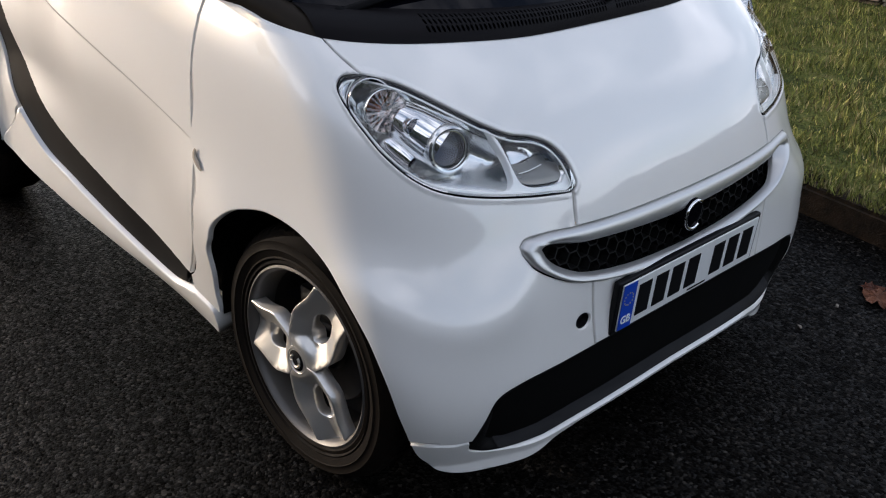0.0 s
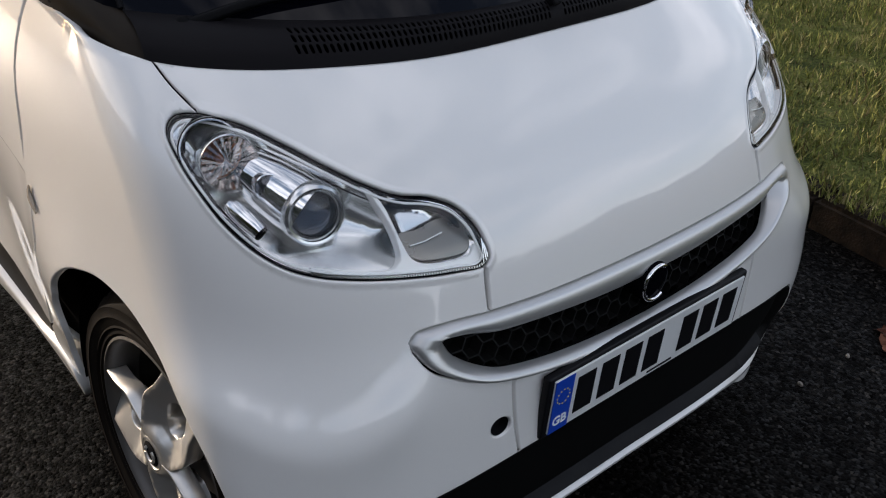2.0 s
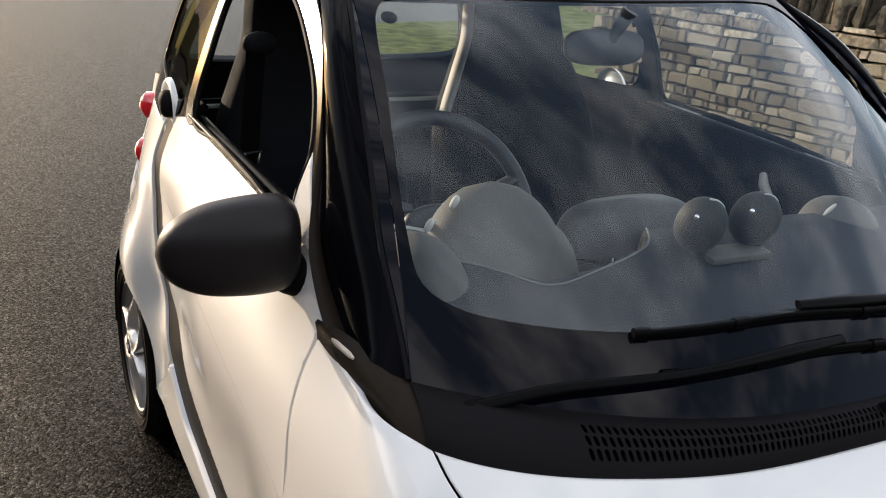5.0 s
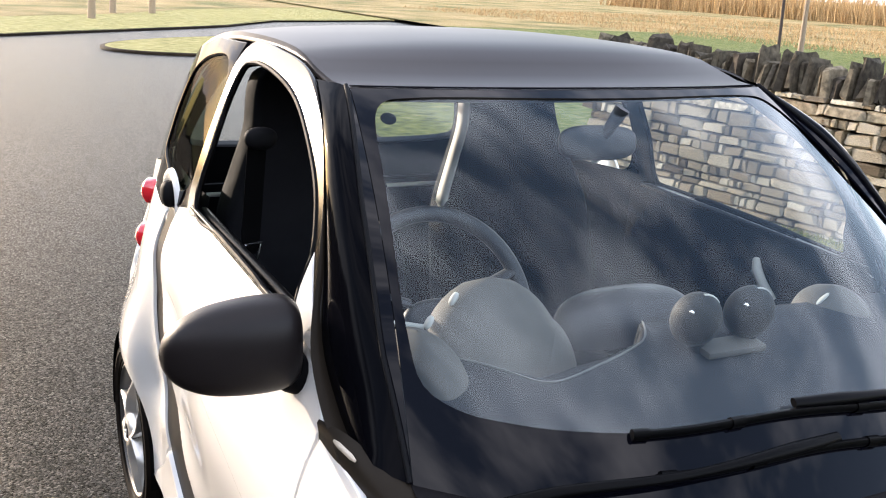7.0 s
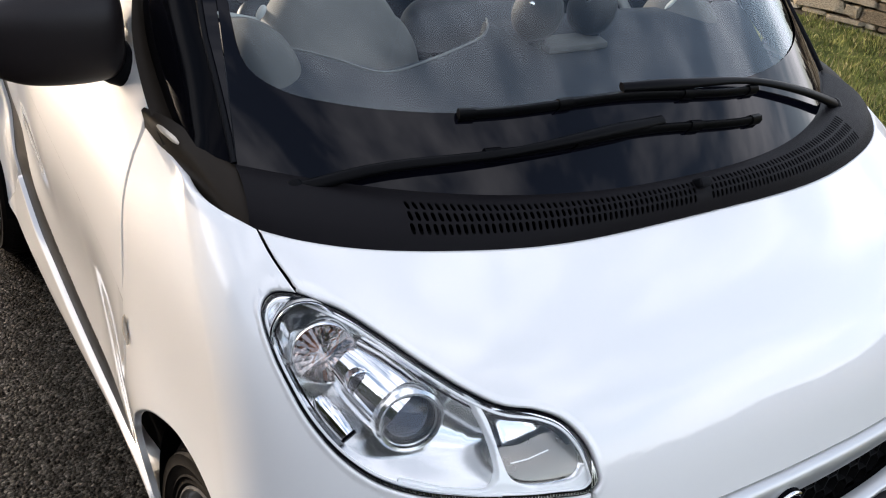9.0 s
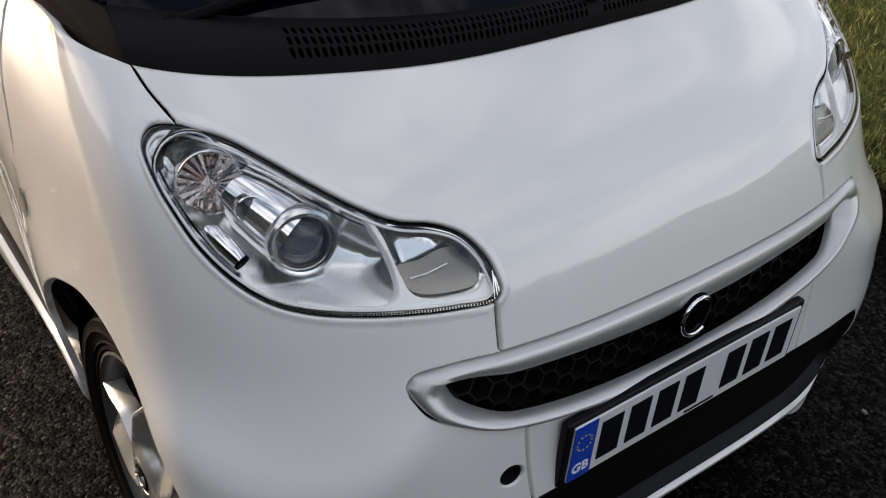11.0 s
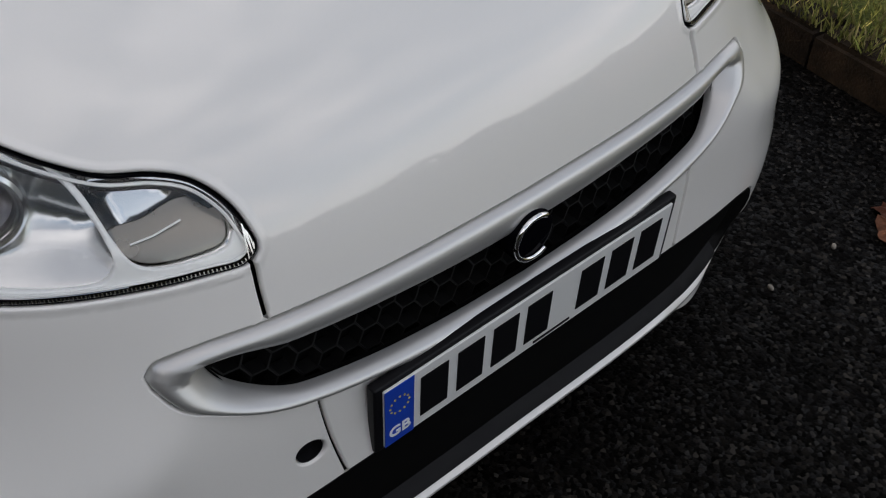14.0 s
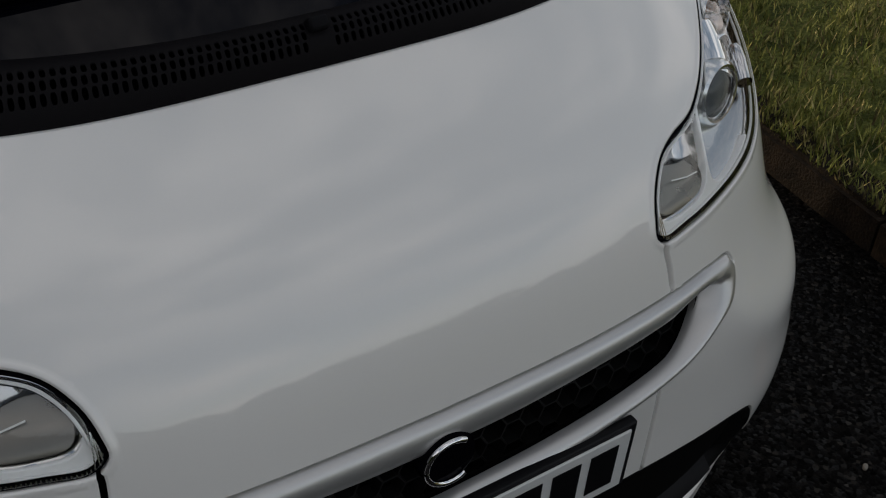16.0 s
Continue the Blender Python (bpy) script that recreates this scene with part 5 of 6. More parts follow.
# ---- door mirrors ----
for s in (-1, 1):
    mir = empty("door_mirror", car, "black plastic door mirror")
    rings, N = [], 44
    prof = [(0.0, 0.004, 0.004), (0.006, 0.030, 0.024), (0.025, 0.058, 0.042), (0.065, 0.082, 0.056), (0.115, 0.092, 0.064), (0.165, 0.094, 0.066), (0.195, 0.090, 0.062), (0.212, 0.078, 0.052), (0.217, 0.060, 0.040)]
    for d, hz, dy in along(curve(prof, 0.004), 30):
        x = 0.896 - d
        ring = []
        for k in range(N):
            a = 2 * math.pi * k / N
            cy, cz = math.copysign(abs(math.cos(a)) ** 0.75, math.cos(a)), math.copysign(abs(math.sin(a)) ** 0.75, math.sin(a))
            front = 1.0 if cy < 0 else 0.45
            ring.append((s * x, 0.955 + dy * cy * front - 0.02 * (d / 0.2), 1.104 + 0.86 * hz * cz + 0.012 * d / 0.2))
        rings.append(ring)
    shell_ob = loft("mirror_shell", [r + r[:1] for r in rings], MIRROR_SHELL, mir, "grained black mirror shell")
    link("mirror_cap", [*rings[-1]], [tuple(range(N))], PLASTIC, mir)
    link("mirror_glass", [(s * x, 0.978, z) for x, z in ((0.70, 1.06), (0.83, 1.06), (0.85, 1.10), (0.83, 1.145), (0.70, 1.150))], [(0, 1, 2, 3, 4)], CHROME, mir, "mirror glass")
    tube("mirror_arm", [(s * 0.705, 0.940, 1.070), (s * 0.685, 0.928, 1.060), (s * 0.664, 0.916, 1.056), (s * 0.640, 0.906, 1.060)], [0.030, 0.031, 0.033, 0.042], PLASTIC, mir, "short black arm", 16, 1.2, (0, 0, 1))

# ---- wipers ----
def on_screen(a, t, lift=0.0):
    q = np.array([[a, t]])
    p = screen(q)[0]
    n = np.cross(screen(q + [0.01, 0])[0] - p, screen(q + [0, 0.01])[0] - p)
    n /= np.linalg.norm(n)
    n = n if n[2] > 0 else -n
    return p + n * lift


def wiper(blade, arm, pivot, label):
    w = empty("wiper", car, label)
    bl = [on_screen(a, t, 0.009) for a, t in along(curve(blade, 0.05), 26)]
    tube("blade", bl, 0.0062, WIPER, w, "flat black wiper blade", 8, 1.5, (0, -0.6, 0.8))
    rb = [on_screen(a, t, 0.004) for a, t in along(curve(blade, 0.05), 26)]
    tube("rubber", rb, 0.0028, WIPER, w, "", 6, 1.6, (0, -0.6, 0.8))
    for f in (0.0, 0.28, 0.72, 1.0):
        i = int(f * 25)
        j = min(i + 1, 25) if i < 25 else i - 1
        d = (bl[j] - bl[i]) / np.linalg.norm(bl[j] - bl[i])
        tube("clip", [bl[i] - d * 0.012, bl[i] + d * 0.012], 0.0085, WIPER, w, "", 8, 1.3, (0, -0.6, 0.8))
    ar = [on_screen(a, t, l) for a, t, l in along(curve(arm, 0.05), 20)]
    r = np.interp(np.linspace(0, 1, 20), [0, 0.2, 0.55, 0.85, 1], [0.011, 0.009, 0.0065, 0.0105, 0.0085])
    tube("arm", ar, r, WIPER, w, "black steel wiper arm", 10, 0.7, (0, -0.6, 0.8))
    lathe("pivot", [(0.0, 0.012), (0.012, 0.011), (0.016, 0.004), (0.017, -0.02)], pose(*on_screen(*pivot), -40), WIPER, w, "round pivot cap", 18, 40)
    return w


wiper([(-0.53, 0.140), (-0.12, 0.158), (0.36, 0.121)], [(0.80, -0.02, 0.020), (0.60, 0.065, 0.020), (0.36, 0.135, 0.018), (0.10, 0.160, 0.018), (-0.10, 0.172, 0.014)], (0.80, -0.02, 0.014), "black wiper across the upper glass")
wiper([(-0.50, 0.070), (-0.10, 0.092), (0.31, 0.066)], [(-0.90, -0.025, 0.012), (-0.74, 0.030, 0.018), (-0.45, 0.070, 0.018), (-0.20, 0.094, 0.018), (-0.02, 0.102, 0.014)], (-0.90, -0.025, 0.010), "black wiper across the lower glass")

st_m = on_screen(-0.895, 0.897, -0.006)
lathe("screen_sticker", [(0.0, 0.001), (0.0145, 0.0008), (0.0155, 0.0)], pose(*st_m, 52) @ Matrix.Diagonal((1.0, 0.8, 1, 1)), WIPER, car, "small dark round sticker inside the glass", 24)

# ---- cabin ----
RIM_X, RIM_Y = (-0.52, -0.478, -0.448, -0.385, -0.325, -0.22, -0.119, -0.088, -0.060, -0.04), (0.99, 0.90, 0.82, 0.755, 0.705, 0.715, 0.738, 0.765, 0.81, 0.92)


def dash_skin(q):
    """Dashboard top: x across, second coordinate 0 at the glass to 1 at the cabin edge."""
    x, t = q[:, 0], q[:, 1]
    front = 0.40 + 0.24 * (np.abs(x) / 0.6) ** 2
    y = front + (0.84 - front) * t
    z = 1.005 + 0.105 * smooth(t * 1.12) - 0.012 * smooth((-0.10 - x) / 0.15) * smooth(t * 1.3) - 0.010 * smooth((np.abs(x) - 0.2) / 0.3)
    # the driver's hollow behind a sharp edge that runs in a V below the instruments
    rim_y = np.interp(x, RIM_X, RIM_Y)
    z = z - 0.065 * smooth((y - rim_y) / 0.020) + 0.006 * smooth((y - rim_y + 0.05) / 0.05) * smooth((0.0 - x) / 0.05)
    z = z - 0.35 * smooth((t - 0.95) / 0.05)
    return np.stack([x, y, z], 1)


dash = empty("dashboard", car, "grey fabric-covered dashboard with round pods")
panel("dash_top", resample([(-0.600, 0.0), (0.600, 0.0), (0.600, 1.0), (-0.600, 1.0)], 0.03), dash_skin, DASH, dash, "grey textured dash top", spacing=0.012, thick=0, edge=0, bend=(0, 0, 1))


def dome(name, m, size, power, lean, material, parent, label=""):
    """A hood that narrows upwards: rings of rounded sections, closed at the top."""
    N, rings = 36, []
    for h in np.linspace(0, 1, 14):
        k = (1 - h ** power) ** (1 / power) if h < 1 else 0.02
        ring = []
        for j in range(N):
            a = 2 * math.pi * j / N
            cx, cy = (math.copysign(abs(v) ** 0.8, v) for v in (math.cos(a), math.sin(a)))
            ring.append(tuple(m @ Vector((size[0] / 2 * k * cx + lean[0] * h, size[1] / 2 * k * cy + lean[1] * h, size[2] * h))))
        rings.append(ring + ring[:1])
    return loft(name, rings, material, parent, label)


def on_dash(x, y):
    front = 0.40 + 0.24 * (abs(x) / 0.6) ** 2
    return dash_skin(np.array([[x, (y - front) / (0.84 - front)]]))[0]


# painted sunlit edge where the dash top breaks off into the driver's hollow
edge_pts = [on_dash(x, y - 0.004) + [0, 0, 0.001] for x, y in along(curve(list(zip(RIM_X, RIM_Y))[2:-1], 0.01), 40)]
tube("dash_edge_glint", edge_pts, 0.0018, DASH_EDGE, dash, "painted highlight along the edge of the dash top", 8)
dome("binnacle", pose(-0.322, 0.885, 1.010), (0.290, 0.175, 0.182), 2.0, (0.0, 0.035, 0), BINNACLE, dash, "domed instrument hood")
dome("binnacle_lobe", pose(-0.240, 0.875, 1.010), (0.150, 0.150, 0.112), 2.4, (0.0, 0.03, 0), BINNACLE, dash, "")
for x, y, z in ((-0.406, 0.895, 1.168), (-0.462, 0.875, 1.138)):
    pillow("hood_nub", pose(x, y, z, 0, 30, 0), (0.012, 0.015, 0.026), PALE, dash, "small pale nub", 2.4, 8, 12)
dome("dash_end", pose(-0.492, 0.815, 1.030, 0, 0, 12), (0.115, 0.20, 0.108), 2.4, (0, 0.03, 0), BINNACLE, dash, "rounded dash end")
dome("dash_end", pose(0.435, 0.805, 1.050, 0, 0, -20), (0.165, 0.14, 0.082), 2.2, (0, 0.02, 0), BINNACLE, dash, "rounded dash end")
# pale sliver shaped as the bright crescent of light on this dash end
pillow("end_glint", pose(0.388, 0.800, 1.112, 0, -46, -20), (0.046, 0.012, 0.007), PALE, dash, "painted glint on the dash end", 2.4, 8, 12)
dome("console_hood", pose(0.035, 0.965, 1.025, 0, 0, 3), (0.345, 0.13, 0.090), 3.2, (0.0, 0.02, 0), DASH_DARK, dash, "rounded centre hood")
for x, turn in ((-0.027, -10), (0.096, -10)):
    pod = pillow("pod", pose(x, 0.705, 1.152, 24, 6, turn), (0.088, 0.084, 0.104), POD, dash, "round dash-top instrument pod", 2.05, 20, 28)
    # rim arc and small ball paint in the highlights on the pod
    ring_m = pose(x, 0.705, 1.152, 24, 6, turn)
    tube("pod_rim_glint", [ring_m @ Vector((0.0435 * math.cos(a), 0.006, 0.0515 * math.sin(a))) for a in np.radians(np.linspace(42, 96, 12))], 0.0022, PALE, dash, "thin painted highlight along the pod's top", 8)
    tube("pod_stalk", [(x + 0.01, 0.705, 1.075), (x + 0.005, 0.705, 1.12)], 0.016, DASH_DARK, dash, "", 12)
    pillow("pod_glint", pose(x - 0.034, 0.680, 1.176), (0.010, 0.010, 0.010), CHROME, dash, "", 2.2, 8, 10)
box("pod_foot", pose(0.045, 0.690, 1.098, 8), (0.135, 0.05, 0.014), BINNACLE, dash, "", 0.006)
sw = empty("steering_wheel", car, "black steering wheel with a pale lower spoke")
c = pose(-0.376, 1.005, 1.105, 65, 0, 0)
lathe("steering_rim", [(0.185 + 0.0155 * math.cos(a), 0.0155 * math.sin(a)) for a in np.linspace(0, 2 * math.pi, 13)], c, DASH_DARK, sw, "leather rim", 56, 80)
pillow("airbag_hub", c @ pose(0, -0.03, 0.0), (0.16, 0.11, 0.05), DASH_DARK, sw, "airbag boss", 2.6)
for a in (20, 160, 270):
    tube("wheel_spoke", [c @ Vector((0.06 * math.cos(radians(a)), 0.06 * math.sin(radians(a)), 0)), c @ Vector((0.18 * math.cos(radians(a)), 0.18 * math.sin(radians(a)), 0))], 0.016, DASH_DARK, sw, "", 8, 0.5)
tube("column_stalk", [(-0.43, 0.94, 1.10), (-0.49, 0.945, 1.115), (-0.55, 0.95, 1.125)], [0.007, 0.006, 0.004], PALE, sw, "pale column stalk", 8)


def seat(x):
    """A one-piece bucket seat: the back narrows into the headrest, with a painted sunlit edge."""
    st = empty("seat", car, "black fabric bucket seat with a built-in headrest")
    pillow("cushion", pose(x, 1.50, 0.60, 8), (0.48, 0.52, 0.16), FABRIC, st, "seat cushion", 3.5)
    shape = curve([(0.56, 0.225, 0.05), (0.62, 0.245, 0.075), (0.90, 0.255, 0.080), (1.08, 0.240, 0.075), (1.20, 0.195, 0.065), (1.30, 0.155, 0.058), (1.40, 0.138, 0.055), (1.44, 0.120, 0.045), (1.46, 0.080, 0.02)], 0.02)
    back = lambda z: 1.78 + 0.22 * (z - 0.56)
    rings = []
    for z, w, d in shape:
        ring = []
        for k in range(28):
            a = 2 * math.pi * k / 28
            cx, cy = (math.copysign(abs(v) ** 0.6, v) for v in (math.cos(a), math.sin(a)))
            wing = 0.030 * smooth(np.array((abs(cx) - 0.6) / 0.4)) * (1 if cy < 0 else 0)
            ring.append((x + w * cx, back(z) + d * cy - float(wing), z))
        rings.append(ring + ring[:1])
    loft("backrest", rings, FABRIC, st, "narrowing backrest with built-in headrest")
    link("backrest_top", rings[-1][:-1], [tuple(range(28))], FABRIC, st)
    # pale band stands in for sunlight along one edge of the seat
    for s in (-1,) if x > 0 else ():
        edge = [(x + s * (w - 0.004), back(z) - 0.45 * d, z) for z, w, d in shape if 1.07 < z < 1.43]
        tube("sunlit_edge", edge, [0.012] + [0.030] * (len(edge) - 2) + [0.012], PALE, st, "broad pale band for the sunlit seat edge", 12, 0.5, (s, 0, 0))


seat(-0.32)
seat(0.30)
mirror = empty("cabin_mirror", car, "dark inside mirror under the roof")
pillow("mirror_body", pose(-0.018, 1.05, 1.403, -8, 0, -8), (0.17, 0.035, 0.070), DASH_DARK, mirror, "", 3)
tube("mirror_stalk", [(0.012, 1.02, 1.475), (-0.012, 1.045, 1.41)], [0.016, 0.010], DASH_DARK, mirror, "", 10)
belt = empty("seat_belt", car, "dark seat belt with a steel tongue")
box("webbing", pose(-0.558, 1.578, 1.215, 8, 0, 10), (0.046, 0.003, 0.30), WIPER, belt, "dark belt webbing", 0)
pillow("belt_guide", pose(-0.555, 1.535, 1.345), (0.075, 0.04, 0.05), PLASTIC, belt, "dark round belt guide", 2.3, 10, 14)
tongue = [(-0.580, 1.562, 1.100), (-0.540, 1.575, 1.100), (-0.547, 1.575, 1.078), (-0.550, 1.578, 1.050), (-0.568, 1.572, 1.050), (-0.571, 1.570, 1.078)]
tube("tongue", tongue + tongue[:1], 0.0035, SATIN, belt, "steel belt tongue", 6)
for s in (-1, 1):
    link("door_card", [(s * 0.628, 0.85, 1.115), (s * 0.628, 1.74, 1.145), (s * 0.60, 1.74, 0.40), (s * 0.60, 0.85, 0.40)], [(0, 1, 2, 3)], FABRIC, car, "dark door trim", smooth=False)
    tube("inner_waist", [(s * 0.640, 0.90, 1.120), (s * 0.640, 1.70, 1.148)], 0.012, WIPER, car, "dark window ledge", 10)
tube("door_pull", [(0.605, 1.125, 0.985), (0.590, 1.150, 1.02), (0.590, 1.175, 1.05), (0.605, 1.195, 1.07)], [0.010, 0.013, 0.013, 0.009], PALE, car, "pale inner door handle", 10)
# pale tube drawn as the lit edge of the luggage cover
tube("lit_cover_edge", [(-0.56, 2.0, 1.118), (0.0, 2.0, 1.119), (0.56, 2.0, 1.118)], 0.006, PALE, car, "pale bar for the lit edge of the luggage cover", 8)
link("cabin_floor", [(-0.62, 0.60, 0.34), (0.62, 0.60, 0.34), (0.62, 2.60, 0.34), (-0.62, 2.60, 0.34)], [(0, 1, 2, 3)], FABRIC, car, smooth=False)
box("bulkhead", pose(0, 0.62, 0.66), (1.20, 0.02, 0.66), FABRIC, car, "", 0)
box("parcel_shelf", pose(0, 2.32, 0.86), (1.16, 0.50, 0.04), FABRIC, car, "dark luggage cover", 0.01)
headliner = panel("headliner", resample([(-0.97, 0.03), (0.97, 0.03), (0.97, 0.98), (-0.97, 0.98)], 0.06), roof, FABRIC, car, "dark roof lining", spacing=0.06, lift=-0.03, thick=0, edge=0, bend=(0, 0, 1))

# ---- ground ----
LINE = Vector((0.148, 0.989, 0))
ACROSS = Vector((0.989, -0.148, 0))
KERB0 = Vector((1.43, 0.0, 0))
WALL0, WALL_LINE, WALL_ACROSS = Vector((4.85, 0.0, 0)), Vector((-0.148, 0.989, 0)), Vector((0.989, 0.148, 0))


def place(along_m, off, z=0.0):
    """A place by its distance along the kerb and off to the verge's side."""
    p = KERB0 + LINE * along_m + ACROSS * off
    return Vector((p.x, p.y, z))


def by_wall(along_m, off, z=0.0):
    """A place by its distance along the wall's face and behind it."""
    p = WALL0 + WALL_LINE * along_m + WALL_ACROSS * off
    return Vector((p.x, p.y, z))


def ground_mat(name, kind):
    m = bpy.data.materials.new(name)
    m.use_nodes = True
    n, ln = m.node_tree.nodes, m.node_tree.links
    b = n["Principled BSDF"]
    co = n.new("ShaderNodeTexCoord")

    def tex(node, scale, **k):
        t = n.new(node)
        t.inputs["Scale"].default_value = scale
        for key, v in k.items():
            t.inputs[key].default_value = v
        ln.new(co.outputs["Object"], t.inputs["Vector"])
        return t

    def ramp(src, *stops):
        r = n.new("ShaderNodeValToRGB")
        e = r.color_ramp.elements
        e[0].position, e[0].color = stops[0][0], (*stops[0][1], 1)
        e[1].position, e[1].color = stops[-1][0], (*stops[-1][1], 1)
        for p, c in stops[1:-1]:
            e.new(p).color = (*c, 1)
        ln.new(src, r.inputs[0])
        return r

    def mix(kind_, fac, a, c):
        x = n.new("ShaderNodeMix")
        x.data_type, x.blend_type = "RGBA", kind_
        x.inputs[0].default_value = fac if isinstance(fac, float) else 0.5
        if not isinstance(fac, float):
            ln.new(fac, x.inputs[0])
        ln.new(a, x.inputs[6])
        ln.new(c, x.inputs[7])
        return x.outputs[2]
    bump = n.new("ShaderNodeBump")
    ln.new(bump.outputs[0], b.inputs["Normal"])
    if kind == "asphalt":
        stones = tex("ShaderNodeTexVoronoi", 125.0)
        fine = tex("ShaderNodeTexNoise", 420.0, Detail=4.0)
        big = tex("ShaderNodeTexNoise", 0.9, Detail=6.0)
        pick = n.new("ShaderNodeSeparateColor")
        ln.new(stones.outputs["Color"], pick.inputs[0])
        c1 = ramp(pick.outputs[0], (0.0, (0.0008, 0.0007, 0.0007)), (0.55, (0.0026, 0.0024, 0.0022)), (0.80, (0.0065, 0.006, 0.0054)), (0.93, (0.012, 0.011, 0.0098)), (1.0, (0.036, 0.033, 0.029)))
        c2 = ramp(big.outputs["Fac"], (0.3, (0.60, 0.60, 0.62)), (0.7, (1.40, 1.37, 1.32)))
        ln.new(mix("MULTIPLY", 1.0, c1.outputs[0], c2.outputs[0]), b.inputs["Base Color"])
        hgt = n.new("ShaderNodeMath")
        hgt.operation = "MULTIPLY_ADD"
        hgt.inputs[1].default_value = -1.2
        ln.new(stones.outputs["Distance"], hgt.inputs[0])
        ln.new(fine.outputs["Fac"], hgt.inputs[2])
        ln.new(hgt.outputs[0], bump.inputs["Height"])
        bump.inputs["Strength"].default_value, bump.inputs["Distance"].default_value = 0.5, 0.0045
        # single stones are polished, the tar between them is dull
        shine = ramp(pick.outputs[1], (0.0, (0.004, 0.004, 0.004)), (0.6, (0.024, 0.024, 0.024)), (0.85, (0.065, 0.065, 0.065)), (1.0, (0.17, 0.17, 0.17)))
        ln.new(shine.outputs[0], b.inputs["Specular IOR Level"])
        b.inputs["Roughness"].default_value = 0.34
    else:
        big, mid, fine = tex("ShaderNodeTexNoise", 0.35, Detail=5.0), tex("ShaderNodeTexNoise", 6.0, Detail=6.0), tex("ShaderNodeTexNoise", 70.0, Detail=5.0)
        if kind == "verge":
            a = ramp(mid.outputs["Fac"], (0.3, (0.05, 0.07, 0.018)), (0.55, (0.16, 0.18, 0.045)), (0.75, (0.28, 0.26, 0.10)))
        elif kind == "field":
            a = ramp(big.outputs["Fac"], (0.32, (0.16, 0.17, 0.06)), (0.5, (0.36, 0.28, 0.13)), (0.68, (0.48, 0.36, 0.18)))
        elif kind == "pale":
            # lawn colours raised and yellowed to carry the low sunlight
            a = ramp(mid.outputs["Fac"], (0.3, (0.24, 0.24, 0.08)), (0.55, (0.40, 0.37, 0.15)), (0.75, (0.52, 0.44, 0.22)))
        else:
            a = ramp(mid.outputs["Fac"], (0.3, (0.09, 0.13, 0.035)), (0.5, (0.17, 0.20, 0.06)), (0.75, (0.27, 0.26, 0.10)))
        f = ramp(fine.outputs["Fac"], (0.3, (0.45, 0.45, 0.42)), (0.7, (1.35, 1.35, 1.3)))
        ln.new(mix("MULTIPLY", 1.0, a.outputs[0], f.outputs[0]), b.inputs["Base Color"])
        ln.new(fine.outputs["Fac"], bump.inputs["Height"])
        bump.inputs["Strength"].default_value, bump.inputs["Distance"].default_value = 1.0, 0.05
        b.inputs["Roughness"].default_value, b.inputs["Specular IOR Level"].default_value = 0.9, 0.15
    return m


ASPHALT, VERGE, FIELD, LAWN, SUNLAWN = (ground_mat(*k) for k in (("tarmac", "asphalt"), ("rough_verge_grass", "verge"), ("dry_field_grass", "field"), ("green_lawn", "lawn"), ("sunlit_lawn", "pale")))


def stone_mat(name, stops, rough=0.85):
    m = bpy.data.materials.new(name)
    m.use_nodes = True
    n, ln = m.node_tree.nodes, m.node_tree.links
    b = n["Principled BSDF"]
    co, info, isl = n.new("ShaderNodeTexCoord"), n.new("ShaderNodeObjectInfo"), n.new("ShaderNodeNewGeometry")
    tone = n.new("ShaderNodeMath")
    tone.operation = "ADD"
    ln.new(info.outputs["Random"], tone.inputs[0])
    ln.new(isl.outputs["Random Per Island"], tone.inputs[1])
    fr = n.new("ShaderNodeMath")
    fr.operation = "FRACT"
    ln.new(tone.outputs[0], fr.inputs[0])
    r = n.new("ShaderNodeValToRGB")
    e = r.color_ramp.elements
    e[0].color, e[1].color = (*stops[0], 1), (*stops[-1], 1)
    for i, c in enumerate(stops[1:-1]):
        e.new((i + 1) / (len(stops) - 1)).color = (*c, 1)
    ln.new(fr.outputs[0], r.inputs[0])
    t1, t2 = n.new("ShaderNodeTexNoise"), n.new("ShaderNodeTexNoise")
    for t, s in ((t1, 22.0), (t2, 140.0)):
        t.inputs["Scale"].default_value, t.inputs["Detail"].default_value = s, 6
        ln.new(co.outputs["Object"], t.inputs["Vector"])
    sp = n.new("ShaderNodeMapRange")
    sp.inputs["From Min"].default_value, sp.inputs["From Max"].default_value = 0.3, 0.7
    sp.inputs["To Min"].default_value, sp.inputs["To Max"].default_value = 0.36, 1.3
    ln.new(t1.outputs["Fac"], sp.inputs["Value"])
    mul = n.new("ShaderNodeVectorMath")
    mul.operation = "SCALE"
    ln.new(r.outputs[0], mul.inputs[0])
    ln.new(sp.outputs[0], mul.inputs["Scale"])
    ln.new(mul.outputs[0], b.inputs["Base Color"])
    bp = n.new("ShaderNodeBump")
    bp.inputs["Strength"].default_value, bp.inputs["Distance"].default_value = 0.8, 0.008
    ln.new(t2.outputs["Fac"], bp.inputs["Height"])
    ln.new(bp.outputs[0], b.inputs["Normal"])
    b.inputs["Roughness"].default_value, b.inputs["Specular IOR Level"].default_value = rough, 0.15
    return m


WALLSTONE = stone_mat("lichened_limestone", [(0.13, 0.10, 0.07), (0.50, 0.43, 0.31), (0.30, 0.24, 0.16), (0.70, 0.63, 0.49), (0.42, 0.34, 0.23), (0.15, 0.115, 0.075)])
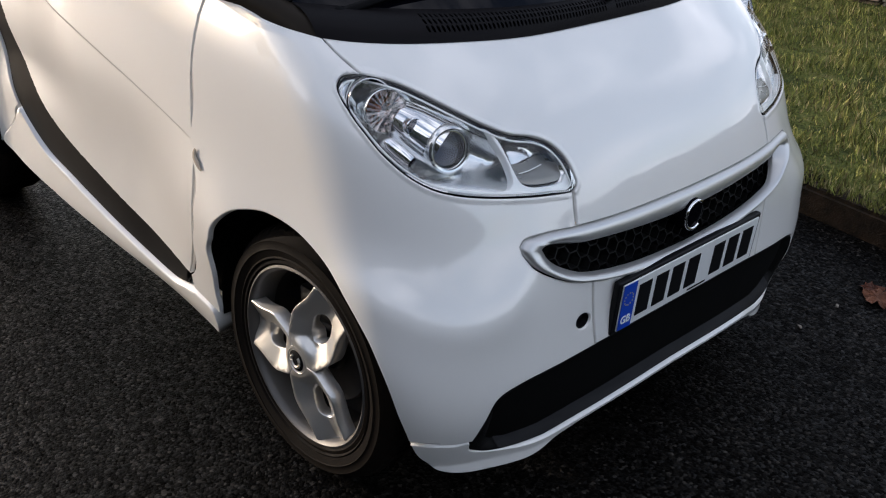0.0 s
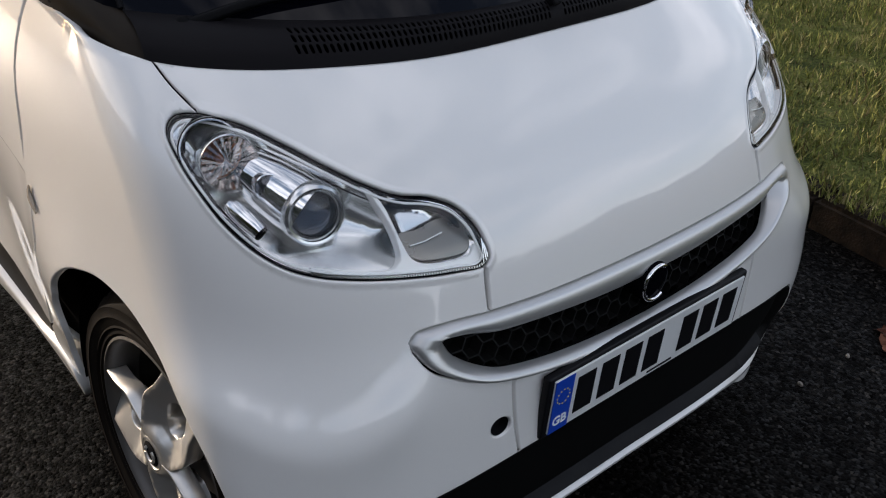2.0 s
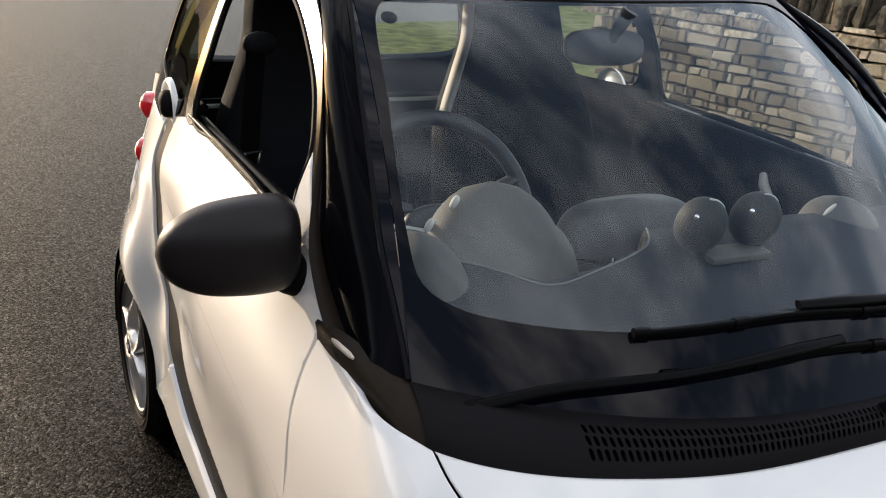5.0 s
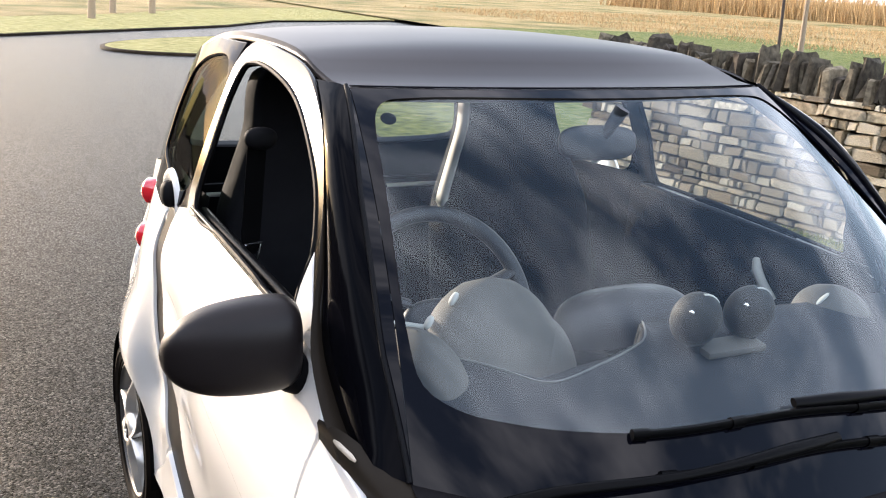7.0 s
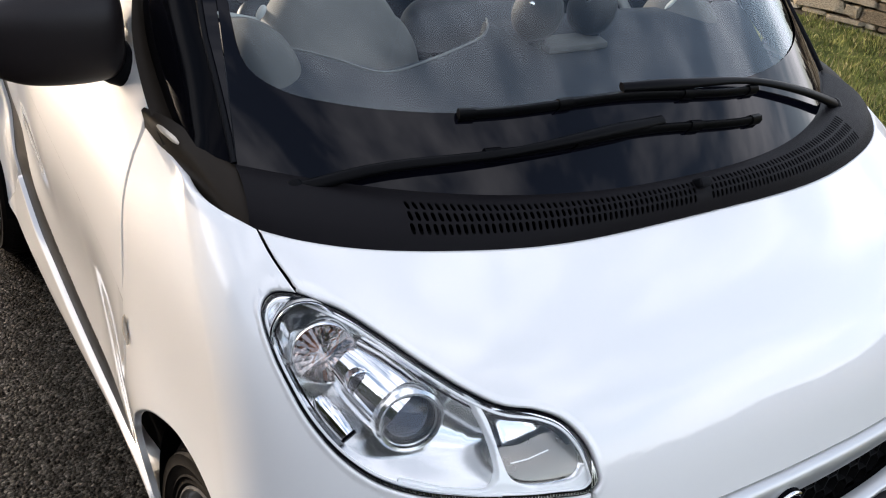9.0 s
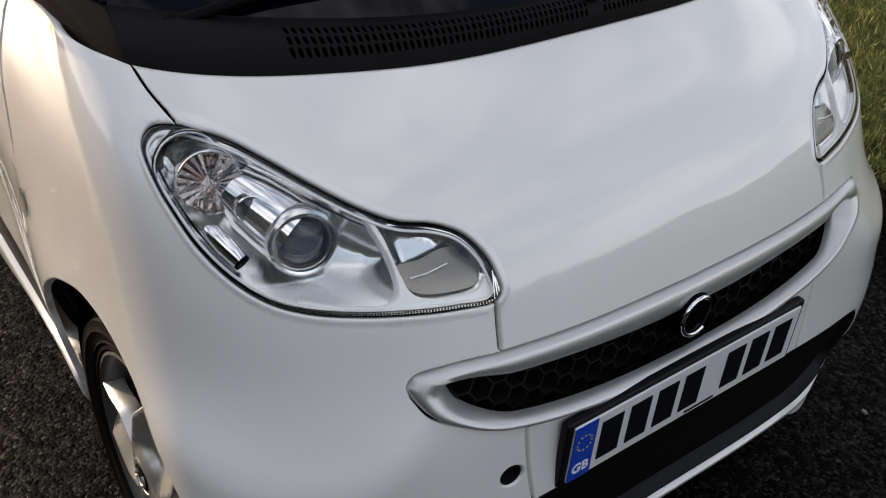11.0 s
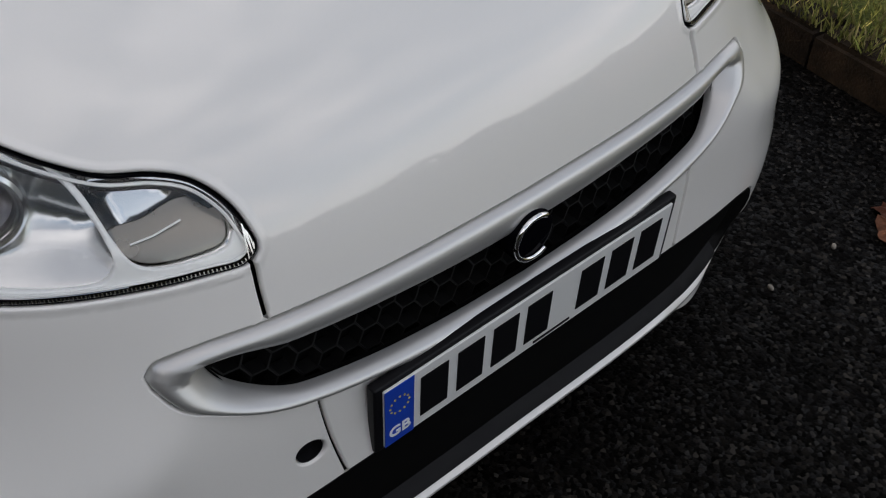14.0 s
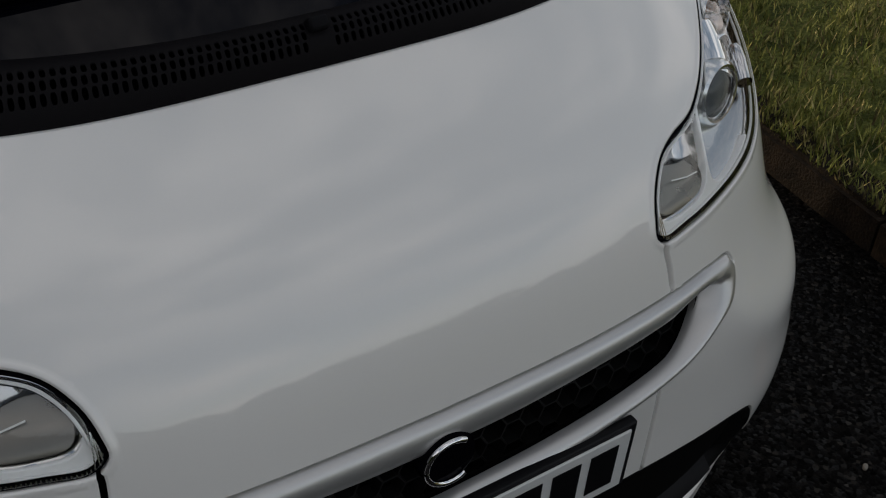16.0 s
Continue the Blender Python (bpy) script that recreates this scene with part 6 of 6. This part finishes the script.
# cope colours lowered for their backlit faces, turned from the sun
COPESTONE = stone_mat("backlit_cope", [(0.05, 0.042, 0.032), (0.12, 0.10, 0.07), (0.07, 0.06, 0.045), (0.30, 0.25, 0.17), (0.06, 0.05, 0.04), (0.14, 0.12, 0.085)])
KERBSTONE = stone_mat("worn_kerb_concrete", [(0.014, 0.0095, 0.006), (0.040, 0.027, 0.016)])
HEART = mat("wall_core_earth", (0.014, 0.012, 0.010), 0.95, vary=0.4, scale=20, bump=0.5, bump_scale=90)
PLASTER = mat("pale_pillar_plaster", (0.55, 0.50, 0.46), 0.8, vary=0.12, scale=6, bump=0.3)
POSTWOOD = mat("weathered_post_wood", (0.30, 0.23, 0.15), 0.85, vary=0.3, scale=20, bump=0.4, bump_scale=120)
BARK = mat("dark_sapling_bark", (0.06, 0.045, 0.035), 0.9, vary=0.3, scale=30, bump=0.4, bump_scale=120)

G = 260
tagged(link("ground", [(-G, -G, 0), (G, -G, 0), (G, G, 0), (-G, G, 0)], [(0, 1, 2, 3)], ASPHALT, None, "dark coarse tarmac road", smooth=False), category="road", kind="structure")


def sheet(name, pts, z, material, label, category, step=None):
    me = link(name, [(p[0], p[1], z) for p in pts], [tuple(range(len(pts)))], material, None, label, smooth=False)
    return tagged(me, category=category, kind="structure")


v0, v1, v2, v3 = place(-8, 0.12), place(12.0, 0.12), by_wall(13.0, 30), by_wall(-8, 60)
sheet("verge", [v0, v3, v2, v1], 0.10, VERGE, "rough mown grass verge beside the kerb", "grass")
sheet("lawn_beyond", [by_wall(-30, 0.45), by_wall(-30, 20), (24.9, 20.5), (26.1, 25.6), (25.3, 29.0), (14.0, 29.0), by_wall(8.9, 0.45)], 0.112, LAWN, "strip of green grass behind the wall", "grass")
sheet("field", [by_wall(-60, 19.9), by_wall(-60, 220), (220, 240), (14, 240), (14.0, 29.1), (25.3, 29.1), (26.1, 25.6), (24.9, 20.5)], 0.108, FIELD, "dry straw-coloured rough field", "field")
far = [(-60, 15.0), (-8, 18.3), (0.2, 22.4), (1.5, 23.5), (2.9, 24.6), (6.4, 27.5), (8.7, 30.6), (14.0, 33.0), (60, 40), (60, 240), (-60, 240)]
sheet("far_lawn", far, 0.052, SUNLAWN, "mown grass across the road", "grass")
sheet("far_field", [(-60, 23.5), (0.6, 28.7), (4.0, 31.7), (7.4, 36.6), (13.9, 42.0), (13.9, 240), (-60, 240)], 0.058, FIELD, "dry grass field across the road", "field")

# kerb stones along the verge
rng = random.Random(3)
kerb = empty("kerb", None, "dark worn concrete kerb stones", "kerb", "", "structure")


def kerb_piece(L, seed):
    bm = bmesh.new()
    bmesh.ops.create_cube(bm, size=1, matrix=Matrix.Diagonal((0.125, L, 0.22, 1)))
    bmesh.ops.bevel(bm, geom=[e for e in bm.edges if all(v.co.z > 0 for v in e.verts)], offset=0.014, segments=2, affect="EDGES")
    me = bpy.data.meshes.new("kerb_stone")
    bm.to_mesh(me)
    bm.free()
    me.materials.append(KERBSTONE)
    return me


kerb_mesh = kerb_piece(0.905, 1)
turn = math.degrees(math.atan2(-LINE.x, LINE.y))
for k in range(-8, 16):
    ob = new("kerb_stone", kerb_mesh)
    ob.parent = kerb
    p = place(0.915 * k, 0.06)
    ob.matrix_world = pose(p.x, p.y, rng.uniform(-0.004, 0.004), rng.uniform(-0.3, 0.3), 0, turn + rng.uniform(-0.2, 0.2))

# far island with a pale kerb
island = [(6.6 + 4.8 * math.cos(a), 21.2 + 2.6 * math.sin(a) + 0.30 * (4.8 * math.cos(a))) for a in np.linspace(0, 2 * math.pi, 48, endpoint=False)]
loft("island_kerb", [[(x, y, 0) for x, y in island + island[:1]], [(x, y, 0.045) for x, y in island + island[:1]], [(6.6 + (x - 6.6) * 0.98, 21.2 + (y - 21.2) * 0.97, 0.052) for x, y in island + island[:1]]], KERBSTONE, None, "")
tagged(bpy.data.objects["island_kerb"], "pale kerb round a grass island", "kerb", "", "structure")
sheet("island_grass", [(6.6 + (x - 6.6) * 0.985, 21.2 + (y - 21.2) * 0.975) for x, y in island], 0.050, SUNLAWN, "sunlit grass on a traffic island", "grass")
fk = [(x, y) for x, y in far[:8]]
fkc = curve(fk, 1.0)
loft("far_kerb", [np.c_[fkc, np.zeros(len(fkc))], np.c_[fkc, np.full(len(fkc), 0.050)], np.c_[fkc + [0, 0.15], np.full(len(fkc), 0.056)]], KERBSTONE, None, "")
tagged(bpy.data.objects["far_kerb"], "dark kerb along the far side of the road", "kerb", "", "structure")

# ---- dry-stone wall ----
W0, WALL_TOP, WALL_END = 0.0, 1.05, 6.5
wall = empty("stone_wall", None, "dry-stone limestone wall with upright cope stones", "wall", "", "structure")


def rough_stone(seed, material, peak=1.0, deep=1.0):
    """A roughly squared stone of unit size, uneven all over."""
    r = random.Random(seed)
    bm = bmesh.new()
    bmesh.ops.create_cube(bm, size=1)
    bmesh.ops.bevel(bm, geom=bm.edges[:], offset=0.09, segments=1, affect="EDGES")
    for v in bm.verts:
        v.co += Vector((r.uniform(-0.09, 0.09) * deep, r.uniform(-0.08, 0.08), r.uniform(-0.13, 0.13)))
    for v in bm.verts:
        if v.co.z > 0.2:
            v.co.x *= peak
            v.co.y *= (1 + peak) / 2
            v.co.z += (1 - peak) * r.uniform(-0.30, 0.25)
    me = bpy.data.meshes.new("stone")
    bm.to_mesh(me)
    bm.free()
    me.materials.append(material)
    return me


kinds = [rough_stone(i, WALLSTONE, 1.0, 0.35) for i in range(14)]
copes = [rough_stone(40 + i, COPESTONE, 0.74) for i in range(12)]
cope_v, cope_f = [], []
count, rest_v, rest_f = 0, [], []
turn_m = Matrix.Rotation(math.atan2(-WALL_LINE.x, WALL_LINE.y), 4, "Z")


def lay(me, m):
    global count
    c = m.translation
    a = (c - WALL0).dot(WALL_LINE)
    if 2.6 < a < 7.0 and count < 298:
        ob = new("stone", me)
        ob.parent, ob.matrix_world = wall, m
        count += 1
    else:
        rv, rf = (cope_v, cope_f) if me in copes else (rest_v, rest_f)
        s = len(rv)
        rv.extend(tuple(m @ v.co) for v in me.vertices)
        rf.extend(tuple(s + i for i in p.vertices) for p in me.polygons)


z = 0.06
while z < WALL_TOP - 0.02:
    h = rng.choice((0.040, 0.050, 0.060, 0.070, 0.085, 0.10))
    h = min(h, WALL_TOP - z)
    a = -6 + rng.uniform(-0.3, 0)
    while a < WALL_END:
        w = rng.choice((0.05, 0.07, 0.10, 0.13, 0.17, 0.22, 0.30)) * (0.75 + h * 4) * rng.uniform(0.85, 1.15)
        c = by_wall(a + w / 2, W0 + 0.07 + rng.uniform(-0.012, 0.012), z + h / 2)
        m = Matrix.Translation(c) @ turn_m @ Matrix.Rotation(radians(rng.uniform(-2.5, 2.5)), 4, "X") @ Matrix.Diagonal((0.20, (w - 0.014) * 1.02, (h - 0.010) * rng.uniform(0.86, 1.06), 1))
        lay(rng.choice(kinds), m)
        a += w
    z += h
a = -6
while a < WALL_END:
    t = rng.choice((0.035, 0.045, 0.055, 0.075, 0.10)) * rng.uniform(0.85, 1.15)
    hh = rng.choice((0.15, 0.18, 0.20, 0.22, 0.26)) * rng.uniform(0.9, 1.1)
    c = by_wall(a + t / 2, W0 + 0.16 + rng.uniform(-0.03, 0.03), WALL_TOP + hh / 2 - 0.01)
    m = Matrix.Translation(c) @ turn_m @ Matrix.Rotation(radians(rng.uniform(-9, 7)), 4, "X") @ Matrix.Rotation(radians(rng.uniform(-8, 8)), 4, "Y") @ Matrix.Diagonal((rng.uniform(0.24, 0.36), t * 0.80, hh, 1))
    lay(rng.choice(copes), m)
    a += t * 1.05
tagged(link("cope_stones", cope_v, cope_f, COPESTONE, wall, "upright cope stones darkened as backlit", smooth=False), kind="stuff")
tagged(link("far_stones", rest_v, rest_f, WALLSTONE, wall, "", smooth=False), kind="stuff")
core = bmesh.new()
bmesh.ops.create_cube(core, size=1, matrix=Matrix.Translation(by_wall(0.22, W0 + 0.20, 0.54)) @ turn_m @ Matrix.Diagonal((0.26, 12.4, 1.0, 1)))
part("wall_core", core, HEART, wall, "", False)

# ---- grass blades, stakes, saplings, reeds ----
def blades(name, spots, height, width, material, label, lean=0.5, seed=5, ragged=0.0):
    r = np.random.default_rng(seed)
    n = len(spots)
    p = np.asarray(spots)
    clump = 0.5 + 0.25 * (np.sin(p[:, 0] * 9.1 + 2.0 * np.sin(p[:, 1] * 5.3)) + np.sin(p[:, 1] * 11.7 + 2.2 * np.sin(p[:, 0] * 6.1 + 1.3)))
    h = height * r.uniform(0.5, 1.25, n) * (1 - ragged + 2 * ragged * clump)
    a = r.uniform(0, 2 * np.pi, n)
    d = np.stack([np.cos(a), np.sin(a), np.zeros(n)], 1) * (width * r.uniform(0.6, 1.4, n))[:, None]
    b = r.uniform(0, 2 * np.pi, n)
    tip = np.stack([np.cos(b), np.sin(b), np.zeros(n)], 1) * (h * lean * r.uniform(0, 1, n))[:, None]
    tip[:, 2] += h
    v = np.stack([p - d, p + d, p + tip * 0.55 + d * 0.7 + [0, 0, 0], p + tip * 0.55 - d * 0.7, p + tip], 1).reshape(-1, 3)
    i = np.arange(n)[:, None] * 5
    me = bpy.data.meshes.new(name)
    quads = np.hstack([i, i + 1, i + 2, i + 3])
    tris = np.hstack([i + 3, i + 2, i + 4])
    me.from_pydata(v.tolist(), [], quads.tolist() + tris.tolist())
    me.materials.append(material)
    ob = new(name, me)
    return tagged(ob, label, "grass", "", "stuff")


def blade_mat(name, stops):
    m = stone_mat(name, stops, 0.8)
    return m


BLADE = blade_mat("verge_blades", [(0.06, 0.07, 0.018), (0.22, 0.25, 0.055), (0.44, 0.41, 0.14), (0.11, 0.14, 0.03), (0.30, 0.31, 0.08), (0.11, 0.085, 0.04), (0.58, 0.50, 0.22)])
STRAW = blade_mat("straw_blades", [(0.42, 0.27, 0.12), (0.60, 0.41, 0.20), (0.50, 0.33, 0.16), (0.34, 0.24, 0.11)])
gr = np.random.default_rng(11)
n = 90000
aa, oo = gr.uniform(-1.2, 8.0, n), gr.uniform(0.0, 1.0, n) ** 1.45
spots = np.array([place(float(a), 0.012).lerp(by_wall(float(a) + 0.1, -0.02), float(o)) for a, o in zip(aa, oo)])
spots[:, 2] = 0.104
blades("verge_blades", spots, 0.034, 0.0030, BLADE, "short rough green and yellow grass", 0.9, 5, 0.65)
n = 16000
spots = np.array([by_wall(float(a), float(o), 0.10) for a, o in zip(gr.uniform(-10, 60, n), gr.uniform(52, 62, n))])
blades("reeds", spots, 1.7, 0.035, STRAW, "tall bank of dry pale reeds", 0.35, 6)
n = 20000
spots = np.array([by_wall(float(a), float(o), 0.10) for a, o in zip(gr.uniform(2, 42, n), gr.uniform(21, 42, n))])
blades("field_tussocks", spots, 0.16, 0.012, STRAW, "dry tussocky grass", 0.9, 7)

p = Vector((5.02, 5.31, 0.1))
tagged(tube("fence_stake", [(p.x, p.y, 0.05), (p.x + 0.01, p.y, 1.2), (p.x + 0.01, p.y, 2.6)], [0.026, 0.025, 0.024], POSTWOOD, None, "", 10), "pale upright timber stake behind the wall", "stake")
p = Vector((4.88, 5.41, 0.1))
tagged(tube("sapling", [(p.x, p.y, 0.05), (p.x + 0.02, p.y, 1.0), (p.x - 0.01, p.y + 0.02, 2.6)], [0.016, 0.014, 0.010], BARK, None, "", 8), "thin dark leafless sapling behind the wall", "sapling")
for i, (x, y, hgt) in enumerate(((2.6, 28.9, 0.75), (2.95, 29.0, 0.7), (3.8, 32.2, 1.0), (4.05, 32.3, 1.0), (5.1, 32.7, 1.0), (5.35, 32.8, 1.0), (5.6, 32.9, 1.0))):
    tagged(tube("timber_post", [(x, y, 0.05), (x + 0.03 * (i % 2), y, hgt * 0.95), (x + 0.03 * (i % 2), y, hgt)], [0.11, 0.10, 0.085], POSTWOOD, None, "", 10), "short weathered timber post in grass", "post", "timber posts")
tagged(tube("pale_pillar", [(5.0, 28.1, 0.0), (5.0, 28.1, 0.6), (5.0, 28.1, 1.4)], [0.17, 0.165, 0.16], PLASTER, None, "", 12), "stout pale pillar beside the road", "pillar")

# unseen uneven line of wood crowns, raised on the open side to darken reflections
LEAF = blade_mat("wood_leaves", [(0.030, 0.042, 0.014), (0.05, 0.06, 0.02), (0.07, 0.07, 0.03), (0.04, 0.05, 0.02)])
wr = np.random.default_rng(21)
crowns = []
for k in range(64):
    a = radians(-8 - 3.0 * k)
    d = 33 + wr.uniform(-4, 4)
    crowns.append((d * math.cos(a), d * math.sin(a), wr.uniform(1.8, 3.2), wr.uniform(2.0, 4.2) + 9.0 * max(0.0, -math.cos(a))))
# nearer unseen trees, added on the open corner to darken the bumper's side
for k in range(34):
    a = radians(-98 - 2.9 * k)
    d = 14.5 + wr.uniform(-1.5, 1.5)
    crowns.append((d * math.cos(a), d * math.sin(a), wr.uniform(1.9, 2.4), wr.uniform(7.0, 8.2) * min(1.0, 0.25 + 0.055 * k)))
# a lower unseen hedge line further along, added to dim the door's reflections
for k in range(20):
    a = radians(121 + 2.6 * k)
    d = 22 + wr.uniform(-1, 1)
    crowns.append((d * math.cos(a), d * math.sin(a), wr.uniform(1.8, 2.2), 2.6 + min(0.34 * k, 4.6) + wr.uniform(-0.2, 0.2)))
pts = []
for x, y, r, top in crowns:
    d = wr.normal(size=(420, 3))
    d /= np.linalg.norm(d, axis=1, keepdims=True)
    q = d * (wr.uniform(0.35, 1.05, 420) ** 0.5)[:, None] * [r, r, top * 0.52] + [x, y, top * 0.5]
    pts.append(q[q[:, 2] > 0.02])
tagged(blades("far_woods", np.vstack(pts), 0.55, 0.22, LEAF, "unseen dark woods, partly added to darken the paint's reflections", 1.3, 22), category="trees")

# a dried leaf and small bits on the tarmac beside the car
DEAD = stone_mat("dried_leaf", [(0.16, 0.05, 0.025), (0.10, 0.035, 0.02), (0.24, 0.11, 0.06)], 0.7)
STRAWBIT = mat("pale_litter", (0.20, 0.18, 0.15), 0.8, vary=0.3, scale=60)


def fallen_leaf(x, y, size, turn, seed):
    r = random.Random(seed)
    verts, faces = [(0.0, 0.0, size * 0.10)], []
    N = 22
    for k in range(N):
        a = 2 * math.pi * k / N
        lobe = 0.62 + 0.38 * abs(math.cos(2.5 * a)) * r.uniform(0.8, 1.1)
        verts.append((0.5 * size * lobe * math.cos(a) * 0.55, 0.5 * size * lobe * math.sin(a) * 0.45, size * r.uniform(0.06, 0.16)))
    for k in range(N):
        a = 2 * math.pi * k / N
        lobe = 0.62 + 0.38 * abs(math.cos(2.5 * a)) * r.uniform(0.8, 1.15)
        verts.append((0.5 * size * lobe * math.cos(a), 0.5 * size * lobe * math.sin(a) * 0.85, max(0.001, size * r.uniform(-0.03, 0.20))))
    for k in range(N):
        n = (k + 1) % N
        faces += [(0, 1 + k, 1 + n), (1 + k, 1 + N + k, 1 + N + n, 1 + n)]
    m = pose(x, y, 0.002, 0, 0, turn)
    ob = link("fallen_leaf", [tuple(m @ Vector(v)) for v in verts], faces, DEAD, None, "crumpled reddish dead leaf on the tarmac", smooth=False)
    return tagged(ob, category="leaf", group="fallen leaves")


fallen_leaf(1.075, -0.055, 0.115, 20, 1)
fallen_leaf(1.125, -0.015, 0.085, 110, 2)
fallen_leaf(1.135, -0.095, 0.070, 65, 3)
for x, y, turn in ((0.940, 0.008, 30), (0.737, 0.022, 70)):
    tagged(pillow("pebble", pose(x, y, 0.005, 0, 0, turn), (0.017, 0.010, 0.010), STRAWBIT, None, "tiny pale pebble on the tarmac", 2.3, 8, 12), category="pebble", group="pebbles")
